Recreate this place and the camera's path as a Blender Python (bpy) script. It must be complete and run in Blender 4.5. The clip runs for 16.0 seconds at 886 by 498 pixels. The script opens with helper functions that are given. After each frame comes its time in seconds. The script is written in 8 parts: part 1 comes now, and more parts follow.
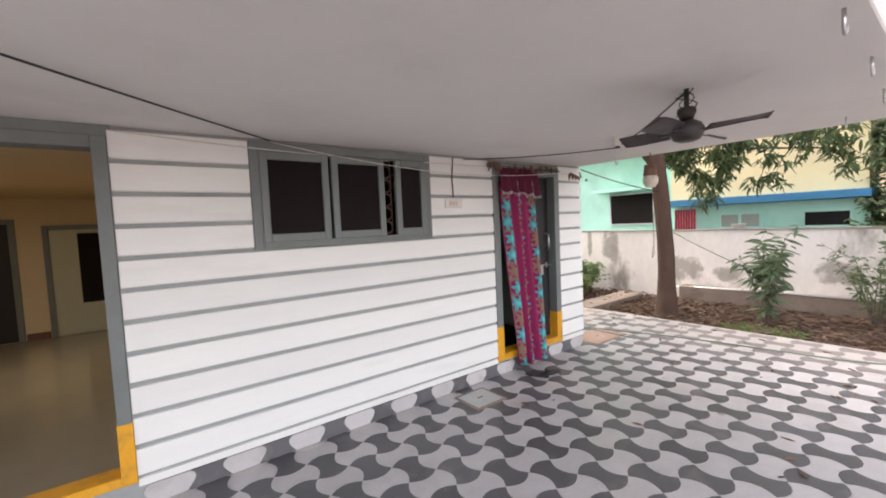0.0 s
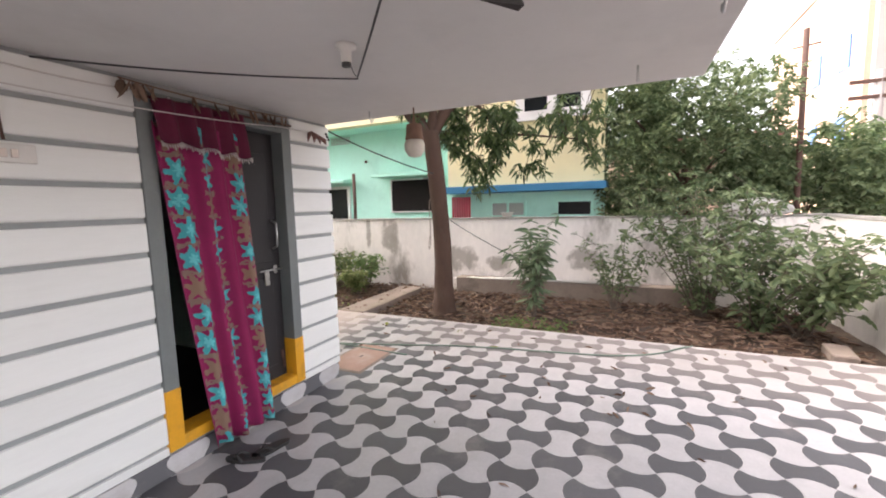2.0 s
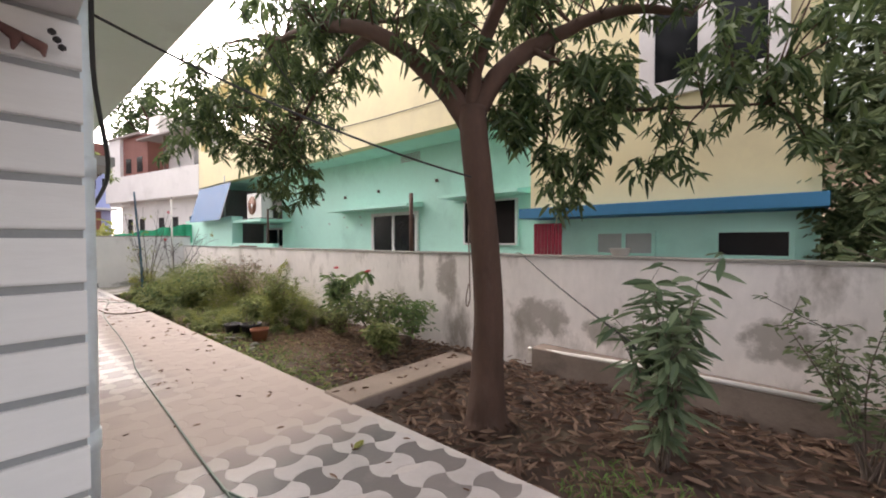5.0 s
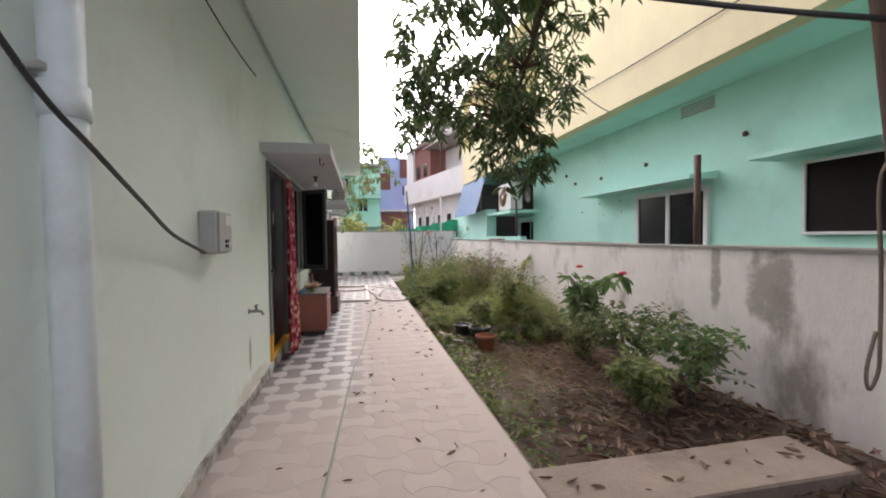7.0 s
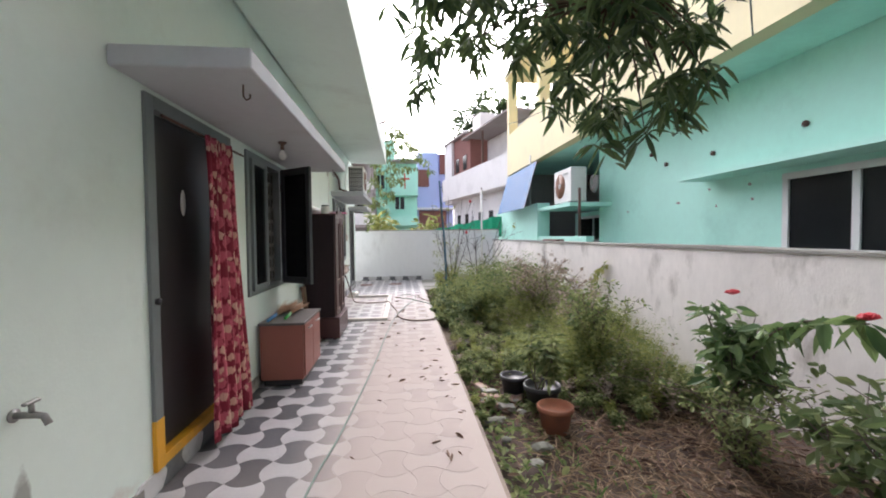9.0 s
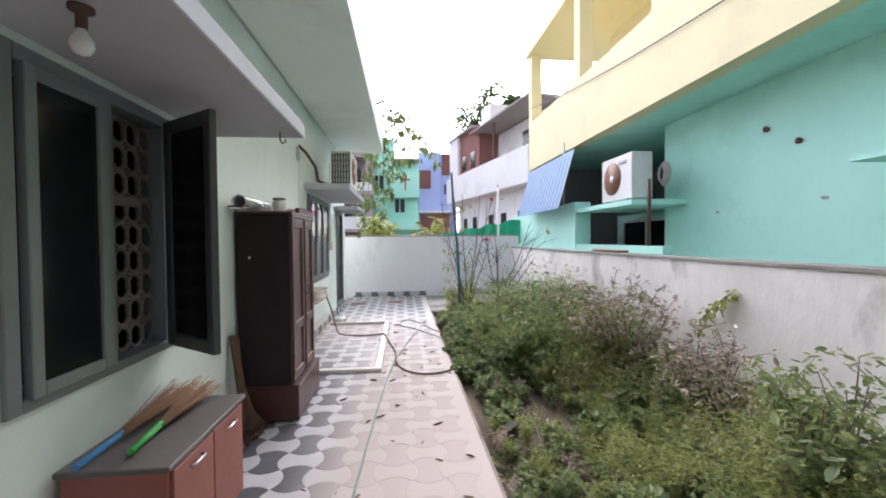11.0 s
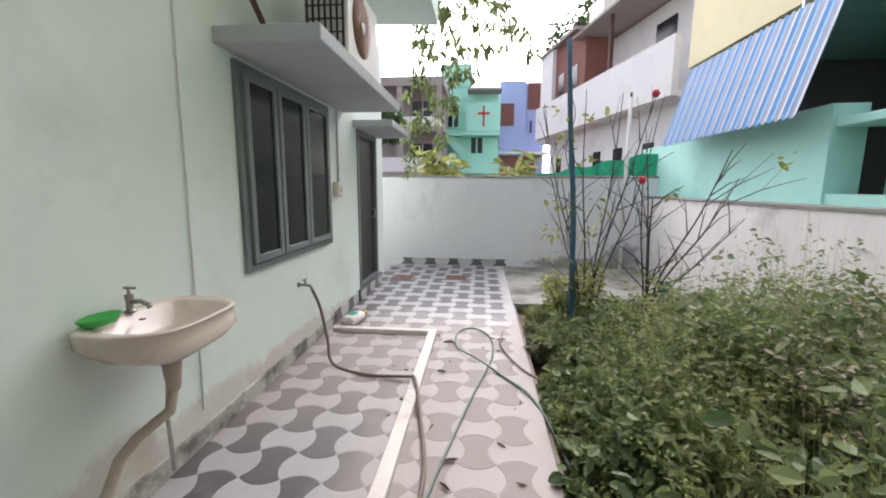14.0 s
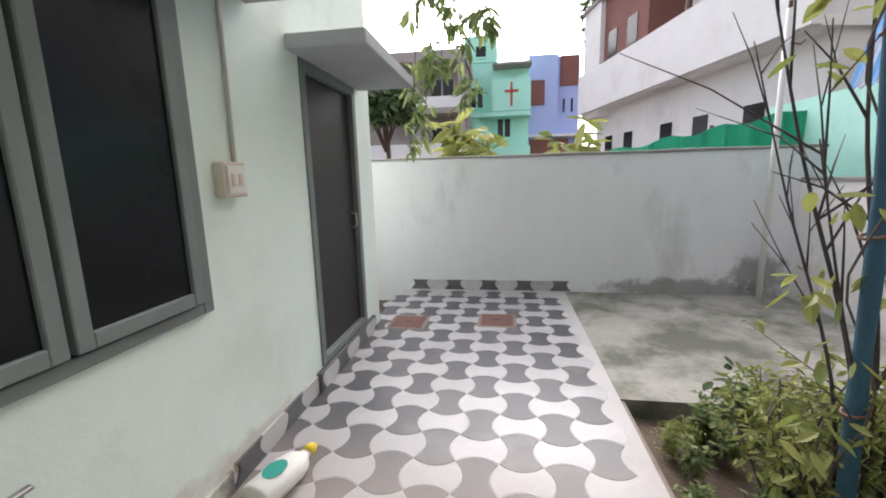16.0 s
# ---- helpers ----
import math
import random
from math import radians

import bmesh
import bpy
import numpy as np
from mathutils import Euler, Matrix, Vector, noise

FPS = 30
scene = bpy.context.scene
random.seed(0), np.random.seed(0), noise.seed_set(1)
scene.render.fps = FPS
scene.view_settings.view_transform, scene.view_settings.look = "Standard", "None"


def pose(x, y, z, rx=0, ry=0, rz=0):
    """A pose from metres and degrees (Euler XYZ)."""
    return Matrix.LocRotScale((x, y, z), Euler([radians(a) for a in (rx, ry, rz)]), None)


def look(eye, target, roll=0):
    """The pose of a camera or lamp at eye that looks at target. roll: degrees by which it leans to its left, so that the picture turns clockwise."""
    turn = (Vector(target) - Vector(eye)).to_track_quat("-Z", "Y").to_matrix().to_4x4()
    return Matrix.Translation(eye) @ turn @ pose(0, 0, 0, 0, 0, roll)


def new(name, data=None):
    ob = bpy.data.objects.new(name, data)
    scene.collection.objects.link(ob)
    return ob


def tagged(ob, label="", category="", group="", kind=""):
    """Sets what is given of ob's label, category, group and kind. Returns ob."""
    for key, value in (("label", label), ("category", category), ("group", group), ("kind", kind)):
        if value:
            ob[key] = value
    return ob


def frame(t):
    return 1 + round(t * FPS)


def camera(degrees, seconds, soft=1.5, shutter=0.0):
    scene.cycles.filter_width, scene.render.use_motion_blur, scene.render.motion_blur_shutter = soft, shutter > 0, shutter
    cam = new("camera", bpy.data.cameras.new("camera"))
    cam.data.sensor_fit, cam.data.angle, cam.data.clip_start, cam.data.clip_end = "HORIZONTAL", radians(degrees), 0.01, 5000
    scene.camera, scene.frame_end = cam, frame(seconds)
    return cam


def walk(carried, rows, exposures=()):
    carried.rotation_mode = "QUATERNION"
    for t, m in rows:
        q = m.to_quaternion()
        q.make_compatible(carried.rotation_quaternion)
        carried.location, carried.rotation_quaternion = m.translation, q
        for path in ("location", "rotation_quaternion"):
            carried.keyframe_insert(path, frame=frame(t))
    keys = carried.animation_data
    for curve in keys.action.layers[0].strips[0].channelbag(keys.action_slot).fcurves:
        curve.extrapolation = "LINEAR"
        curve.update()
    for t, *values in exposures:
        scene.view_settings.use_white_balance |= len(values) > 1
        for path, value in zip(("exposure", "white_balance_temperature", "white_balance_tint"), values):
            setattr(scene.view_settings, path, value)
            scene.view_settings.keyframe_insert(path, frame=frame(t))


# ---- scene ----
cam = camera(95.1, 16.0, soft=1.9)
METRES, EYE, TILT, LEAN, TURN = 16.5, 1.5, 0.0, 0.0, -37.5
ROWS = [
    (0.0, 0.0, 0.0, 0.0055, -0.15, -3.56, 2.49),
    (0.5, 0.0102, 0.0231, 0.0038, -10.17, -3.88, 2.41),
    (1.0, 0.0212, 0.047, 0.0038, -17.51, -4.43, 2.39),
    (1.5, 0.0394, 0.0665, 0.0028, -22.91, -5.07, 2.07),
    (2.0, 0.055, 0.0866, 0.0009, -28.07, -6.19, 1.41),
    (2.5, 0.0711, 0.108, 0.0011, -31.85, -6.32, 1.15),
    (3.0, 0.0934, 0.1247, 0.0013, -33.4, -5.1, 0.95),
    (5.5, 0.1763, 0.23, -0.0037, 0.34, -0.43, 0.28),
    (6.0, 0.184, 0.2546, -0.0031, 11.45, -0.09, 0.82),
    (6.5, 0.1796, 0.2804, -0.0050, 19.31, -0.86, 0.75),
    (7.0, 0.1745, 0.3063, -0.0066, 26.06, -1.84, 0.68),
    (7.5, 0.1669, 0.3368, -0.0054, 31.73, -1.97, 0.38),
    (8.0, 0.1501, 0.3661, -0.0065, 32.56, -3.01, 0.22),
    (8.5, 0.1367, 0.3945, -0.0078, 32.08, -2.84, 0.3),
    (9.0, 0.1187, 0.4226, -0.0064, 31.9, -1.86, 0.6),
    (11.5, 0.0124, 0.5569, -0.0017, 31.91, -1.27, 0.45),
    (12.0, -0.0121, 0.5851, -0.0051, 35.02, -4.69, 0.59),
    (12.5, -0.0282, 0.6126, -0.0067, 39.24, -6.92, 1.02),
    (13.0, -0.0471, 0.6412, -0.0063, 42.36, -7.62, 1.15),
    (13.5, -0.068, 0.6702, -0.0051, 42.34, -8.34, 0.46),
    (14.0, -0.0865, 0.7021, -0.0057, 42.86, -8.72, -0.32),
    (14.5, -0.1122, 0.7302, -0.0071, 41.36, -9.3, -0.63),
    (15.0, -0.1345, 0.7553, -0.0073, 41.65, -9.61, -0.23),
    (15.5, -0.1601, 0.7804, -0.0056, 46.35, -8.66, 0.44),
    (16.0, -0.1911, 0.8096, -0.0083, 46.04, -10.04, 1.43),
]
walk(cam, [(t, pose(0, 0, EYE, TILT, LEAN, TURN) @ pose(METRES * x, METRES * y, METRES * z, 90 + pitch, roll, yaw)) for t, x, y, z, yaw, pitch, roll in ROWS],
     exposures=[(0, 2.57, 6900, 17), (1.5, 2.42, 6850, 17), (3.0, 2.05, 7050, 20), (5.5, 1.50, 6900, 20), (6.0, 1.46, 6600, 17), (6.5, 1.30, 6700, 21), (7.0, 1.38, 6600, 19), (8.0, 1.48, 6300, 19), (9.0, 1.60, 6200, 18), (11.5, 1.63, 5950, 17), (12.5, 1.70, 6000, 16), (14.0, 1.40, 6200, 16), (15.0, 1.30, 6050, 16), (16.0, 1.36, 6300, 15)])

# ---- world, sun, exposure ----
world = bpy.data.worlds.new("world")
scene.world = world
world.use_nodes = True
wn = world.node_tree
wn.nodes.clear()
sky = wn.nodes.new("ShaderNodeTexSky")
sky.sky_type, sky.sun_disc = "NISHITA", False
sky.sun_elevation, sky.sun_rotation = radians(36), radians(6)
sky.dust_density, sky.air_density, sky.ozone_density = 4.0, 1.0, 1.0
grey = wn.nodes.new("ShaderNodeHueSaturation")
grey.inputs["Saturation"].default_value = 0.30
bg = wn.nodes.new("ShaderNodeBackground")
bg.inputs["Strength"].default_value = 0.15
wo = wn.nodes.new("ShaderNodeOutputWorld")
wn.links.new(sky.outputs[0], grey.inputs["Color"])
wn.links.new(grey.outputs[0], bg.inputs["Color"])
wn.links.new(bg.outputs[0], wo.inputs["Surface"])

sun_data = bpy.data.lights.new("sun", "SUN")
sun_data.energy, sun_data.angle, sun_data.color = 1.9, radians(110), (1.0, 0.95, 0.90)
sun = new("sun", sun_data)
sun.matrix_world = look((0, 0, 30), (-3, -20, 14))


# ---- materials ----
def mat(name, col, rough=0.6, var=0.12, scale=4.0, bump=0.12, bscale=70.0, metal=0.0, stain=None, amount=0.0,
        sscale=1.2, cover=0.52, spec=0.5, rand=0.0, island=False, stretch=(1, 1, 1), coat=0.0, alpha=1.0):
    """A painted, plastered or natural surface: base colour with large and small variation, stains and fine relief."""
    m = bpy.data.materials.new(name)
    m.use_nodes = True
    nt = m.node_tree
    b = nt.nodes["Principled BSDF"]
    geo = nt.nodes.new("ShaderNodeNewGeometry")
    mp = nt.nodes.new("ShaderNodeMapping")
    mp.inputs["Scale"].default_value = stretch
    nt.links.new(geo.outputs["Position"], mp.inputs["Vector"])

    def tex(s, detail=5.0, rg=0.6):
        n = nt.nodes.new("ShaderNodeTexNoise")
        n.inputs["Scale"].default_value, n.inputs["Detail"].default_value, n.inputs["Roughness"].default_value = s, detail, rg
        nt.links.new(mp.outputs[0], n.inputs["Vector"])
        return n.outputs["Fac"]

    def maths(op, a, c):
        n = nt.nodes.new("ShaderNodeMath")
        n.operation = op
        for i, v in enumerate((a, c)):
            if isinstance(v, (int, float)):
                n.inputs[i].default_value = v
            else:
                nt.links.new(v, n.inputs[i])
        return n.outputs[0]

    def mix(fac, a, c, blend="MIX"):
        n = nt.nodes.new("ShaderNodeMix")
        n.data_type, n.blend_type = "RGBA", blend
        for i, v in ((0, fac), (6, a), (7, c)):
            if isinstance(v, (int, float)):
                n.inputs[i].default_value = v
            elif isinstance(v, tuple):
                n.inputs[i].default_value = (*v, 1)
            else:
                nt.links.new(v, n.inputs[i])
        return n.outputs[2]

    big, small = tex(scale), tex(scale * 9, 3.0)
    f = maths("ADD", maths("MULTIPLY", big, 0.65), maths("MULTIPLY", small, 0.35))
    f = maths("MULTIPLY", maths("SUBTRACT", f, 0.5), 2.0)
    f = maths("ADD", maths("MULTIPLY", f, var * 1.8), 1.0)
    if rand:
        if island:
            r = geo.outputs["Random Per Island"]
        else:
            oi = nt.nodes.new("ShaderNodeObjectInfo")
            r = oi.outputs["Random"]
        f = maths("MULTIPLY", f, maths("ADD", maths("MULTIPLY", r, 2 * rand), 1 - rand))
    hsv = nt.nodes.new("ShaderNodeHueSaturation")
    hsv.inputs["Color"].default_value = (*col, 1)
    nt.links.new(f, hsv.inputs["Value"])
    c = hsv.outputs[0]
    if stain:
        s = tex(sscale, 6.0, 0.65)
        ramp = nt.nodes.new("ShaderNodeMapRange")
        ramp.inputs["From Min"].default_value, ramp.inputs["From Max"].default_value = cover, cover + 0.16
        ramp.inputs["To Max"].default_value = amount
        nt.links.new(s, ramp.inputs["Value"])
        c = mix(ramp.outputs[0], c, stain)
    nt.links.new(c, b.inputs["Base Color"])
    rr = maths("ADD", maths("MULTIPLY", small, 0.25), rough - 0.12)
    nt.links.new(rr, b.inputs["Roughness"])
    b.inputs["Metallic"].default_value = metal
    b.inputs["Specular IOR Level"].default_value = spec
    b.inputs["Coat Weight"].default_value = coat
    if alpha < 1:
        b.inputs["Alpha"].default_value = alpha
    if bump:
        bn = nt.nodes.new("ShaderNodeBump")
        bn.inputs["Strength"].default_value, bn.inputs["Distance"].default_value = bump, 0.01
        nt.links.new(tex(bscale, 4.0), bn.inputs["Height"])
        nt.links.new(bn.outputs[0], b.inputs["Normal"])
    return m


def leaf_mat(name, c0, c1, rough=0.45, trans=0.35):
    """Leaves: two greens by island, glossy, lit through."""
    m = bpy.data.materials.new(name)
    m.use_nodes = True
    nt = m.node_tree
    b, out = nt.nodes["Principled BSDF"], nt.nodes["Material Output"]
    geo = nt.nodes.new("ShaderNodeNewGeometry")
    ramp = nt.nodes.new("ShaderNodeMix")
    ramp.data_type = "RGBA"
    ramp.inputs[6].default_value, ramp.inputs[7].default_value = (*c0, 1), (*c1, 1)
    nt.links.new(geo.outputs["Random Per Island"], ramp.inputs[0])
    nt.links.new(ramp.outputs[2], b.inputs["Base Color"])
    b.inputs["Roughness"].default_value = rough
    tr = nt.nodes.new("ShaderNodeBsdfTranslucent")
    nt.links.new(ramp.outputs[2], tr.inputs["Color"])
    ms = nt.nodes.new("ShaderNodeMixShader")
    ms.inputs[0].default_value = trans
    nt.links.new(b.outputs[0], ms.inputs[1])
    nt.links.new(tr.outputs[0], ms.inputs[2])
    nt.links.new(ms.outputs[0], out.inputs["Surface"])
    return m


def floor_mat(name, col, rough, rand, island):
    """Cement floor tile with a film of beige dust that lies on the walked path and along the garden edge."""
    m = mat(name, col, rough, 0.16, 5.0, 0.08, 120.0, rand=rand, island=island, stain=(0.30, 0.27, 0.25), amount=0.35, sscale=2.2, cover=0.56)
    nt = m.node_tree
    b = nt.nodes["Principled BSDF"]
    src = b.inputs["Base Color"].links[0].from_socket
    geo = nt.nodes.new("ShaderNodeNewGeometry")
    sep = nt.nodes.new("ShaderNodeSeparateXYZ")
    nt.links.new(geo.outputs["Position"], sep.inputs[0])

    def rng(sock, a, c, lo=0.0, hi=1.0):
        n = nt.nodes.new("ShaderNodeMapRange")
        n.interpolation_type = "SMOOTHSTEP"
        n.inputs["From Min"].default_value, n.inputs["From Max"].default_value = a, c
        n.inputs["To Min"].default_value, n.inputs["To Max"].default_value = lo, hi
        nt.links.new(sock, n.inputs["Value"])
        return n.outputs[0]

    def mul(a, c, op="MULTIPLY"):
        n = nt.nodes.new("ShaderNodeMath")
        n.operation = op
        n.use_clamp = True
        for i, v in enumerate((a, c)):
            if isinstance(v, (int, float)):
                n.inputs[i].default_value = v
            else:
                nt.links.new(v, n.inputs[i])
        return n.outputs[0]

    no = nt.nodes.new("ShaderNodeTexNoise")
    no.inputs["Scale"].default_value, no.inputs["Detail"].default_value = 1.7, 5.0
    nt.links.new(geo.outputs["Position"], no.inputs["Vector"])
    x, y = sep.outputs[0], sep.outputs[1]
    path = mul(mul(mul(rng(x, 4.95, 5.55), rng(y, 3.3, 4.7)), rng(y, 14.6, 12.8)), rng(y, 12.4, 8.6, 0.66, 1.0))
    early = mul(mul(rng(x, 4.0, 4.7), rng(y, 3.2, 4.3)), rng(y, 7.4, 4.9))
    edge = mul(rng(x, 4.7, 6.1), rng(y, 4.0, 2.0))
    far = mul(mul(rng(y, 11.2, 13.2), rng(y, 14.7, 13.7)), 0.62)
    w = mul(mul(mul(path, early, "MAXIMUM"), mul(edge, 0.38), "MAXIMUM"), far, "MAXIMUM")
    w = mul(w, rng(no.outputs["Fac"], 0.15, 0.5, 0.7, 1.0))
    w = mul(w, 0.95)
    mx = nt.nodes.new("ShaderNodeMix")
    mx.data_type = "RGBA"
    nt.links.new(w, mx.inputs[0])
    nt.links.new(src, mx.inputs[6])
    mx.inputs[7].default_value = (0.44, 0.372, 0.34, 1)
    nt.links.new(mx.outputs[2], b.inputs["Base Color"])
    nt.links.new(rng(w, 0.0, 1.0, rough, 0.85), b.inputs["Roughness"])
    b.inputs["Specular IOR Level"].default_value = 0.35
    return m


def print_mat(name, base, spots, scale, wide=0.5):
    """Printed cloth: round blotchy flowers on a plain ground."""
    m = mat(name, base, 0.8, 0.2, 6, 0.3, 300)
    nt = m.node_tree
    b = nt.nodes["Principled BSDF"]
    c = b.inputs["Base Color"].links[0].from_socket
    tc = nt.nodes.new("ShaderNodeTexCoord")
    for k, (colour, size, off) in enumerate(spots):
        mp = nt.nodes.new("ShaderNodeMapping")
        mp.inputs["Location"].default_value = (off, off * 0.7, k)
        mp.inputs["Scale"].default_value = (wide, 1, 1)
        nt.links.new(tc.outputs["UV"], mp.inputs["Vector"])
        ns = nt.nodes.new("ShaderNodeTexNoise")
        ns.inputs["Scale"].default_value, ns.inputs["Detail"].default_value = scale * 3.2, 2.0
        nt.links.new(mp.outputs[0], ns.inputs["Vector"])
        vo = nt.nodes.new("ShaderNodeTexVoronoi")
        vo.inputs["Scale"].default_value = scale
        nt.links.new(mp.outputs[0], vo.inputs["Vector"])
        ad = nt.nodes.new("ShaderNodeMath")
        ad.operation = "MULTIPLY_ADD"
        nt.links.new(ns.outputs["Fac"], ad.inputs[0])
        ad.inputs[1].default_value = 0.55
        nt.links.new(vo.outputs["Distance"], ad.inputs[2])
        rg = nt.nodes.new("ShaderNodeMapRange")
        rg.inputs["From Min"].default_value, rg.inputs["From Max"].default_value = size + 0.27, size + 0.23
        nt.links.new(ad.outputs[0], rg.inputs["Value"])
        f = rg.outputs[0]
        mx = nt.nodes.new("ShaderNodeMix")
        mx.data_type = "RGBA"
        nt.links.new(f, mx.inputs[0])
        nt.links.new(c, mx.inputs[6])
        mx.inputs[7].default_value = (*colour, 1)
        c = mx.outputs[2]
    nt.links.new(c, b.inputs["Base Color"])
    return m


def flower_band_mat(name, base, bands):
    """Printed cloth with upright rows of teal star flowers and tan leaves. bands: (place across, half width, half pitch)."""
    m = mat(name, base, 0.8, 0.2, 6, 0.3, 300)
    nt = m.node_tree
    b = nt.nodes["Principled BSDF"]
    c = b.inputs["Base Color"].links[0].from_socket
    tc = nt.nodes.new("ShaderNodeTexCoord")
    sep = nt.nodes.new("ShaderNodeSeparateXYZ")
    nt.links.new(tc.outputs["UV"], sep.inputs[0])

    def calc(op, *args):
        n = nt.nodes.new("ShaderNodeMath")
        n.operation = op
        for i, v in enumerate(args):
            if isinstance(v, (int, float)):
                n.inputs[i].default_value = v
            else:
                nt.links.new(v, n.inputs[i])
        return n.outputs[0]

    def blend(fac, a, colour):
        n = nt.nodes.new("ShaderNodeMix")
        n.data_type = "RGBA"
        nt.links.new(fac, n.inputs[0])
        nt.links.new(a, n.inputs[6])
        n.inputs[7].default_value = (*colour, 1)
        return n.outputs[2]
    no = nt.nodes.new("ShaderNodeTexNoise")
    no.inputs["Scale"].default_value, no.inputs["Detail"].default_value = 26.0, 2.0
    nt.links.new(tc.outputs["UV"], no.inputs["Vector"])
    wob = calc("MULTIPLY", calc("SUBTRACT", no.outputs["Fac"], 0.5), 0.9)
    for k, (u0, half, pitch) in enumerate(bands):
        row = calc("DIVIDE", calc("ADD", sep.outputs[1], 0.37 * k), 2 * pitch)
        cell = calc("FLOOR", row)
        y = calc("MULTIPLY", calc("SUBTRACT", calc("FRACT", row), 0.5), 2.0)
        x = calc("DIVIDE", calc("SUBTRACT", calc("SUBTRACT", sep.outputs[0], u0), calc("MULTIPLY", calc("SINE", calc("MULTIPLY", cell, 2.4)), half * 0.2)), half)
        rad = calc("ADD", calc("SQRT", calc("ADD", calc("MULTIPLY", x, x), calc("MULTIPLY", y, y))), wob)
        ang = calc("ARCTAN2", y, x)
        star = calc("MULTIPLY_ADD", calc("COSINE", calc("MULTIPLY_ADD", ang, 6.0, cell)), 0.24, 0.72)
        inside = calc("LESS_THAN", rad, star)
        tan = calc("LESS_THAN", calc("FRACT", calc("MULTIPLY_ADD", cell, 0.382, 0.2)), 0.30)
        within = calc("LESS_THAN", calc("ABSOLUTE", x, 0.0), 1.05)
        leafy = calc("MULTIPLY", calc("LESS_THAN", calc("ABSOLUTE", calc("SUBTRACT", calc("ABSOLUTE", y, 0.0), calc("ADD", 0.93, wob)), 0.0), 0.14), within)
        c = blend(leafy, c, (0.22, 0.15, 0.12))
        c = blend(calc("MULTIPLY", inside, calc("SUBTRACT", 1.0, tan)), c, (0.045, 0.36, 0.40))
        c = blend(calc("MULTIPLY", inside, tan), c, (0.24, 0.15, 0.105))
        c = blend(calc("MULTIPLY", calc("LESS_THAN", rad, calc("MULTIPLY", star, 0.42)), calc("SUBTRACT", 1.0, tan)), c, (0.11, 0.52, 0.55))
    nt.links.new(c, b.inputs["Base Color"])
    return m


M = {}
M["ceiling"] = mat("whitewash_ceiling", (0.66, 0.64, 0.62), 0.85, 0.06, 1.2, 0.08, 50, stain=(0.42, 0.40, 0.38), amount=0.25, sscale=0.9)
M["plaster"] = mat("pale_green_plaster", (0.745, 0.825, 0.775), 0.8, 0.05, 1.5, 0.12, 60, stain=(0.52, 0.54, 0.50), amount=0.35, sscale=1.1, cover=0.56)
M["board"] = mat("white_painted_board", (0.83, 0.84, 0.815), 0.55, 0.05, 2.0, 0.10, 40, rand=0.03, stain=(0.6, 0.6, 0.57), amount=0.25, sscale=2.0, stretch=(0.5, 1, 3))
M["groove"] = mat("grey_groove", (0.33, 0.35, 0.35), 0.8, 0.15)
M["shutterwood"] = mat("dark_stained_shutter", (0.045, 0.047, 0.050), 0.45, 0.2, 6, 0.15, 45)
M["greywood"] = mat("grey_painted_frame", (0.170, 0.190, 0.189), 0.5, 0.15, 6, 0.15, 45, stain=(0.16, 0.17, 0.17), amount=0.5, sscale=5)
M["greyframe"] = mat("grey_green_sash", (0.185, 0.212, 0.208), 0.5, 0.12, 6, 0.15, 45)
M["orange"] = mat("orange_paint", (0.75, 0.36, 0.02), 0.5, 0.12, 6, 0.1, 50, stain=(0.3, 0.17, 0.05), amount=0.4, sscale=7)
M["darkdoor"] = mat("dark_brown_door", (0.035, 0.030, 0.032), 0.35, 0.2, 3, 0.1, 40, stretch=(8, 8, 1))
M["greydoor"] = mat("dark_grey_door", (0.028, 0.026, 0.028), 0.5, 0.15, 3, 0.1, 40, spec=0.35)
M["mesh"] = mat("dark_brown_screen", (0.011, 0.007, 0.007), 0.7, 0.2, 2, 0.2, 300, spec=0.2)
M["pane"] = mat("dark_tinted_pane", (0.010, 0.011, 0.013), 0.18, 0.2, 2, 0.0, spec=0.28)
# near-black colour stands in for the darkness inside the rooms
M["black"] = mat("black_for_unlit_inside", (0.02, 0.02, 0.02), 0.9, 0.1)
M["steel"] = mat("steel", (0.55, 0.55, 0.54), 0.3, 0.1, 20, 0.05, 100, metal=1.0)
M["iron"] = mat("rusty_iron", (0.105, 0.055, 0.042), 0.75, 0.3, 15, 0.3, 120)
M["skirt_cement"] = mat("stained_cement_skirting", (0.50, 0.49, 0.45), 0.9, 0.2, 5, 0.25, 50, stain=(0.11, 0.09, 0.08), amount=0.85, sscale=3.2, cover=0.44)
M["pvc"] = mat("pale_blue_pvc", (0.76, 0.85, 0.90), 0.45, 0.08, 3, 0.05, 60, stain=(0.4, 0.42, 0.42), amount=0.4, sscale=3)
M["black_cable"] = mat("black_cable", (0.03, 0.03, 0.03), 0.5, 0.1)
M["white_cable"] = mat("white_cable", (0.6, 0.58, 0.55), 0.5, 0.1)
M["compound"] = mat("weathered_limewash", (0.86, 0.815, 0.785), 0.9, 0.16, 1.3, 0.3, 35, stain=(0.27, 0.235, 0.20), amount=0.85, sscale=1.35, cover=0.545, stretch=(1, 1, 0.55))
M["endwall"] = mat("white_limewash", (0.80, 0.80, 0.81), 0.9, 0.08, 1.2, 0.2, 35, stain=(0.36, 0.36, 0.35), amount=0.55, sscale=1.0, cover=0.56, stretch=(1, 1, 0.4))
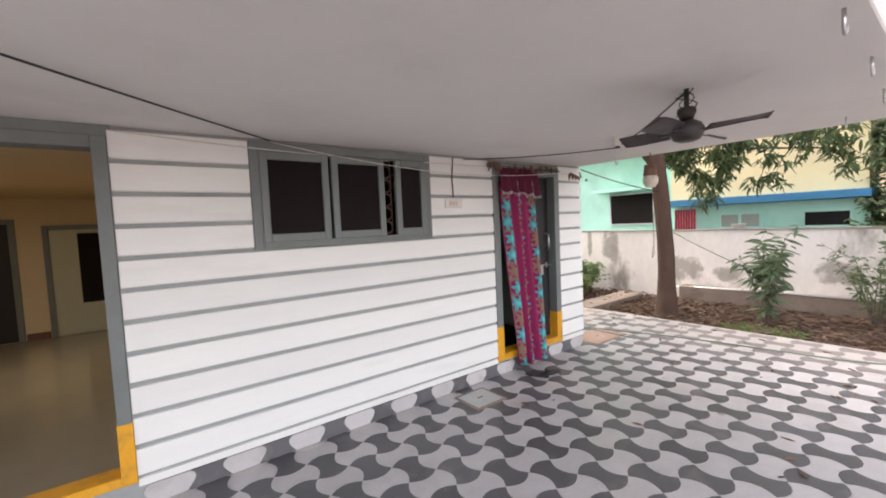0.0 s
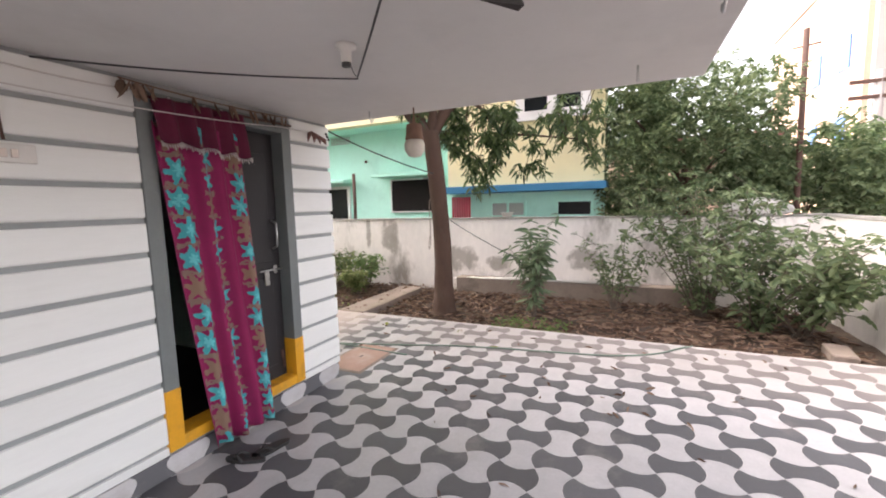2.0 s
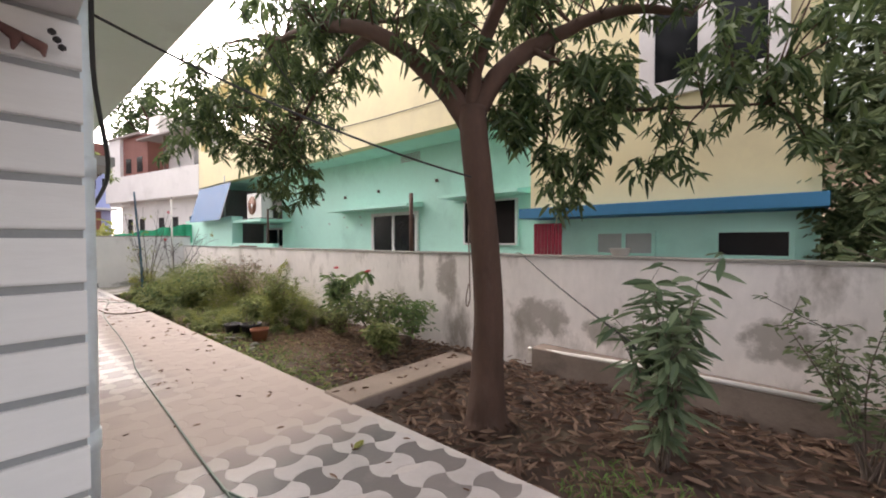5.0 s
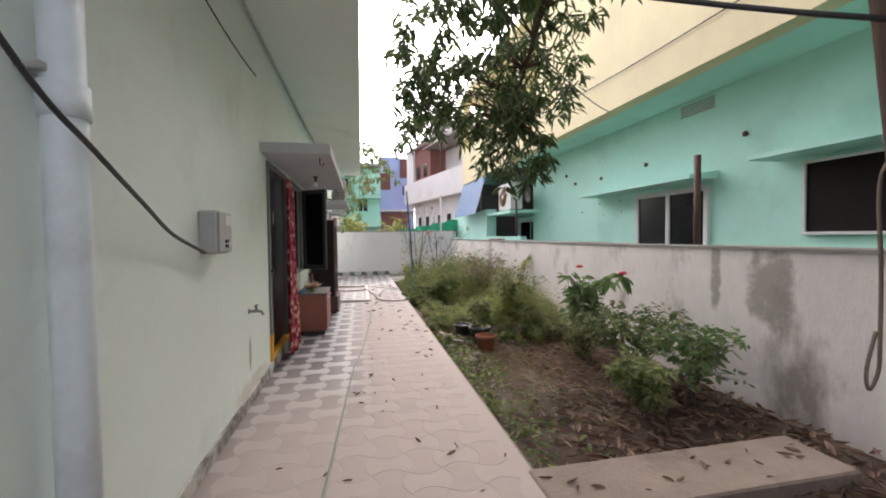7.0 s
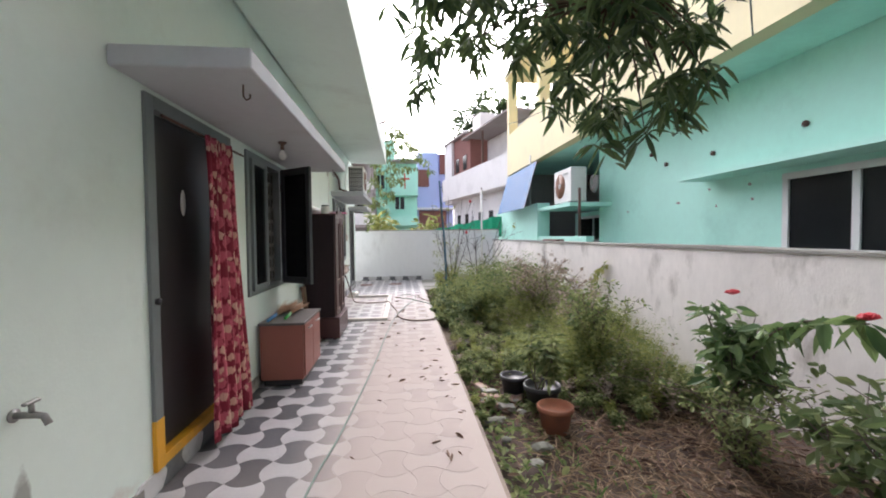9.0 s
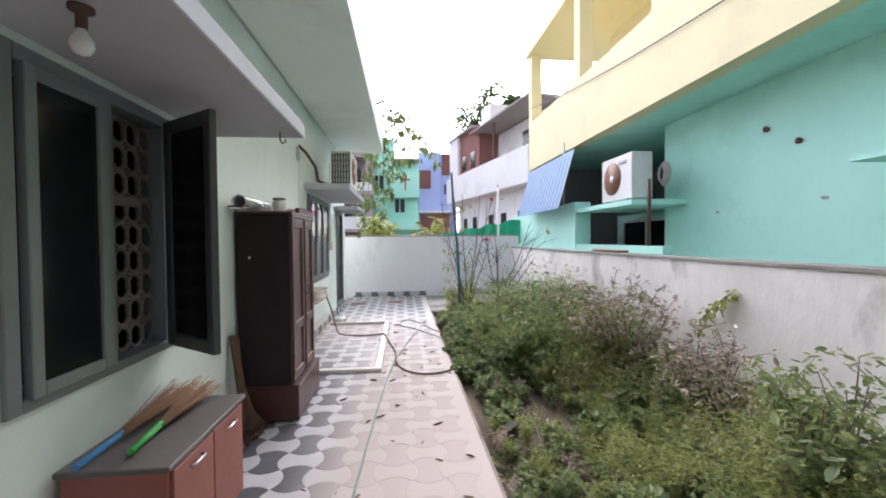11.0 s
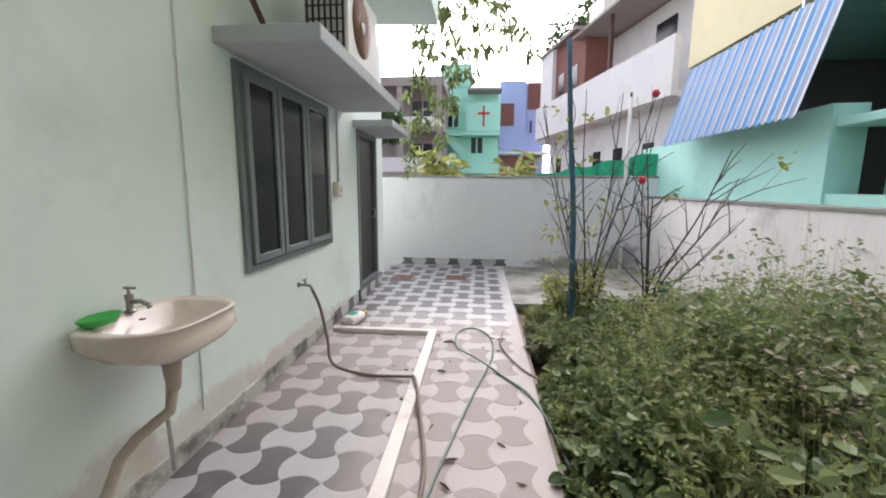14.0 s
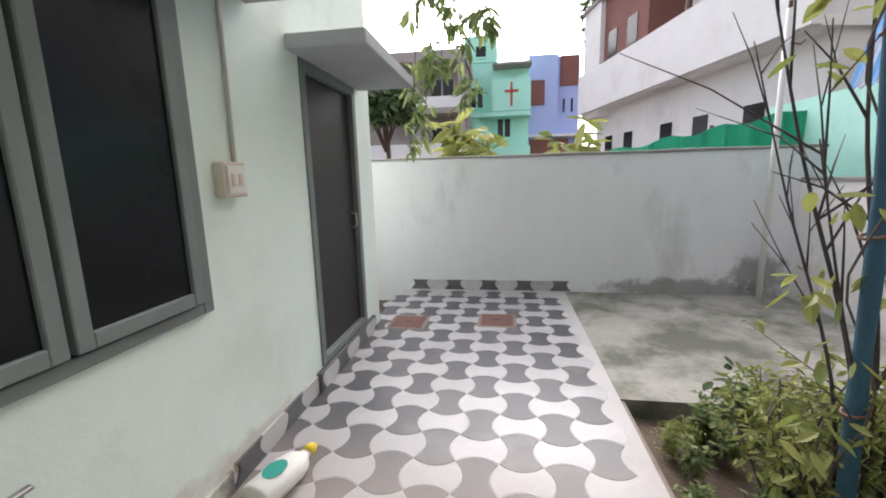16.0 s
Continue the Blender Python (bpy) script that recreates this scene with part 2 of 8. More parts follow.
M["moss"] = mat("mossy_coping", (0.24, 0.23, 0.21), 0.9, 0.25, 4, 0.4, 40)
M["soil"] = mat("garden_soil", (0.080, 0.054, 0.042), 0.95, 0.35, 2.2, 0.9, 28, stain=(0.17, 0.13, 0.09), amount=0.7, sscale=1.6, cover=0.48)
M["concrete"] = mat("grey_concrete", (0.36, 0.345, 0.31), 0.9, 0.3, 2.5, 0.4, 50, stain=(0.11, 0.115, 0.085), amount=0.85, sscale=1.3, cover=0.44)
M["mudslab"] = mat("dusty_cement_slab", (0.27, 0.215, 0.18), 0.9, 0.25, 3, 0.6, 40, stain=(0.12, 0.09, 0.075), amount=0.75, sscale=2)
M["bark"] = mat("mango_bark", (0.084, 0.047, 0.033), 0.9, 0.35, 5, 0.9, 26, stretch=(1, 1, 0.35), stain=(0.115, 0.085, 0.07), amount=0.5, sscale=4)
M["twig"] = mat("dry_twig", (0.14, 0.11, 0.09), 0.9, 0.3, 8, 0.4, 60)
M["mango"] = leaf_mat("mango_leaf", (0.026, 0.058, 0.022), (0.135, 0.190, 0.070), 0.4, 0.35)
M["weed"] = leaf_mat("weed_leaf", (0.095, 0.150, 0.048), (0.350, 0.380, 0.165), 0.6, 0.5)
M["shrub"] = leaf_mat("shrub_leaf", (0.070, 0.140, 0.050), (0.220, 0.310, 0.120), 0.5, 0.45)
M["airy"] = leaf_mat("small_tree_leaf", (0.080, 0.130, 0.060), (0.250, 0.310, 0.160), 0.55, 0.45)
M["lime"] = leaf_mat("lime_leaf", (0.17, 0.22, 0.05), (0.40, 0.40, 0.13), 0.55, 0.45)
M["dry"] = leaf_mat("dry_leaf", (0.085, 0.045, 0.030), (0.29, 0.195, 0.14), 0.8, 0.1)
M["seedhead"] = leaf_mat("dry_seedhead", (0.29, 0.22, 0.18), (0.50, 0.41, 0.34), 0.8, 0.2)
M["straw"] = leaf_mat("dry_straw", (0.22, 0.14, 0.09), (0.46, 0.34, 0.22), 0.8, 0.2)
M["creeper_leaf"] = leaf_mat("light_creeper_leaf", (0.10, 0.15, 0.05), (0.26, 0.31, 0.12), 0.5, 0.5)
M["broad"] = leaf_mat("broad_weed_leaf", (0.055, 0.105, 0.034), (0.25, 0.30, 0.125), 0.5, 0.45)
M["grass"] = leaf_mat("grass_blade", (0.10, 0.19, 0.05), (0.22, 0.34, 0.10), 0.5, 0.45)
M["sapling"] = leaf_mat("pale_sapling_leaf", (0.090, 0.150, 0.080), (0.230, 0.300, 0.170), 0.45, 0.35)
M["red_flower"] = mat("red_flower", (0.6, 0.03, 0.05), 0.5, 0.2)
M["mint"] = mat("mint_paint", (0.52, 0.87, 0.765), 0.75, 0.07, 1.0, 0.1, 45, stain=(0.26, 0.55, 0.47), amount=0.4, sscale=0.7)
M["cream"] = mat("cream_paint", (0.80, 0.71, 0.44), 0.75, 0.06, 1.0, 0.1, 45, stain=(0.6, 0.52, 0.35), amount=0.35, sscale=0.7)
M["blue_paint"] = mat("blue_ledge_paint", (0.04, 0.22, 0.42), 0.6, 0.12, 3)
M["white_paint"] = mat("white_paint", (0.78, 0.76, 0.76), 0.7, 0.07, 1.5, 0.1, 45, stain=(0.5, 0.48, 0.47), amount=0.4, sscale=0.8)
M["porchdark"] = mat("charcoal_tile", (0.085, 0.086, 0.092), 0.5, rand=0.1)
M["tile_dark"] = floor_mat("charcoal_floor_tile", (0.086, 0.086, 0.094), 0.42, 0.18, False)
M["tile_light"] = floor_mat("white_floor_tile", (0.42, 0.41, 0.42), 0.36, 0.07, False)
M["tile_dark_far"] = floor_mat("charcoal_floor_tile_far", (0.086, 0.086, 0.094), 0.42, 0.18, True)
M["tile_light_far"] = floor_mat("white_floor_tile_far", (0.42, 0.41, 0.42), 0.36, 0.07, True)
M["grout"] = floor_mat("pale_floor_joint", (0.50, 0.48, 0.47), 0.8, 0.0, False)


def patch_stains(m, spots, colour, axis=1):
    """Old damp patches of their own ragged shape: spots (place along the wall, z, half width, half height)."""
    nt = m.node_tree
    b = nt.nodes["Principled BSDF"]
    c = b.inputs["Base Color"].links[0].from_socket
    geo = nt.nodes.new("ShaderNodeNewGeometry")
    sep = nt.nodes.new("ShaderNodeSeparateXYZ")
    nt.links.new(geo.outputs["Position"], sep.inputs[0])
    no = nt.nodes.new("ShaderNodeTexNoise")
    no.inputs["Scale"].default_value, no.inputs["Detail"].default_value, no.inputs["Roughness"].default_value = 6.0, 6.0, 0.65
    nt.links.new(geo.outputs["Position"], no.inputs["Vector"])

    def calc(op, a, d):
        n = nt.nodes.new("ShaderNodeMath")
        n.operation = op
        for i, v in enumerate((a, d)):
            if isinstance(v, (int, float)):
                n.inputs[i].default_value = v
            else:
                nt.links.new(v, n.inputs[i])
        return n.outputs[0]
    for y, z, w, h in spots:
        u = calc("POWER", calc("ABSOLUTE", calc("DIVIDE", calc("SUBTRACT", sep.outputs[axis], y), w), 0.0), 2.5)
        v = calc("POWER", calc("ABSOLUTE", calc("DIVIDE", calc("SUBTRACT", sep.outputs[2], z), h), 0.0), 2.5)
        d = calc("ADD", calc("ADD", u, v), calc("MULTIPLY", calc("SUBTRACT", no.outputs["Fac"], 0.5), 3.4))
        r = nt.nodes.new("ShaderNodeMapRange")
        r.inputs["From Min"].default_value, r.inputs["From Max"].default_value = 1.15, 0.35
        r.inputs["To Max"].default_value = 0.75
        nt.links.new(d, r.inputs["Value"])
        mx = nt.nodes.new("ShaderNodeMix")
        mx.data_type = "RGBA"
        nt.links.new(r.outputs[0], mx.inputs[0])
        nt.links.new(c, mx.inputs[6])
        mx.inputs[7].default_value = (*colour, 1)
        c = mx.outputs[2]
    nt.links.new(c, b.inputs["Base Color"])


patch_stains(M["compound"], ((5.02, 0.92, 0.20, 0.36), (5.55, 0.95, 0.06, 0.34), (3.5, 0.50, 0.40, 0.24), (2.75, 0.42, 0.20, 0.14), (1.2, 0.55, 0.3, 0.2)), (0.31, 0.28, 0.245))
patch_stains(M["plaster"], ((13.2, 0.14, 0.9, 0.10), (12.1, 0.16, 0.7, 0.12), (11.4, 0.2, 0.3, 0.16), (6.0, 0.15, 0.5, 0.08), (14.2, 0.1, 0.4, 0.08)), (0.60, 0.55, 0.50))
patch_stains(M["plaster"], ((5.90, 0.42, 0.035, 0.16), (12.0, 2.6, 0.12, 0.10)), (0.22, 0.21, 0.19))
patch_stains(M["endwall"], ((7.7, 0.05, 0.95, 0.13), (8.4, 0.2, 0.3, 0.25)), (0.22, 0.22, 0.20), 0)


# ---- builders ----
def box(bm, x0, x1, y0, y1, z0, z1, b=0.0, seg=1):
    """An upright box, its edges rounded by b."""
    vs = [bm.verts.new((x, y, z)) for x in (x0, x1) for y in (y0, y1) for z in (z0, z1)]
    fs = [bm.faces.new([vs[i] for i in q]) for q in ((0, 1, 3, 2), (4, 6, 7, 5), (0, 4, 5, 1), (2, 3, 7, 6), (0, 2, 6, 4), (1, 5, 7, 3))]
    if b:
        bmesh.ops.bevel(bm, geom=list({e for f in fs for e in f.edges}), offset=b, segments=seg, affect="EDGES", profile=0.5)
    return vs


def tube(bm, pts, r, sides=8, cap=True, radii=None):
    """A round bar along points; radii: one per point."""
    pts = [Vector(p) for p in pts]
    rings = []
    side = None
    for i, p in enumerate(pts):
        d = (pts[min(i + 1, len(pts) - 1)] - pts[max(i - 1, 0)]).normalized()
        if side is None:
            side = d.cross(Vector((0, 0, 1)) if abs(d.z) < 0.9 else Vector((1, 0, 0))).normalized()
        side = (side - d * side.dot(d)).normalized()
        up = d.cross(side)
        rr = radii[i] if radii else r
        rings.append([bm.verts.new(p + (side * math.cos(a) + up * math.sin(a)) * rr) for a in (2 * math.pi * k / sides for k in range(sides))])
    for a, c in zip(rings, rings[1:]):
        for k in range(sides):
            f = bm.faces.new((a[k], a[(k + 1) % sides], c[(k + 1) % sides], c[k]))
            f.smooth = True
    if cap:
        bm.faces.new(list(reversed(rings[0])))
        bm.faces.new(rings[-1])


def lathe(bm, profile, centre, sides=20, axis="z"):
    """Turned shape: profile of (radius, height)."""
    c = Vector(centre)
    rings = []
    for r, h in profile:
        ring = []
        for k in range(sides):
            a = 2 * math.pi * k / sides
            u, v = r * math.cos(a), r * math.sin(a)
            ring.append(bm.verts.new(c + (Vector((u, v, h)) if axis == "z" else Vector((h, u, v)) if axis == "x" else Vector((u, h, v)))))
        rings.append(ring)
    for a, b2 in zip(rings, rings[1:]):
        for k in range(sides):
            f = bm.faces.new((a[k], a[(k + 1) % sides], b2[(k + 1) % sides], b2[k]))
            f.smooth = True
    bm.faces.new(rings[0])
    bm.faces.new(rings[-1])
    return rings


def prism(bm, poly, lo, hi, axis="y"):
    """A flat outline pulled along an axis. poly: (u, v) = (x, z) for y, (y, z) for x, (x, y) for z."""
    def at(u, v, w):
        return (u, w, v) if axis == "y" else (w, u, v) if axis == "x" else (u, v, w)
    a = [bm.verts.new(at(u, v, lo)) for u, v in poly]
    c = [bm.verts.new(at(u, v, hi)) for u, v in poly]
    n = len(poly)
    bm.faces.new(a)
    bm.faces.new(list(reversed(c)))
    for i in range(n):
        bm.faces.new((a[i], c[i], c[(i + 1) % n], a[(i + 1) % n]))


def finish(bm, name, material, parent=None):
    bmesh.ops.recalc_face_normals(bm, faces=bm.faces)
    me = bpy.data.meshes.new(name)
    bm.to_mesh(me)
    bm.free()
    me.materials.append(material)
    ob = new(name, me)
    if parent:
        ob.parent = parent
    return ob


def part(name, bm, material, parent, label=""):
    ob = finish(bm, name, material, parent)
    return tagged(ob, label) if label else ob


def thing(name, label, category, at=(0, 0, 0), group="", kind=""):
    """An empty that carries the parts of one thing; parts are built in world places."""
    ob = new(name)
    ob.empty_display_size = 0.1
    return tagged(ob, label, category, group, kind)


def single(name, bm, material, label, category, kind="", group=""):
    return tagged(finish(bm, name, material), label, category, group, kind)


def boxpart(name, dims, material, parent, b=0.004, label=""):
    bm = bmesh.new()
    box(bm, *dims, b=b)
    return part(name, bm, material, parent, label)


def wall_panels(bm, u0, u1, z0, z1, holes, put):
    """Fills a wall with boxes round its openings. holes: (u0, u1, z0, z1); put(u0, u1, z0, z1) adds one box."""
    us = sorted({u0, u1, *[h[0] for h in holes], *[h[1] for h in holes]})
    for a, c in zip(us, us[1:]):
        cut = sorted([h for h in holes if h[0] < c - 1e-6 and h[1] > a + 1e-6], key=lambda h: h[2])
        z = z0
        for h in cut:
            if h[2] > z + 1e-6:
                put(a, c, z, h[2])
            z = h[3]
        if z < z1 - 1e-6:
            put(a, c, z, z1)


def smooth_path(pts, n=6):
    """Catmull-Rom through points."""
    p = [Vector(pts[0]), *[Vector(q) for q in pts], Vector(pts[-1])]
    out = []
    for i in range(1, len(p) - 2):
        for k in range(n):
            t = k / n
            out.append(0.5 * ((2 * p[i]) + (p[i + 1] - p[i - 1]) * t + (2 * p[i - 1] - 5 * p[i] + 4 * p[i + 1] - p[i + 2]) * t * t + (3 * p[i] - p[i - 1] - 3 * p[i + 1] + p[i + 2]) * t ** 3))
    out.append(p[-2])
    return out


# ---- setting ----
FRONT_Y, SIDE_X, EDGE_X, YARD_X, END_Y = 2.95, 4.43, 6.33, 8.70, 17.32
CEIL, WALL_TOP = 2.22, 1.27

# ground: one sheet to the horizon
bm = bmesh.new()
bmesh.ops.create_grid(bm, x_segments=1, y_segments=1, size=900)
for v in bm.verts:
    v.co.z = -0.16
single("ground", bm, M["soil"], "bare brown earth", "ground", "structure")

# paved floor slab under the tiles
bm = bmesh.new()
box(bm, -6.0, EDGE_X, -3.2, FRONT_Y + 0.02, -0.3, -0.0016)
box(bm, SIDE_X - 0.05, EDGE_X, FRONT_Y + 0.02, END_Y, -0.3, -0.0016)
floor_slab = single("floor", bm, M["grout"], "charcoal and white interlocking cement floor tiles, dusty", "floor", "structure")

# front wall, clad with boards
DOOR_L = (-1.25, -0.07, 0.16, 2.16)
WIN_F = (0.66, 2.14, 1.468, 2.20)
DOOR_F = (2.92, 3.99, 0.14, 2.16)
bm = bmesh.new()
wall_panels(bm, -4.0, SIDE_X + 0.003, -0.05, CEIL - 0.002, [DOOR_L, WIN_F, DOOR_F], lambda a, c, lo, hi: box(bm, a, c, FRONT_Y + 0.012, FRONT_Y + 0.2, lo, hi))
wall_front = single("wall_front", bm, M["groove"], "white horizontal cladding boards with grey joints", "wall", "structure")

# side wall of the house
DOOR_S = (6.65, 7.72, 0.12, 2.18)
WIN_S = (8.04, 9.51, 0.87, 2.17)
WIN_B = (12.46, 13.955, 0.85, 2.15)
DOOR_B = (14.89, 15.78, 0.14, 2.08)
bm = bmesh.new()
wall_panels(bm, FRONT_Y + 0.2, 16.15, -0.05, 3.36, [DOOR_S, WIN_S, WIN_B, DOOR_B], lambda a, c, lo, hi: box(bm, SIDE_X - 0.2, SIDE_X, a, c, lo, hi))
box(bm, SIDE_X - 0.2, SIDE_X, FRONT_Y, FRONT_Y + 0.2, CEIL + 0.3, 3.36)
wall_side = single("wall_side", bm, M["plaster"], "pale green plastered house wall, dirty near the ground", "wall", "structure")
bm = bmesh.new()
box(bm, -4.0, SIDE_X - 0.2, 16.0, 16.15, -0.05, 3.36)
box(bm, -4.2, -4.0, FRONT_Y, 16.15, -0.05, 3.36)
box(bm, -4.0, SIDE_X - 0.2, FRONT_Y, FRONT_Y + 0.2, CEIL + 0.3, 3.36)
single("wall_back", bm, M["plaster"], "plain plastered house wall", "wall", "structure")

# porch roof slab and main roof with its eave
bm = bmesh.new()
box(bm, -4.2, SIDE_X, 0.20, FRONT_Y + 0.2, CEIL, CEIL + 0.28, 0.006)
single("ceiling", bm, M["ceiling"], "whitewashed concrete porch ceiling with stains", "ceiling", "structure")
bm = bmesh.new()
prism(bm, [(-4.4, 3.36), (SIDE_X - 0.01, 3.36), (SIDE_X + 0.05, 3.30), (5.36, 3.27), (5.38, 3.27), (5.38, 3.62), (-4.4, 3.62)], 2.6, 15.1, "y")
single("ceiling_eave", bm, M["plaster"], "pale green concrete roof slab with a deep eave", "roof", "structure")
bm = bmesh.new()
box(bm, -4.2, SIDE_X - 0.2, 15.1, 16.3, 3.3, 3.6)
single("ceiling_back", bm, M["plaster"], "pale plastered roof slab", "roof", "structure")

# skirting of cut tiles along the walls is laid with the floor pieces; the plinth behind it
bm = bmesh.new()
box(bm, SIDE_X - 0.01, SIDE_X + 0.014, 3.1, 6.55, 0, 0.10, 0.006)
box(bm, SIDE_X - 0.01, SIDE_X + 0.014, 7.80, 13.96, 0, 0.11, 0.006)
single("baseboard", bm, M["skirt_cement"], "dirty cement skirting at the foot of the wall", "skirting", "structure")

# compound walls
def rough_wall(name, x0, x1, y0, y1, top, material, label):
    """A limewashed wall with an uneven mossy top."""
    bm = bmesh.new()
    box(bm, x0, x1, y0, y1, -0.3, top - 0.03)
    ob = single(name, bm, material, label, "wall", "structure")
    bm = bmesh.new()
    along_y = (y1 - y0) > (x1 - x0)
    n = int(max(y1 - y0, x1 - x0) / 0.25)
    rows = []
    for i in range(n + 1):
        t = i / n
        h = top + noise.noise((t * n * 0.3, top, x0)) * 0.012
        if along_y:
            y = y0 + t * (y1 - y0)
            rows.append([bm.verts.new(p) for p in ((x0 - 0.015, y, top - 0.031), (x0 - 0.012, y, h - 0.006), (x0 + 0.01, y, h), (x1 - 0.01, y, h), (x1 + 0.012, y, top - 0.031))])
        else:
            x = x0 + t * (x1 - x0)
            rows.append([bm.verts.new(p) for p in ((x, y0 - 0.015, top - 0.031), (x, y0 - 0.012, h - 0.006), (x, y0 + 0.01, h), (x, y1 - 0.01, h), (x, y1 + 0.012, top - 0.031))])
    for a, c in zip(rows, rows[1:]):
        for k in range(4):
            bm.faces.new((a[k], a[k + 1], c[k + 1], c[k]))
    part("coping", bm, M["moss"], ob, "mossy weathered wall top")
    return ob


wall_yard = rough_wall("wall_yard", YARD_X, YARD_X + 0.2, -1.85, END_Y, WALL_TOP, M["compound"], "weathered limewashed compound wall with dark water stains")
wall_end = rough_wall("wall_end", -4.0, YARD_X + 0.2, END_Y, END_Y + 0.2, 1.60, M["endwall"], "white limewashed compound wall with grey run marks")
wall_lane = rough_wall("wall_lane", 5.2, YARD_X + 0.2, -2.05, -1.85, WALL_TOP, M["compound"], "weathered limewashed compound wall")

# more materials for the things
M["maroon"] = flower_band_mat("maroon_flowered_cloth", (0.24, 0.008, 0.075), ((0.150, 0.120, 0.096), (0.50, 0.085, 0.080), (0.90, 0.085, 0.084)))
M["valance"] = mat("plain_maroon_cloth", (0.11, 0.007, 0.032), 0.85, 0.2, 6, 0.3, 300)
M["rose_cloth"] = print_mat("crimson_rose_cloth", (0.21, 0.010, 0.030), [((0.48, 0.09, 0.13), 0.52, 1.7), ((0.62, 0.36, 0.28), 0.38, 0.0), ((0.30, 0.03, 0.05), 0.14, 0.0)], 11.0, 1.3)
M["red_cloth"] = mat("red_curtain", (0.30, 0.018, 0.045), 0.75, 0.25, 6, 0.3, 300)
M["fan_brown"] = mat("dark_brown_enamel", (0.030, 0.022, 0.022), 0.45, 0.2, 6, 0.05, 60)
M["white_plastic"] = mat("white_plastic", (0.72, 0.70, 0.66), 0.45, 0.06, 8, 0.03, 80)
M["grey_plastic"] = mat("grey_plastic", (0.42, 0.43, 0.42), 0.5, 0.08, 8, 0.05, 80)
M["laminate"] = mat("red_brown_laminate", (0.26, 0.085, 0.060), 0.5, 0.08, 3, 0.03, 80)
M["darktop"] = mat("grey_brown_laminate", (0.11, 0.095, 0.09), 0.5, 0.1, 5, 0.03, 80)
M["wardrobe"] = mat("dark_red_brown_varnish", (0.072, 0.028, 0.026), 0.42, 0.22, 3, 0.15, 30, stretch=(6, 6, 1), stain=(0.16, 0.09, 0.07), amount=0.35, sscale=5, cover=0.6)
M["wardrobe_side"] = mat("near_black_wardrobe_body", (0.026, 0.017, 0.019), 0.5, 0.22, 3, 0.1, 30, stretch=(6, 6, 1), spec=0.2)
M["bare_wood"] = mat("scuffed_bare_wood", (0.56, 0.44, 0.38), 0.8, 0.3, 12, 0.2, 60)
M["broom"] = mat("broom_grass", (0.27, 0.15, 0.08), 0.85, 0.3, 30, 0.5, 200)
M["broom_dark"] = mat("old_broom_grass", (0.13, 0.075, 0.05), 0.9, 0.3, 30, 0.5, 200)
M["ceramic"] = mat("old_cream_ceramic", (0.70, 0.60, 0.52), 0.2, 0.06, 4, 0.02, 60, stain=(0.45, 0.33, 0.25), amount=0.4, sscale=5, coat=0.4)
M["cream_pvc"] = mat("dirty_cream_pvc", (0.50, 0.42, 0.35), 0.55, 0.15, 6, 0.05, 60, stain=(0.22, 0.16, 0.12), amount=0.5, sscale=6)
M["dull_metal"] = mat("dull_grey_metal", (0.30, 0.29, 0.28), 0.4, 0.15, 12, 0.05, 80, metal=0.8)
M["lightwood"] = mat("dusty_pale_wood", (0.72, 0.67, 0.62), 0.75, 0.12, 8, 0.2, 60, stain=(0.35, 0.27, 0.2), amount=0.4, sscale=5)
M["hose_grey"] = mat("grey_green_hose", (0.17, 0.23, 0.19), 0.5, 0.2)
M["hose_brown"] = mat("brown_hose", (0.17, 0.12, 0.09), 0.55, 0.2)
M["green_plastic"] = mat("green_plastic", (0.04, 0.36, 0.06), 0.4, 0.1)
M["pink_plastic"] = mat("pink_plastic", (0.70, 0.10, 0.28), 0.4, 0.1)
M["pale_pink"] = mat("pale_pink_plastic", (0.62, 0.36, 0.44), 0.4, 0.1)
M["blue_plastic"] = mat("blue_plastic", (0.05, 0.20, 0.42), 0.45, 0.1)
M["teal_print2"] = mat("green_label", (0.02, 0.32, 0.26), 0.5, 0.05)
M["yellow"] = mat("yellow_cap", (0.75, 0.55, 0.03), 0.45, 0.05)
M["terracotta"] = mat("terracotta", (0.30, 0.11, 0.06), 0.85, 0.2, 8, 0.2, 60, stain=(0.15, 0.1, 0.08), amount=0.5, sscale=6)
M["blackpot"] = mat("black_plastic_pot", (0.025, 0.025, 0.028), 0.5, 0.15)
M["dark_iron"] = mat("dark_grey_iron", (0.155, 0.145, 0.135), 0.7, 0.2, 12, 0.2, 80)
M["dusty_red"] = mat("dusty_red_cement", (0.36, 0.235, 0.19), 0.85, 0.15, 5, 0.2, 60, stain=(0.45, 0.38, 0.33), amount=0.6, sscale=3)
M["redlid"] = mat("rusty_red_cover", (0.17, 0.085, 0.072), 0.8, 0.2, 8, 0.3, 60)
M["copper"] = mat("copper_fan_blades", (0.26, 0.12, 0.07), 0.45, 0.2)
M["ac_white"] = mat("white_metal_casing", (0.74, 0.72, 0.70), 0.45, 0.06, 4, 0.03, 60, stain=(0.5, 0.45, 0.4), amount=0.3, sscale=3)
M["cloth_white"] = mat("grey_white_cloth", (0.55, 0.52, 0.50), 0.9, 0.15, 8, 0.3, 120)
M["gourd"] = mat("pale_gourd", (0.62, 0.58, 0.50), 0.6, 0.15, 12, 0.1, 60)
M["coir"] = mat("brown_coir", (0.22, 0.13, 0.09), 0.9, 0.3, 20, 0.5, 120)
M["pcb_lamp"] = mat("bulb_glass", (0.75, 0.75, 0.74), 0.15, 0.05, spec=0.6)
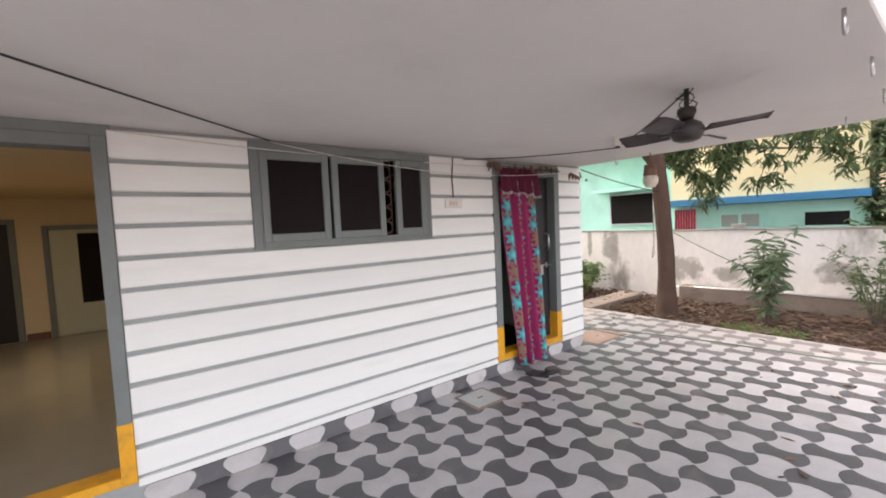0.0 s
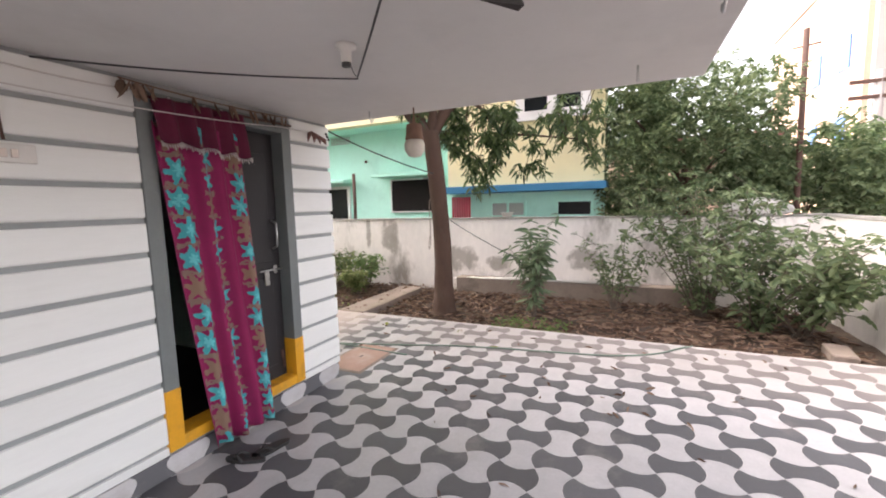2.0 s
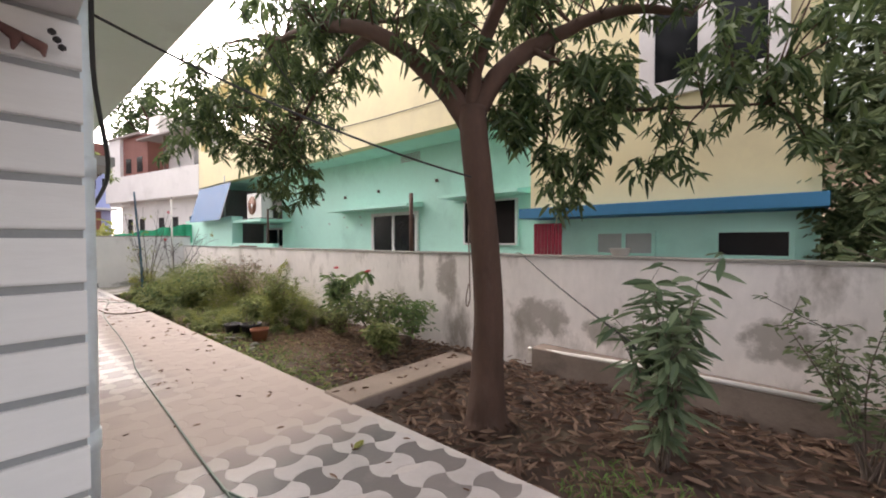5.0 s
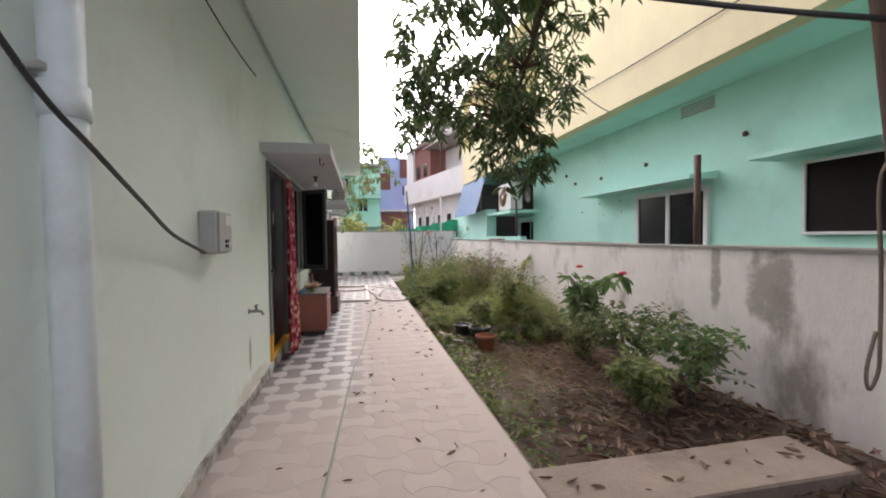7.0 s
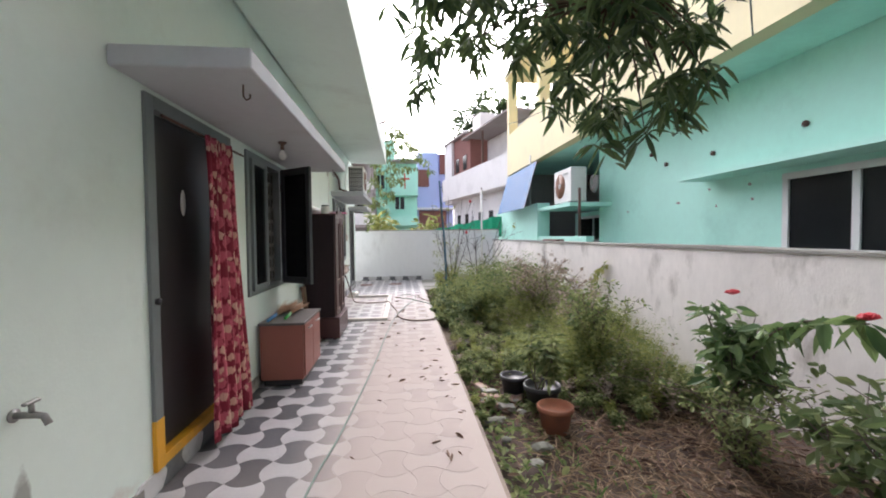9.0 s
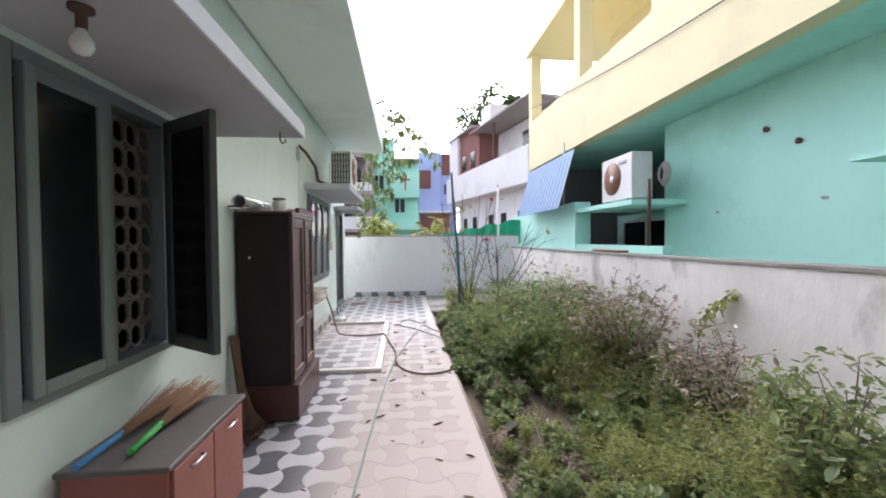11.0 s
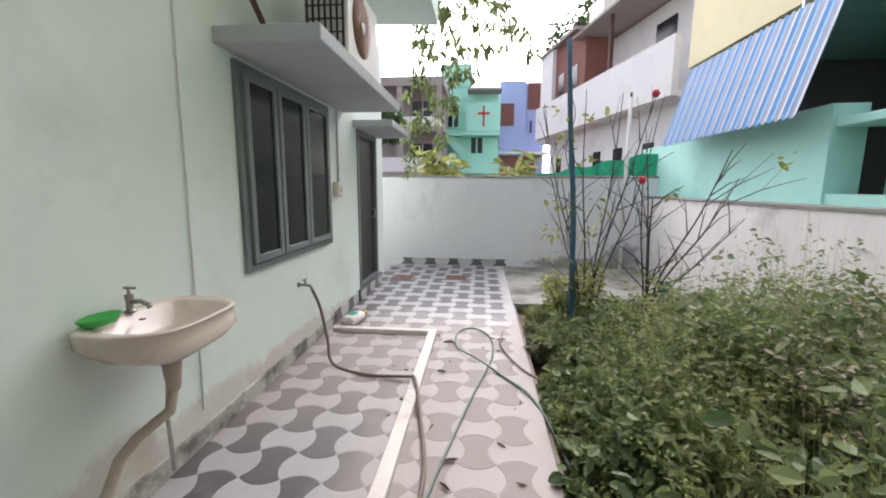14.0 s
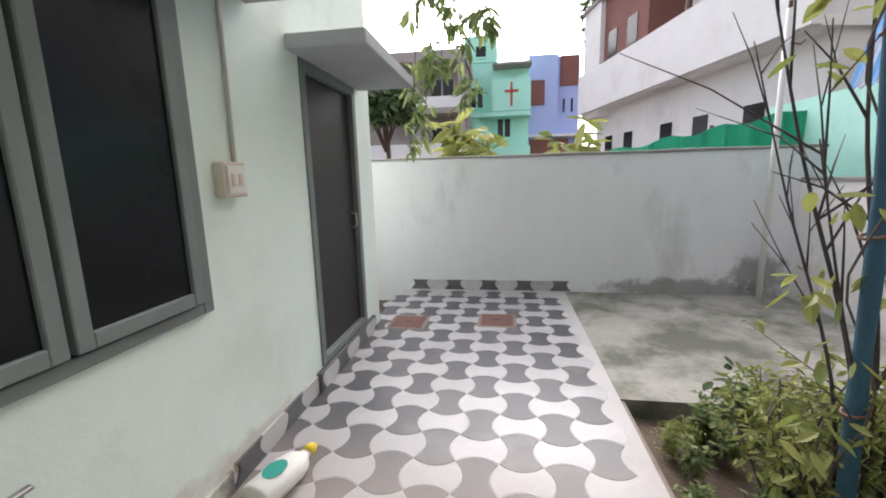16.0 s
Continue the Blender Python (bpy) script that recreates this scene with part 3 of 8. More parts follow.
M["ochre"] = mat("ochre_plaster", (0.72, 0.58, 0.38), 0.7, 0.06, 1.5, 0.05, 60)
M["hall_leaf"] = mat("pale_green_door_paint", (0.50, 0.50, 0.36), 0.45, 0.08, 2, 0.05, 60)
M["roomfloor"] = mat("polished_room_floor", (0.40, 0.37, 0.30), 0.14, 0.08, 1.5, 0.02, 60, coat=0.3)


# ---- openings of the house ----
def frame_y(parent, u0, u1, z0, z1, y0, y1, w, material, sill=True, foot=None):
    """A frame set in a wall that runs along x."""
    boxpart("jamb", (u0, u0 + w, y0, y1, z0, z1), material, parent)
    boxpart("jamb", (u1 - w, u1, y0, y1, z0, z1), material, parent)
    boxpart("head", (u0 + w, u1 - w, y0, y1, z1 - w, z1), material, parent)
    if sill:
        boxpart("sill", (u0 + w, u1 - w, y0, y1, z0, z0 + w * 0.8), foot or material, parent, label="orange painted sill" if foot else "")
    if foot:
        boxpart("painted_foot", (u0 - 0.003, u0 + w + 0.003, y0 - 0.003, y1, z0 - 0.002, z0 + 0.36), foot, parent, label="orange painted foot of the jamb")
        boxpart("painted_foot", (u1 - w - 0.003, u1 + 0.003, y0 - 0.003, y1, z0 - 0.002, z0 + 0.36), foot, parent, label="orange painted foot of the jamb")


def frame_x(parent, u0, u1, z0, z1, x0, x1, w, material, sill=True, foot=None):
    """A frame set in a wall that runs along y."""
    boxpart("jamb", (x0, x1, u0, u0 + w, z0, z1), material, parent)
    boxpart("jamb", (x0, x1, u1 - w, u1, z0, z1), material, parent)
    boxpart("head", (x0, x1, u0 + w, u1 - w, z1 - w, z1), material, parent)
    if sill:
        boxpart("sill", (x0, x1, u0 + w, u1 - w, z0, z0 + w * 0.8), foot or material, parent, label="orange painted sill" if foot else "")
    if foot:
        boxpart("painted_foot", (x0, x1 + 0.003, u0 - 0.003, u0 + w + 0.003, z0 - 0.002, z0 + 0.28), foot, parent, label="orange painted foot of the jamb")


# entrance to the lit room
door_1 = thing("door_1", "open doorway with a grey frame and orange sill", "door", kind="structure")
frame_y(door_1, *DOOR_L, FRONT_Y - 0.015, FRONT_Y + 0.14, 0.07, M["greywood"], True, M["orange"])
bm = bmesh.new()
box(bm, DOOR_L[0] - 0.3, DOOR_L[1] + 0.02, FRONT_Y - 0.004, FRONT_Y + 0.011, DOOR_L[3] + 0.001, CEIL - 0.002)
part("lintel", bm, M["greywood"], door_1)

# curtained double door
door_2 = thing("door_2", "dark panelled double door in a grey frame with orange feet, one leaf open", "door", kind="structure")
frame_y(door_2, *DOOR_F, FRONT_Y - 0.015, FRONT_Y + 0.14, 0.085, M["greywood"], True, M["orange"])
bm = bmesh.new()
box(bm, 3.42, 3.903, 3.04, 3.075, 0.21, 2.07, 0.003)
leaf = part("door_leaf", bm, M["greydoor"], door_2, "dark grey door leaf")
for z0, z1 in ((0.32, 1.0), (1.12, 1.92)):
    bm = bmesh.new()
    box(bm, 3.50, 3.82, 3.032, 3.041, z0, z1, 0.004)
    part("panel", bm, M["greydoor"], leaf)
bm = bmesh.new()
box(bm, 3.01, 3.045, 3.09, 3.55, 0.21, 2.07, 0.003)
part("door_leaf", bm, M["darkdoor"], door_2, "dark inner door leaf standing open")
bm = bmesh.new()
tube(bm, [(3.84, 3.026, 1.43), (3.84, 2.985, 1.41), (3.84, 2.98, 1.32), (3.84, 2.985, 1.24), (3.84, 3.026, 1.22)], 0.009)
part("door_handle", bm, M["steel"], leaf, "steel pull handle")
bm = bmesh.new()
tube(bm, [(3.70, 3.018, 1.06), (3.93, 3.018, 1.06)], 0.007)
box(bm, 3.74, 3.78, 3.016, 3.031, 0.95, 1.05, 0.003)
box(bm, 3.83, 3.86, 3.020, 3.032, 1.03, 1.09, 0.003)
part("bolt", bm, M["steel"], leaf, "steel sliding bolt with hasp")
bm = bmesh.new()
tube(bm, [(3.86, 3.02, 0.28), (3.86, 3.02, 0.40)], 0.007)
box(bm, 3.845, 3.875, 3.022, 3.032, 0.36, 0.42, 0.003)
part("tower_bolt", bm, M["iron"], leaf)


def curtain(name, label, top, bottom, z1, z0, folds, depth, material, along="x"):
    """Hanging cloth. top, bottom: (u0, u1, v) of its line."""
    root = thing(name, label, "curtain")
    n, rows = folds * 8, 26

    def spot(s, t):
        u = (top[0] + (top[1] - top[0]) * s) * (1 - t) + (bottom[0] + (bottom[1] - bottom[0]) * s) * t
        v = top[2] * (1 - t) + bottom[2] * t
        w = math.sin(s * folds * 2 * math.pi + 0.5 * math.sin(t * 3)) * depth * (0.6 + 0.4 * t) + 0.01 * math.sin(t * 5 + s * 9)
        z = z1 + (z0 - z1) * t + 0.012 * math.sin(s * 11) * t
        return Vector((u, v + w, z)) if along == "x" else Vector((v + w, u, z))
    bm = bmesh.new()
    uvl = bm.loops.layers.uv.new("cloth")
    grid = [[bm.verts.new(spot(i / n, j / rows)) for i in range(n + 1)] for j in range(rows + 1)]
    for j in range(rows):
        for i in range(n):
            f = bm.faces.new((grid[j][i], grid[j][i + 1], grid[j + 1][i + 1], grid[j + 1][i]))
            f.smooth = True
            for lp, (a, c) in zip(f.loops, ((i, j), (i + 1, j), (i + 1, j + 1), (i, j + 1))):
                lp[uvl].uv = (a / n, c / rows * 2.2)
    cloth = part("cloth", bm, material, root)
    sol = cloth.modifiers.new("thick", "SOLIDIFY")
    sol.thickness, sol.offset = 0.003, 0
    return root


front_curtain = curtain("door_curtain", "maroon curtain with teal flower borders hanging before the door", (2.97, 3.50, 2.90), (3.15, 3.60, 2.86), 2.0, 0.05, 4, 0.034,
                        M["maroon"], "x")
bm = bmesh.new()
tube(bm, [(2.93, 2.915, 2.125), (3.98, 2.915, 2.135)], 0.008)
part("curtain_rod", bm, M["iron"], front_curtain)
for x in (2.99, 3.08, 3.18, 3.29, 3.40, 3.48):
    bm = bmesh.new()
    tube(bm, [(x, 2.915 + 0.017 * math.cos(a), 2.125 + 0.017 * math.sin(a)) for a in (i * math.pi / 5 for i in range(11))], 0.003, 6, False)
    part("curtain_ring", bm, M["steel"], front_curtain)
bm = bmesh.new()
n = 64
rowz = (2.125, 2.06, 1.98, 1.90)
grid = []
for j, z in enumerate(rowz):
    grid.append([bm.verts.new((2.965 + 0.555 * i / n + 0.012 * j, 2.888 - 0.006 * j + 0.020 * math.sin(i / n * 30 + 0.3 * j), z - 0.012 * j / 3 * math.sin(i * 0.35) - 0.0007 * i * j / 3)) for i in range(n + 1)])
for a, c in zip(grid, grid[1:]):
    for i in range(n):
        bm.faces.new((a[i], a[i + 1], c[i + 1], c[i])).smooth = True
valance = part("valance", bm, M["valance"], front_curtain, "plain dark maroon valance")
valance.modifiers.new("thick", "SOLIDIFY").thickness = 0.003
bm = bmesh.new()
for i in range(0, n + 1):
    p = Vector((3.001 + 0.555 * i / n, 2.862 + 0.020 * math.sin(i / n * 30 + 0.9), 1.898 - 0.012 * math.sin(i * 0.35) - 0.0007 * i))
    tube(bm, [p, p + Vector((0.003, -0.004, -0.022 - 0.012 * (i % 3 == 0)))], 0.003, 5)
tagged(part("fringe", bm, M["cloth_white"], front_curtain, "pale tasselled fringe"), kind="stuff")
side_curtain = curtain("side_door_curtain", "crimson curtain with pink roses gathered beside the door", (7.10, 7.50, 4.54), (7.06, 7.68, 4.57), 2.06, 0.06, 5, 0.030,
                       M["rose_cloth"], "y")
bm = bmesh.new()
tube(bm, [(4.49, 6.72, 2.07), (4.49, 7.86, 2.07)], 0.008)
part("curtain_rod", bm, M["iron"], side_curtain)

# strip-window beside the entrance
window_1 = thing("window_1", "grey wooden window with dark mesh sashes under the porch ceiling", "window", kind="structure")
frame_y(window_1, *WIN_F, FRONT_Y - 0.02, FRONT_Y + 0.14, 0.06, M["greywood"])
for a, c, sw in ((0.72, 1.20, 0.0), (1.225, 1.67, 0.0), (1.78, 2.08, 0.0)):
    bm = bmesh.new()
    y0, y1 = FRONT_Y - 0.03, FRONT_Y + 0.01
    box(bm, a, a + 0.05, y0, y1, 1.515, 2.135, 0.004)
    box(bm, c - 0.05, c, y0, y1, 1.515, 2.135, 0.004)
    box(bm, a + 0.05, c - 0.05, y0, y1, 1.515, 1.57, 0.004)
    box(bm, a + 0.05, c - 0.05, y0, y1, 2.08, 2.135, 0.004)
    sash = part("sash", bm, M["greyframe"], window_1, "grey sash")
    boxpart("screen", (a + 0.045, c - 0.045, y0 + 0.016, y0 + 0.022, 1.565, 2.085), M["mesh"], sash, 0, "dark brown mesh screen")
bm = bmesh.new()
for k in range(5):
    z = 1.58 + 0.115 * k
    tube(bm, [(1.725 + 0.045 * math.cos(a), FRONT_Y + 0.05, z + 0.05 * math.sin(a)) for a in (i * math.pi / 8 for i in range(17))], 0.008, 6, False)
tube(bm, [(1.68, FRONT_Y + 0.05, 1.5), (1.68, FRONT_Y + 0.05, 2.14)], 0.007)
tube(bm, [(1.77, FRONT_Y + 0.05, 1.5), (1.77, FRONT_Y + 0.05, 2.14)], 0.007)
part("grille", bm, M["iron"], window_1, "iron ring grille")

# side door
door_3 = thing("door_3", "closed near-black door in a grey frame with an orange sill", "door", kind="structure")
frame_x(door_3, *DOOR_S, SIDE_X - 0.14, SIDE_X + 0.02, 0.075, M["greywood"], True, M["orange"])
bm = bmesh.new()
box(bm, SIDE_X - 0.07, SIDE_X - 0.03, 6.73, 7.64, 0.185, 2.10, 0.003)
leaf = part("door_leaf", bm, M["darkdoor"], door_3)
bm = bmesh.new()
lathe(bm, [(0.001, 0.0), (0.045, 0.0), (0.05, 0.004), (0.045, 0.008), (0.001, 0.010)], (0, 0, 0), 16, "x")
for v in bm.verts:
    v.co = Vector((SIDE_X - 0.029 + v.co.x, 7.08 + v.co.y * 0.55, 1.62 + v.co.z * 1.7))
part("name_plate", bm, M["white_plastic"], leaf, "oval white plate")
bm = bmesh.new()
lathe(bm, [(0.001, 0), (0.018, 0.0), (0.02, 0.02), (0.012, 0.03), (0.001, 0.031)], (SIDE_X + 0.02, 6.69, 1.05), 12, "x")
part("bell_push", bm, M["black_cable"], door_3)

# window beside it: closed leaf, open bay with ring grille, open shutter, closed leaf
window_2 = thing("window_2", "grey wooden window with dark glass, one shutter standing open", "window", kind="structure")
frame_x(window_2, *WIN_S, SIDE_X - 0.14, SIDE_X + 0.02, 0.06, M["greywood"])
boxpart("mullion", (SIDE_X - 0.12, SIDE_X + 0.018, 8.52, 8.58, 0.91, 2.11), M["greywood"], window_2)
boxpart("mullion", (SIDE_X - 0.12, SIDE_X + 0.018, 8.97, 9.03, 0.91, 2.11), M["greywood"], window_2)


def sash_x(parent, y0, y1, z0, z1, x, material=None, w=0.05):
    """A glazed sash in a wall that runs along y."""
    bm = bmesh.new()
    box(bm, x - 0.02, x + 0.02, y0, y0 + w, z0, z1, 0.004)
    box(bm, x - 0.02, x + 0.02, y1 - w, y1, z0, z1, 0.004)
    box(bm, x - 0.02, x + 0.02, y0 + w, y1 - w, z0, z0 + w, 0.004)
    box(bm, x - 0.02, x + 0.02, y0 + w, y1 - w, z1 - w, z1, 0.004)
    s = part("sash", bm, material or M["greyframe"], parent, "grey sash")
    boxpart("pane", (x - 0.004, x + 0.004, y0 + w - 0.006, y1 - w + 0.006, z0 + w - 0.006, z1 - w + 0.006), M["pane"], s, 0, "dark tinted glass")
    return s


sash_x(window_2, 8.12, 8.52, 0.91, 2.11, SIDE_X + 0.02)
sash_x(window_2, 9.03, 9.48, 0.91, 2.11, SIDE_X + 0.02)
bm = bmesh.new()
swing = pose(SIDE_X + 0.045, 8.965, 0, 0, 0, -37)
for lo, hi, z0, z1 in ((0.0, 0.06, 0.90, 2.13), (0.40, 0.46, 0.90, 2.13), (0.06, 0.40, 0.90, 0.97), (0.06, 0.40, 2.06, 2.13)):
    box(bm, lo, hi, -0.02, 0.02, z0, z1, 0.005)
bmesh.ops.transform(bm, matrix=swing, verts=bm.verts)
shutter = part("shutter", bm, M["shutterwood"], window_2, "dark shutter standing half open")
bm = bmesh.new()
box(bm, 0.055, 0.405, -0.006, 0.006, 0.965, 2.065)
bmesh.ops.transform(bm, matrix=swing, verts=bm.verts)
part("pane", bm, M["pane"], shutter, "dark tinted glass")
for z in (1.12, 1.9):
    bm = bmesh.new()
    tube(bm, [(SIDE_X + 0.03, 8.985, z), (SIDE_X + 0.03, 8.985, z + 0.08)], 0.008, 8)
    part("hinge", bm, M["iron"], shutter)
bm = bmesh.new()
for i in range(4):
    for k in range(9):
        y, z = 8.63 + 0.098 * i, 0.985 + 0.13 * k
        tube(bm, [(SIDE_X - 0.06, y + 0.054 * math.cos(a), z + 0.062 * math.sin(a)) for a in (q * math.pi / 7 for q in range(15))], 0.0125, 5, False)
for k in range(10):
    box(bm, SIDE_X - 0.066, SIDE_X - 0.054, 8.58, 8.97, 0.915 + 0.13 * k, 0.925 + 0.13 * k)
box(bm, SIDE_X - 0.075, SIDE_X - 0.045, 8.62, 8.86, 1.655, 1.70)
part("grille", bm, M["dark_iron"], window_2, "dark iron ring grille")

# three-light window at the back
window_3 = thing("window_3", "grey wooden three-light window with dark glass", "window", kind="structure")
frame_x(window_3, *WIN_B, SIDE_X - 0.14, SIDE_X + 0.025, 0.055, M["greywood"])
for a, c in ((12.52, 12.915), (12.935, 13.38), (13.40, 13.885)):
    sash_x(window_3, a, c, 0.905, 2.10, SIDE_X + 0.028)

# back door
door_4 = thing("door_4", "closed dark grey steel door in a grey frame", "door", kind="structure")
frame_x(door_4, *DOOR_B, SIDE_X - 0.14, SIDE_X + 0.012, 0.065, M["greywood"])
bm = bmesh.new()
box(bm, SIDE_X - 0.06, SIDE_X - 0.03, 14.99, 15.74, 0.19, 2.02, 0.003)
leaf = part("door_leaf", bm, M["greydoor"], door_4)
bm = bmesh.new()
tube(bm, [(SIDE_X - 0.03, 15.66, 1.10), (SIDE_X + 0.01, 15.66, 1.09), (SIDE_X + 0.012, 15.66, 1.0), (SIDE_X - 0.03, 15.66, 0.98)], 0.008)
part("door_handle", bm, M["steel"], leaf, "steel handle")
bm = bmesh.new()
box(bm, SIDE_X - 0.005, SIDE_X + 0.03, 14.80, 15.95, 0.0, 0.135, 0.006)
single("threshold", bm, M["porchdark"], "dark tiled threshold step below the back door", "step", "structure")


# rooms behind the windows, their darkness put into a black colour, and the lit room
def room(name, x0, x1, y0, y1, z0, z1, material, label, floor=None, open_faces=()):
    bm = bmesh.new()
    t = 0.04
    if "y0" not in open_faces:
        box(bm, x0, x1, y0 - t, y0, z0, z1)
    box(bm, x0, x1, y1, y1 + t, z0, z1)
    if "x0" not in open_faces:
        box(bm, x0 - t, x0, y0, y1, z0, z1)
    if "x1" not in open_faces:
        box(bm, x1, x1 + t, y0, y1, z0, z1)
    box(bm, x0 - t, x1 + t, y0, y1, z1, z1 + t)
    single(name, bm, material, label, "wall", "structure")
    bm = bmesh.new()
    box(bm, x0 - t, x1 + t, y0 - t, y1, z0 - t, z0)
    single("floor_inside", bm, floor or material, "smooth floor inside the house", "floor", "structure")


room("wall_inner_room", 0.2, 4.18, 3.16, 9.8, 0.10, 2.6, M["black"], "inner walls coloured black to look unlit", None, ("y0", "x1"))
room("wall_kitchen", 1.5, 4.18, 12.2, 15.95, 0.10, 2.6, M["black"], "inner walls coloured black to look unlit", None, ("x1",))
room("wall_hall", -3.3, 0.02, 3.16, 8.5, 0.12, 2.22, M["ochre"], "ochre plastered hall walls", M["roomfloor"], ("y0",))
hall = thing("inner_doorway", "pale panelled door in a grey frame in the hall", "door", kind="structure")
frame_y(hall, -1.05, -0.02, 0.12, 1.82, 8.44, 8.499, 0.07, M["greywood"], False)
boxpart("door_leaf", (-0.98, -0.09, 8.47, 8.498, 0.13, 1.75), M["hall_leaf"], hall, 0.003, "pale green painted leaf")
boxpart("dark_panel", (-0.66, -0.16, 8.462, 8.469, 0.60, 1.69), M["mesh"], hall, 0.002, "dark brown upper panel")
hall2 = thing("inner_doorway", "grey framed doorway in the hall", "door", kind="structure")
frame_y(hall2, -2.3, -1.33, 0.12, 1.92, 8.44, 8.499, 0.07, M["greywood"], False)
boxpart("door_leaf", (-2.23, -1.40, 8.475, 8.498, 0.13, 1.85), M["greydoor"], hall2, 0.003)
bm = bmesh.new()
box(bm, -3.28, -2.31, 8.475, 8.498, 0.121, 0.22)
box(bm, -1.32, -1.06, 8.475, 8.498, 0.121, 0.22)
single("baseboard_hall", bm, M["redlid"], "dark red skirting in the hall", "skirting", "structure")
# added lamp with no known source: glowing disc plus area light brighten the hall
hall_lamp = thing("added_ceiling_lamp", "added round white lamp on the hall ceiling, lit to brighten the hall", "lamp")
bm = bmesh.new()
lathe(bm, [(0.001, -0.06), (0.07, -0.055), (0.10, -0.03), (0.10, 0.0), (0.001, 0.0)], (-1.3, 5.9, 2.219), 20)
lampm = bpy.data.materials.new("added_lamp_glow")
lampm.use_nodes = True
lampm.node_tree.nodes["Principled BSDF"].inputs["Emission Color"].default_value = (1, 0.82, 0.55, 1)
lampm.node_tree.nodes["Principled BSDF"].inputs["Emission Strength"].default_value = 2
part("shade", bm, lampm, hall_lamp)
pl = bpy.data.lights.new("hall_fill_light", "AREA")
pl.shape, pl.size = "DISK", 0.2
pl.energy, pl.color = 1.9, (1, 0.84, 0.60)
new("hall_fill_light", pl).location = (-1.3, 5.9, 2.15)


# ---- concrete sunshades ----
def sunshade(name, y0, y1, z0, z1, x1, label, material):
    bm = bmesh.new()
    box(bm, SIDE_X + 0.001, x1, y0, y1, z0, z1, 0.006)
    return single(name, bm, material, label, "sunshade", "structure")


M["shade_grey"] = mat("grey_white_sunshade", (0.47, 0.485, 0.51), 0.85, 0.08, 2, 0.15, 50, stain=(0.35, 0.35, 0.36), amount=0.4, sscale=2)
sunshade("sunshade_door", 6.40, 9.58, 2.21, 2.31, 5.08, "grey-white concrete sunshade over the side door", M["shade_grey"])
sunshade("sunshade_window", 12.30, 14.42, 2.18, 2.27, 5.05, "grey-white concrete sunshade carrying an air conditioner", M["shade_grey"])
sunshade("sunshade_back_door", 14.75, 15.90, 2.08, 2.16, 4.90, "rough concrete sunshade over the back door", M["shade_grey"])


# ---- things under the porch ----
fan = thing("ceiling_fan", "dark brown four-blade ceiling fan hanging from the porch ceiling", "fan")
FX, FY, FZ = 2.29, 0.895, 2.01
bm = bmesh.new()
lathe(bm, [(0.001, -0.055), (0.035, -0.055), (0.06, -0.045), (0.078, -0.015), (0.08, 0.01), (0.066, 0.035), (0.04, 0.05), (0.001, 0.052)], (FX, FY, FZ), 24)
part("motor", bm, M["fan_brown"], fan)
bm = bmesh.new()
tube(bm, [(FX, FY, FZ + 0.06), (FX, FY, CEIL)], 0.013)
lathe(bm, [(0.001, 0.0), (0.03, 0.0), (0.045, 0.04), (0.04, 0.06), (0.001, 0.06)], (FX, FY, FZ + 0.055), 16)
part("down_rod", bm, M["fan_brown"], fan)
for k in range(4):
    a = radians(-93 + 90 * k)
    d, s = Vector((math.cos(a), math.sin(a), 0)), Vector((-math.sin(a), math.cos(a), 0))
    bm = bmesh.new()
    out = []
    for r, w in ((0.095, 0.034), (0.13, 0.046), (0.26, 0.060), (0.33, 0.058), (0.352, 0.036)):
        out.append((r, w))
    top, low = [], []
    for r, w in out:
        for lst, dz in ((top, 0.002), (low, -0.002)):
            lst.append([bm.verts.new(Vector((FX, FY, FZ)) + d * r + s * (w * q) + Vector((0, 0, 0.020 * q + dz))) for q in (-1, 1)])
    for i in range(len(out) - 1):
        bm.faces.new((top[i][0], top[i][1], top[i + 1][1], top[i + 1][0]))
        bm.faces.new((low[i][1], low[i][0], low[i + 1][0], low[i + 1][1]))
        for q in (0, 1):
            bm.faces.new((top[i][q], top[i + 1][q], low[i + 1][q], low[i][q]))
    for i in (0, -1):
        bm.faces.new((top[i][0], top[i][1], low[i][1], low[i][0]))
    blade = part("blade", bm, M["fan_brown"], fan)
    bm = bmesh.new()
    box(bm, -0.016, 0.016, 0.06, 0.13, -0.008, -0.003)
    for v in bm.verts:
        v.co = Vector((FX, FY, FZ)) + d * v.co.y + s * v.co.x + Vector((0, 0, v.co.z))
    part("blade_bracket", bm, M["fan_brown"], blade)
bm = bmesh.new()
for q in range(3):
    tube(bm, [(FX + 0.06 * math.cos(i * 0.8 + q) * (1 - i / 14), FY + 0.05 * math.sin(i * 0.8 + q * 2), CEIL - 0.01 - 0.012 * i) for i in range(11)], 0.003, 5)
part("loose_wire", bm, M["black_cable"], fan, "curled loose wire")

bulb = thing("bulb_holder", "white batten bulb holder on the porch ceiling", "bulb holder")
bm = bmesh.new()
lathe(bm, [(0.001, 0.0), (0.045, 0.0), (0.045, -0.012), (0.025, -0.018), (0.022, -0.06), (0.024, -0.075), (0.001, -0.075)], (3.11, 1.72, CEIL), 18)
part("holder", bm, M["white_plastic"], bulb)
bm = bmesh.new()
lathe(bm, [(0.001, 0), (0.021, 0.0), (0.021, -0.016), (0.001, -0.016)], (3.11, 1.72, CEIL - 0.0755), 14)
part("socket", bm, M["black_cable"], bulb)


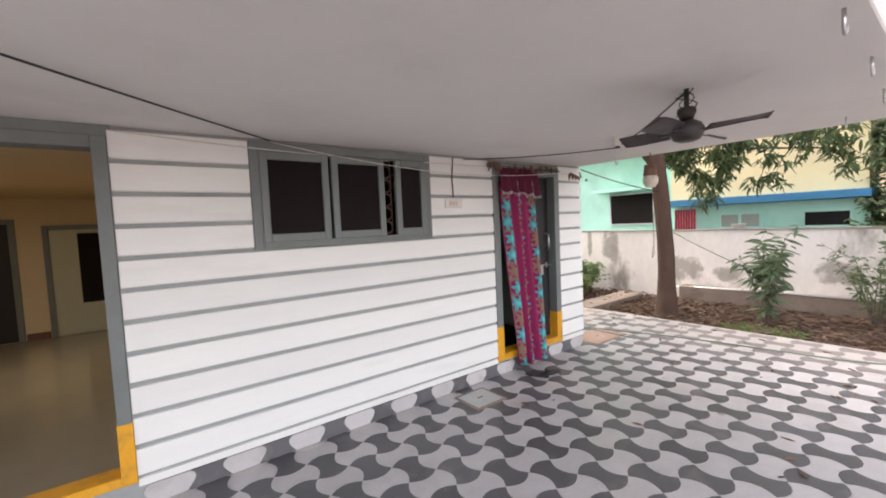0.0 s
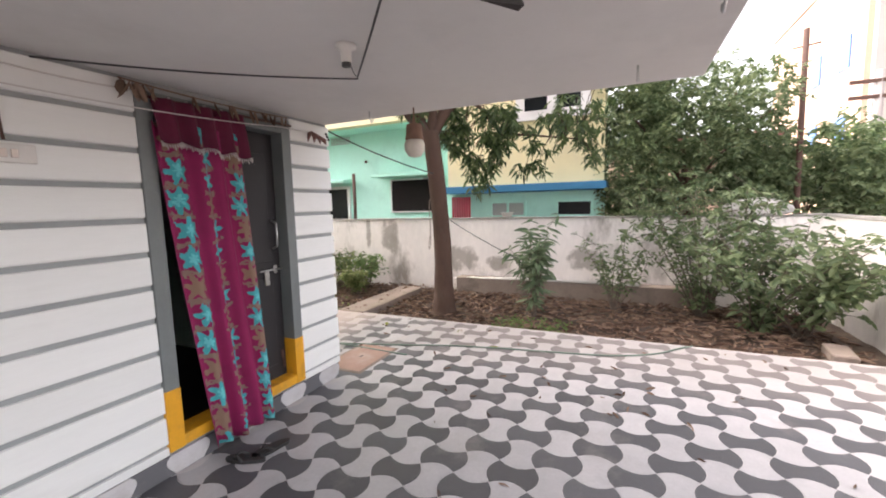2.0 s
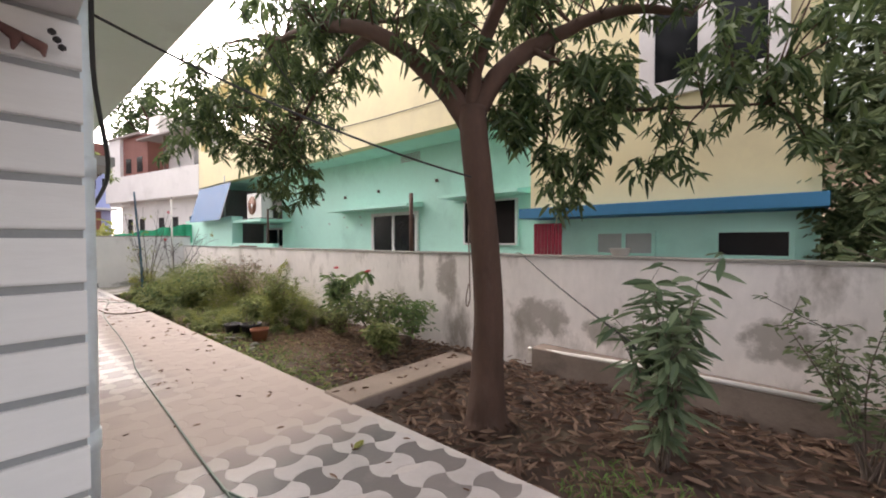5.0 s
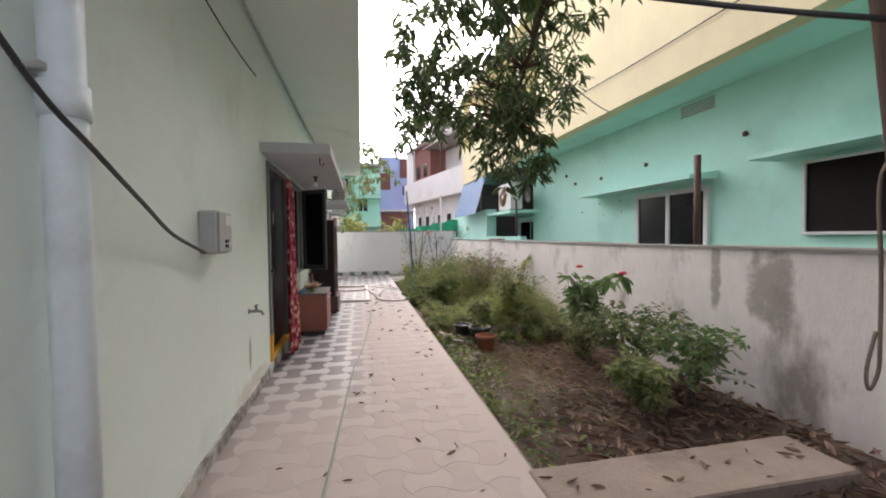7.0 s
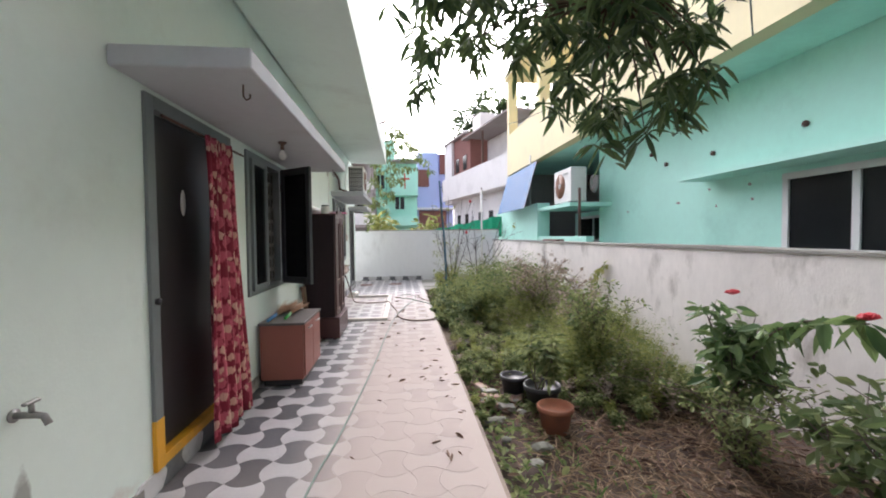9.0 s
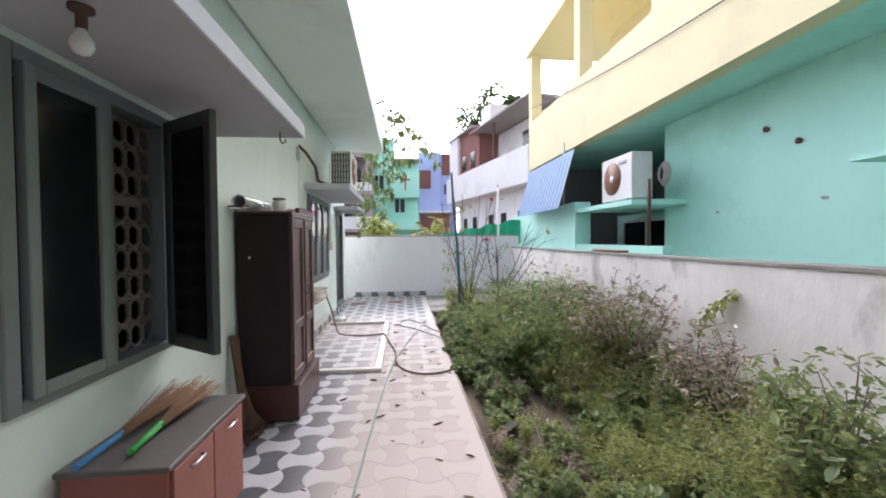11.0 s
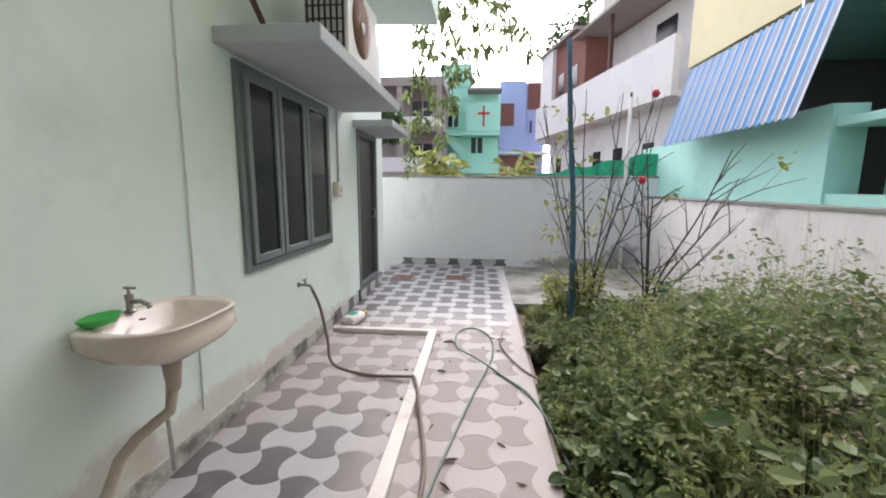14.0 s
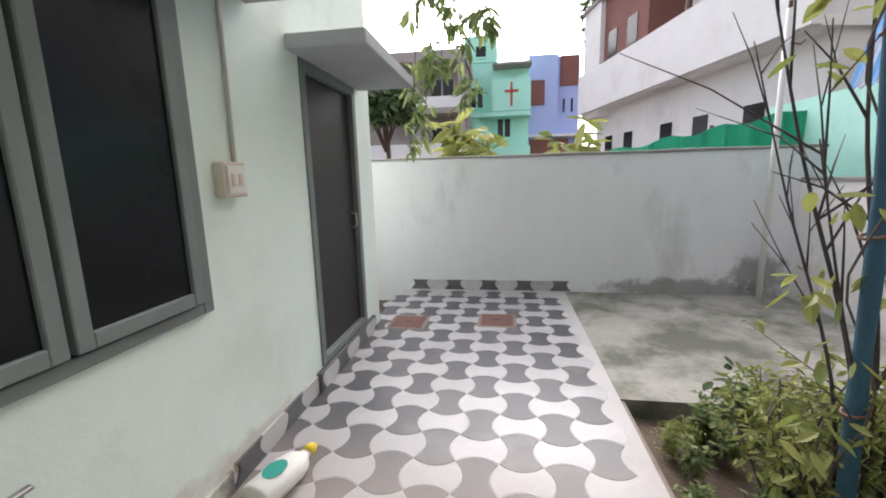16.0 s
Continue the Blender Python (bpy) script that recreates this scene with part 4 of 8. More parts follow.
def wire(name, pts, r, material, label, category="cable"):
    bm = bmesh.new()
    tube(bm, pts, r, 6)
    return single(name, bm, material, label, category)


def sag(a, c, drop, n=12):
    a, c = Vector(a), Vector(c)
    return [a.lerp(c, i / n) - Vector((0, 0, drop * 4 * (i / n) * (1 - i / n))) for i in range(n + 1)]


wire("fan_cable", [*sag((FX, FY, CEIL - 0.01), (3.44, 1.90, CEIL - 0.02), 0.02), *sag((3.44, 1.90, CEIL - 0.03), (2.5, 2.89, CEIL - 0.04), 0.02)], 0.005, M["black_cable"], "black wires clipped along the porch ceiling")
wire("lamp_cable", sag((3.11, 1.72, CEIL - 0.01), (3.44, 1.90, CEIL - 0.02), 0.03), 0.003, M["black_cable"], "thin black wire to the bulb holder")
wire("ceiling_cable", sag((-1.6, 0.70, CEIL - 0.008), (0.80, 2.93, CEIL - 0.012), 0.012), 0.005, M["black_cable"], "black cable clipped across the porch ceiling")
wire("clothes_line", [*sag((0.80, 2.93, CEIL - 0.02), (2.07, 2.86, 2.05), 0.015), *sag((2.07, 2.86, 2.05), (3.83, 2.86, 2.10), 0.03)[1:], (4.12, 2.93, 2.12)], 0.0035, M["white_cable"], "thin pale clothes line strung before the wall")
wire("wall_cable", [*sag((-0.05, 2.93, 2.19), (2.4, 2.93, 2.14), 0.03), *sag((2.4, 2.93, 2.14), (2.92, 2.93, 2.15), 0.01)], 0.004, M["white_cable"], "old cable along the top of the cladding")
wire("switch_cable", [(2.40, 2.935, 1.83), (2.39, 2.935, 2.0), (2.41, 2.935, 2.2)], 0.006, M["iron"], "rusty cable down to the switch board")
sw = thing("switch_board", "worn white switch board on the cladding", "switch")
boxpart("plate", (2.30, 2.50, 2.93, 2.945, 1.735, 1.815), M["white_plastic"], sw, 0.004)
for i in range(3):
    boxpart("switch", (2.345 + 0.035 * i, 2.368 + 0.035 * i, 2.922, 2.9295, 1.757, 1.793), M["ceramic"], sw, 0.002)
for (x, y) in ((4.05, 0.55), (3.3, 0.30), (4.2, 2.35), (1.85, 0.26), (2.55, 0.27)):
    bm = bmesh.new()
    tube(bm, [(x, y, CEIL), (x, y, CEIL - 0.05), (x + 0.02, y, CEIL - 0.075), (x + 0.045, y, CEIL - 0.06), (x + 0.04, y, CEIL - 0.04)], 0.006)
    single("ceiling_hook", bm, M["steel"], "bent iron hook in the porch ceiling", "hook", group="porch hooks")

gourd = thing("hanging_gourd", "pale ash gourd hung in a coir net under the porch edge", "charm")
bm = bmesh.new()
lathe(bm, [(0.001, -0.085), (0.045, -0.075), (0.072, -0.035), (0.075, 0.01), (0.055, 0.055), (0.001, 0.07)], (4.26, 2.01, CEIL - 0.27), 18)
part("gourd", bm, M["gourd"], gourd)
bm = bmesh.new()
lathe(bm, [(0.058, 0.03), (0.066, 0.045), (0.060, 0.09), (0.055, 0.15), (0.012, 0.16), (0.01, 0.20)], (4.26, 2.01, CEIL - 0.27), 12)
part("coir_wrap", bm, M["coir"], gourd, "brown coir wrap")
bm = bmesh.new()
tube(bm, [(4.26, 2.01, CEIL), (4.26, 2.01, CEIL - 0.12)], 0.006)
part("string", bm, M["coir"], gourd)
charm = thing("door_charm", "red cloth charm with black beads hung at the wall corner", "charm")
bm = bmesh.new()
for i in range(4):
    tube(bm, [(4.22, 2.93, 2.13), (4.16 + 0.06 * i, 2.90, 2.10 - 0.01 * i), (4.13 + 0.07 * i, 2.89, 2.04)], 0.012, 6, radii=[0.008, 0.018, 0.004])
part("cloth", bm, M["redlid"], charm)
for i in range(3):
    bm = bmesh.new()
    lathe(bm, [(0.001, -0.012), (0.011, -0.005), (0.011, 0.005), (0.001, 0.012)], (4.36 + 0.012 * i, 2.90, 2.13 - 0.022 * i), 10)
    part("bead", bm, M["black_cable"], charm)

toran = thing("leaf_garland", "dried brown mango leaf garland strung over the door", "garland")
bm = bmesh.new()
tube(bm, sag((2.84, 2.915, 2.19), (3.95, 2.915, 2.19), 0.015), 0.004, 6)
part("string", bm, M["coir"], toran)

# sandals and floor covers
for (x, y, a) in ((3.18, 2.66, 20), (3.32, 2.60, 75)):
    s = thing("sandal", "worn black sandal lying before the door", "sandal", group="sandals at the door")
    bm = bmesh.new()
    prism(bm, [(math.cos(t) * (0.045 + 0.008 * math.cos(t)) * (1 if math.sin(t) > 0 else 0.85), math.sin(t) * 0.125) for t in (i * math.pi / 9 for i in range(18))], 0.002, 0.022, "z")
    sole = part("sole", bm, M["black_cable"], s)
    bm = bmesh.new()
    tube(bm, [(-0.042, 0.0, 0.02), (-0.02, 0.04, 0.05), (0.0, 0.07, 0.024), (0.02, 0.04, 0.05), (0.042, 0.0, 0.02)], 0.008, 6)
    part("strap", bm, M["black_cable"], s)
    s.matrix_basis = pose(x, y, 0, 0, 0, a)


def cover(x0, x1, y0, y1, name, label, material):
    root = thing(name, label, "floor cover")
    boxpart("rim", (x0, x1, y0, y1, -0.006, 0.004), M["mudslab"], root, 0.003)
    boxpart("lid", (x0 + 0.03, x1 - 0.03, y0 + 0.03, y1 - 0.03, 0.004, 0.008), material, root, 0.002)
    boxpart("grip", ((x0 + x1) / 2 - 0.03, (x0 + x1) / 2 + 0.03, (y0 + y1) / 2 - 0.006, (y0 + y1) / 2 + 0.006, 0.008, 0.013), M["black_cable"], root, 0.002)


cover(2.22, 2.58, 2.50, 2.84, "inspection_cover", "square cement inspection cover set in the tiles", M["grey_plastic"])
cover(4.50, 5.20, 2.78, 3.25, "inspection_cover", "dusty red cement inspection cover set in the tiles", M["dusty_red"])
cover(5.38, 5.74, 16.07, 16.43, "inspection_cover", "rusty red inspection cover set in the tiles", M["redlid"])
cover(4.54, 4.90, 15.96, 16.32, "inspection_cover", "rusty red inspection cover set in the tiles", M["redlid"])

# ---- things along the side wall ----
pipe = thing("drain_pipe", "pale blue plastic drain pipe on the wall corner", "pipe")
bm = bmesh.new()
tube(bm, [(4.505, 3.67, 0.0), (4.505, 3.67, 3.29)], 0.055, 18)
part("pipe", bm, M["pvc"], pipe)
for z in (0.42, 1.75):
    bm = bmesh.new()
    tube(bm, [(4.505, 3.67, z), (4.505, 3.67, z + 0.10)], 0.063, 18)
    part("collar", bm, M["pvc"], pipe)
    bm = bmesh.new()
    box(bm, SIDE_X + 0.002, 4.50, 3.59, 3.75, z + 0.12, z + 0.145, 0.004)
    part("clamp", bm, M["grey_plastic"], pipe)

meter = thing("meter_box", "grey electric meter box screwed to the wall", "meter box")
boxpart("box", (SIDE_X, SIDE_X + 0.10, 4.86, 5.10, 1.30, 1.56), M["grey_plastic"], meter, 0.01)
boxpart("cover", (SIDE_X + 0.10, SIDE_X + 0.115, 4.87, 5.09, 1.31, 1.55), M["grey_plastic"], meter, 0.006)
boxpart("window", (SIDE_X + 0.115, SIDE_X + 0.119, 4.96, 5.07, 1.47, 1.535), M["white_plastic"], meter, 0.002, "clear meter window")
for i in range(2):
    for j in range(2):
        boxpart("knob", (SIDE_X + 0.115, SIDE_X + 0.124, 4.955 + 0.03 * i, 4.975 + 0.03 * i, 1.335 + 0.03 * j, 1.355 + 0.03 * j), M["black_cable"], meter, 0.002)
boxpart("sticker", (SIDE_X + 0.115, SIDE_X + 0.117, 5.03, 5.06, 1.34, 1.37), M["white_paint"], meter, 0)
wire("supply_cable", smooth_path([(4.47, 2.92, 2.72), (4.50, 3.20, 2.15), (4.575, 3.42, 1.80), (4.575, 3.68, 1.66), (4.53, 4.05, 1.53), (4.49, 4.40, 1.41), (SIDE_X + 0.05, 4.82, 1.31)]), 0.009, M["black_cable"], "thick black supply cable sagging to the meter box")
wire("eave_cable", sag((4.50, 3.3, 3.05), (SIDE_X + 0.03, 6.2, 2.85), 0.12), 0.006, M["black_cable"], "thin black cable under the eave")
wire("tree_cable", sag((SIDE_X + 0.01, 4.02, 2.75), (6.83, 3.10, 1.96), 0.09), 0.008, M["black_cable"], "black cable strung from the wall to the tree")
wire("roof_cable", sag((4.6, 3.2, 3.2), (9.18, 8.0, 3.3), 0.25), 0.007, M["black_cable"], "black cable crossing between the houses")


def tap(name, y, z, label):
    root = thing(name, label, "tap")
    bm = bmesh.new()
    tube(bm, [(SIDE_X, y, z), (SIDE_X + 0.07, y, z), (SIDE_X + 0.10, y, z - 0.005), (SIDE_X + 0.115, y, z - 0.035)], 0.012, 10)
    lathe(bm, [(0.001, 0), (0.024, 0.0), (0.024, 0.006), (0.001, 0.008)], (SIDE_X, y, z), 14, "x")
    part("spout", bm, M["dull_metal"], root)
    bm = bmesh.new()
    tube(bm, [(SIDE_X + 0.06, y, z + 0.01), (SIDE_X + 0.06, y, z + 0.04)], 0.009, 8)
    box(bm, SIDE_X + 0.05, SIDE_X + 0.07, y - 0.03, y + 0.03, z + 0.04, z + 0.052, 0.003)
    part("lever", bm, M["dull_metal"], root)
    return root


tap("wall_tap", 5.88, 0.78, "dull grey metal tap on the plaster wall")
tap("wall_tap", 13.20, 0.60, "dull grey metal tap with a hose pushed on it")

lamp2 = thing("bulb_holder", "bare bulb under the concrete sunshade", "bulb")
bm = bmesh.new()
lathe(bm, [(0.001, 0), (0.035, 0), (0.035, -0.012), (0.016, -0.02), (0.016, -0.07), (0.001, -0.07)], (4.78, 7.95, 2.209), 14)
part("holder", bm, M["iron"], lamp2)
bm = bmesh.new()
lathe(bm, [(0.014, 0), (0.018, -0.012), (0.032, -0.035), (0.033, -0.055), (0.02, -0.078), (0.001, -0.084)], (4.78, 7.95, 2.14), 16)
part("bulb", bm, M["pcb_lamp"], lamp2, "clear glass bulb")
for y in (6.62, 9.40):
    bm = bmesh.new()
    tube(bm, [(4.96, y, 2.21), (4.96, y, 2.15), (4.975, y, 2.13), (4.995, y, 2.14), (4.995, y, 2.16)], 0.005)
    single("shade_hook", bm, M["iron"], "iron hook under the sunshade", "hook", group="sunshade hooks")

# low red cabinet with brooms on it
cab = thing("low_cabinet", "red-brown laminate cabinet with a grey top against the wall", "cabinet")
boxpart("body", (4.46, 4.85, 8.22, 8.94, 0.06, 0.575), M["laminate"], cab, 0.004)
boxpart("plinth", (4.48, 4.83, 8.25, 8.91, 0.0, 0.06), M["black_cable"], cab, 0.003)
boxpart("top", (4.45, 4.87, 8.20, 8.96, 0.576, 0.60), M["darktop"], cab, 0.004, "grey-brown top")
for a, c in ((8.24, 8.575), (8.585, 8.92)):
    dr = boxpart("door", (4.851, 4.865, a, c, 0.08, 0.565), M["laminate"], cab, 0.003)
    bm = bmesh.new()
    tube(bm, [(4.865, (a + c) / 2 - 0.05, 0.52), (4.885, (a + c) / 2 - 0.045, 0.52), (4.885, (a + c) / 2 + 0.045, 0.52), (4.865, (a + c) / 2 + 0.05, 0.52)], 0.006, 8)
    part("handle", bm, M["steel"], dr, "steel bar handle")


def soft_broom(a, c, grip, label, material, seed, wide=0.045):
    """A bundle of grass with a bound handle, lying from a (handle end) to c (tips)."""
    rnd = random.Random(seed)
    root = thing("grass_broom", label, "broom")
    a, c = Vector(a), Vector(c)
    d = (c - a).normalized()
    side = d.cross(Vector((0, 0, 1)))
    if side.length < 0.1:
        side = Vector((1, 0, 0))
    side.normalize()
    up = side.cross(d)
    bm = bmesh.new()
    tube(bm, [a, a.lerp(c, 0.33)], 0.014, 10)
    part("handle", bm, grip, root)
    bm = bmesh.new()
    for i in range(90):
        o = side * rnd.gauss(0, 1) + up * rnd.gauss(0, 0.45)
        e = c + o * wide + d * rnd.uniform(-0.08, 0.03)
        tube(bm, [a.lerp(c, 0.30) + o * 0.006, a.lerp(c, 0.6) + o * 0.022, e], 0.003, 4, True, [0.003, 0.003, 0.0015])
    part("bristles", bm, material, root)
    return root


soft_broom((4.68, 8.28, 0.63), (4.62, 9.02, 0.65), M["green_plastic"], "grass broom with a green handle lying on the cabinet", M["broom"], 5)
soft_broom((4.55, 8.18, 0.63), (4.55, 8.96, 0.66), M["blue_plastic"], "grass broom with a blue handle lying on the cabinet", M["broom"], 6)
whisk = thing("stick_broom", "old dark palm-rib broom leaning on the wall beside the wardrobe", "broom")
bm = bmesh.new()
limb_pts = [(4.475, 9.80, 0.75), (4.50, 9.785, 0.55), (4.535, 9.765, 0.34)]
tube(bm, limb_pts, 0.032, 12, True, [0.036, 0.030, 0.034])
part("grip", bm, M["broom_dark"], whisk, "bound dark grip")
w_rnd = random.Random(7)
bm = bmesh.new()
for i in range(240):
    a, q = w_rnd.random() * 6.28, w_rnd.random() ** 0.5
    o = Vector((math.cos(a), math.sin(a), 0)) * q
    tube(bm, [Vector((4.535, 9.765, 0.36)) + o * 0.026, Vector((4.57, 9.745, 0.18)) + o * 0.055, Vector((4.60 + 0.02 * q, 9.725, 0.012)) + Vector((o.x * 0.11, o.y * 0.19, 0.02 * w_rnd.random()))], 0.0028, 4, True, [0.003, 0.003, 0.0018])
tagged(part("bristles", bm, M["broom_dark"], whisk), kind="stuff")
bm = bmesh.new()
tube(bm, [(4.478 + 0.012 * math.cos(a), 9.795 + 0.036 * math.sin(a), 0.70 + 0.004 * math.cos(a)) for a in (i * math.pi / 8 for i in range(17))], 0.005, 5, False)
part("binding", bm, M["coir"], whisk)

# wardrobe
wd = thing("wardrobe", "old dark red-brown wooden wardrobe, scuffed at the edges", "wardrobe")
WX0, WX1, WY0, WY1, WZ = 4.46, 4.865, 9.92, 10.70, 1.71
boxpart("plinth", (WX0 - 0.0, WX1 + 0.06, WY0 - 0.012, WY1 + 0.012, 0.02, 0.285), M["wardrobe"], wd, 0.006)
# body is darker than the doors and plinth
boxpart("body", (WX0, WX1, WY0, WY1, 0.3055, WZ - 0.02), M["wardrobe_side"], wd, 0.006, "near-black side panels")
boxpart("moulding", (WX0, WX1 + 0.066, WY0 - 0.018, WY1 + 0.018, 0.2855, 0.305), M["wardrobe"], wd, 0.008)
boxpart("top", (WX0, WX1 + 0.03, WY0 - 0.015, WY1 + 0.015, WZ - 0.02, WZ), M["wardrobe"], wd, 0.006)
bm = bmesh.new()
prism(bm, [(10.14, WZ), (WY1, WZ), (WY1, WZ + 0.022), (10.62, WZ + 0.034), (10.5, WZ + 0.047), (10.36, WZ + 0.055), (10.24, WZ + 0.052), (10.15, WZ + 0.044)], WX1 - 0.005, WX1 + 0.026, "x")
part("crest", bm, M["wardrobe"], wd, "curved top rail")
M["door_varnish"] = mat("worn_brown_varnish", (0.105, 0.060, 0.056), 0.42, 0.18, 3, 0.12, 30, stretch=(6, 6, 1), stain=(0.17, 0.11, 0.095), amount=0.4, sscale=5, cover=0.56)
rnd = random.Random(31)
for y0, y1, hy in ((9.935, 10.30, None), (10.325, 10.672, 10.365)):
    bm = bmesh.new()
    box(bm, WX1 + 0.001, WX1 + 0.010, y0, y1, 0.32, WZ - 0.05)
    dr = part("door", bm, M["door_varnish"], wd)
    for nm, d in (("stile", (y0, y0 + 0.06, 0.32, WZ - 0.05)), ("stile", (y1 - 0.06, y1, 0.32, WZ - 0.05)), ("rail", (y0 + 0.0601, y1 - 0.0601, 0.32, 0.40)),
                  ("rail", (y0 + 0.0601, y1 - 0.0601, 0.72, 0.80)), ("rail", (y0 + 0.0601, y1 - 0.0601, WZ - 0.13, WZ - 0.05))):
        boxpart(nm, (WX1 + 0.0101, WX1 + 0.026, *d), M["door_varnish"], dr, 0.005)
    for z in (0.402, 0.802):
        for k in range(5):
            u = y0 + 0.065 + (y1 - y0 - 0.14) * (k + rnd.uniform(0, 0.2)) / 5
            boxpart("scuff", (WX1 + 0.018, WX1 + 0.0262, u, u + rnd.uniform(0.025, 0.06), z - 0.008, z + rnd.uniform(-0.002, 0.004)), M["bare_wood"], dr, 0, "scuffed bare wood")
    for k in range(16):
        u, z = rnd.choice((y0 + 0.002, y1 - 0.006, y0 + rnd.uniform(0.02, 0.3))), 0.33 + 0.75 * rnd.random() ** 1.6
        boxpart("scuff", (WX1 + 0.0258, WX1 + 0.0268, u, u + rnd.uniform(0.002, 0.006), z, z + rnd.uniform(0.01, 0.05)), M["bare_wood"], dr, 0, "scuffed bare wood")
    if hy:
        bm = bmesh.new()
        box(bm, WX1 + 0.0261, WX1 + 0.029, hy - 0.013, hy + 0.013, 0.97, 1.09, 0.002)
        tube(bm, [(WX1 + 0.029, hy, 1.07), (WX1 + 0.047, hy, 1.06), (WX1 + 0.047, hy, 1.0), (WX1 + 0.029, hy, 0.99)], 0.005, 6)
        part("handle", bm, M["dark_iron"], dr, "dark metal handle")
boxpart("cover_strip", (WX1 + 0.020, WX1 + 0.036, 10.298, 10.328, 0.32, WZ - 0.05), M["wardrobe"], wd, 0.004)
boxpart("front_rail", (WX1 + 0.001, WX1 + 0.030, WY0 + 0.002, WY1 - 0.002, WZ - 0.048, WZ - 0.0205), M["door_varnish"], wd, 0.004)
for y in (WY0 + 0.03, WY1 - 0.05):
    for x in (WX0 + 0.04, WX1 - 0.01):
        bm = bmesh.new()
        lathe(bm, [(0.001, 0), (0.02, 0), (0.028, 0.02), (0.001, 0.0205)], (x, y, 0), 10)
        part("foot", bm, M["wardrobe"], wd)
boxpart("tag", (4.55, 4.565, WY0 - 0.002, WY0 + 0.001, 1.335, 1.35), M["white_paint"], wd, 0, "small white sticker")
# on top of it
tb = thing("metal_tube", "grey metal tube lying on the wardrobe", "tube")
bm = bmesh.new()
outer = [(4.53 + 0.055 * math.cos(a), 1.776 + 0.055 * math.sin(a)) for a in (i * math.pi / 12 for i in range(24))]
inner = [(4.53 + 0.049 * math.cos(a), 1.776 + 0.049 * math.sin(a)) for a in (i * math.pi / 12 for i in range(24))]
rings = [[bm.verts.new((u, y, v)) for u, v in ring] for y in (9.80, 10.55) for ring in (outer, inner)]
for k in range(24):
    q = (k + 1) % 24
    for a, c in ((0, 2), (3, 1), (1, 0), (2, 3)):
        f = bm.faces.new((rings[a][k], rings[a][q], rings[c][q], rings[c][k]))
        f.smooth = a in (0, 3)
part("pipe", bm, M["steel"], tb)
bm = bmesh.new()
tube(bm, [(4.46, 9.78, 1.74), (4.60, 9.83, 1.742)], 0.006)
part("rod", bm, M["iron"], tb)
jar = thing("plastic_jar", "clear plastic jar with a dark lid on the wardrobe", "jar")
bm = bmesh.new()
lathe(bm, [(0.001, 0), (0.055, 0), (0.06, 0.01), (0.06, 0.10), (0.05, 0.12), (0.001, 0.12)], (4.70, 10.25, WZ), 18)
part("jar", bm, M["white_plastic"], jar)
bm = bmesh.new()
lathe(bm, [(0.001, 0), (0.056, 0), (0.056, 0.018), (0.001, 0.02)], (4.70, 10.25, WZ + 0.12), 18)
part("lid", bm, M["greywood"], jar, "dark lid")
pk = thing("dustpan", "pink plastic dustpan lying on the wardrobe", "dustpan")
bm = bmesh.new()
pan = pose(4.678, 10.538, WZ + 0.022, 0, 0, 20)
for x0, x1, y0, y1, z0, z1 in ((-0.13, 0.10, -0.12, 0.12, -0.021, -0.017), (-0.13, 0.10, -0.124, -0.12, -0.021, 0.035), (-0.13, 0.10, 0.12, 0.124, -0.021, 0.035), (0.10, 0.104, -0.12, 0.12, -0.021, 0.04)):
    box(bm, x0, x1, y0, y1, z0, z1, 0.0015)
bmesh.ops.transform(bm, matrix=pan, verts=bm.verts)
part("scoop", bm, M["pale_pink"], pk, "pale pink scoop")
bm = bmesh.new()
box(bm, 0.105, 0.29, -0.019, 0.019, 0.016, 0.032, 0.006, 2)
bmesh.ops.transform(bm, matrix=pan, verts=bm.verts)
part("handle", bm, M["pink_plastic"], pk, "bright pink handle")

# wash basin
bs = thing("wash_basin", "old cream ceramic wash basin on the wall", "basin")
BX, BY, BZ = SIDE_X, 11.555, 0.885
bm = bmesh.new()
N = 28


def rim(s, z, inset=0.0):
    ring = []
    for k in range(N):
        a = 2 * math.pi * k / N
        x = 0.20 + 0.205 * math.copysign(abs(math.cos(a)) ** 0.55, math.cos(a)) * s
        y = 0.28 * math.copysign(abs(math.sin(a)) ** 0.48, math.sin(a)) * (1 - 0.16 * max(0.0, math.cos(a))) * s
        ring.append(bm.verts.new((BX + max(0.0, x + (0.0 if s >= 1 else 0.02)), BY + y, z)))
    return ring


rings = [rim(0.22, BZ - 0.185), rim(0.5, BZ - 0.165), rim(0.80, BZ - 0.125), rim(0.96, BZ - 0.085), rim(1.0, BZ - 0.06), rim(1.0, BZ - 0.006), rim(0.985, BZ), rim(0.88, BZ + 0.002), rim(0.80, BZ - 0.012), rim(0.68, BZ - 0.09), rim(0.35, BZ - 0.125), rim(0.05, BZ - 0.13)]
for a, c in zip(rings, rings[1:]):
    for k in range(N):
        f = bm.faces.new((a[k], a[(k + 1) % N], c[(k + 1) % N], c[k]))
        f.smooth = True
bm.faces.new(rings[0])
bm.faces.new(rings[-1])
part("bowl", bm, M["ceramic"], bs)
bm = bmesh.new()
lathe(bm, [(0.001, 0), (0.022, 0), (0.022, 0.006), (0.014, 0.010), (0.013, 0.05), (0.016, 0.055), (0.016, 0.075), (0.001, 0.08)], (BX + 0.05, BY, BZ), 12)
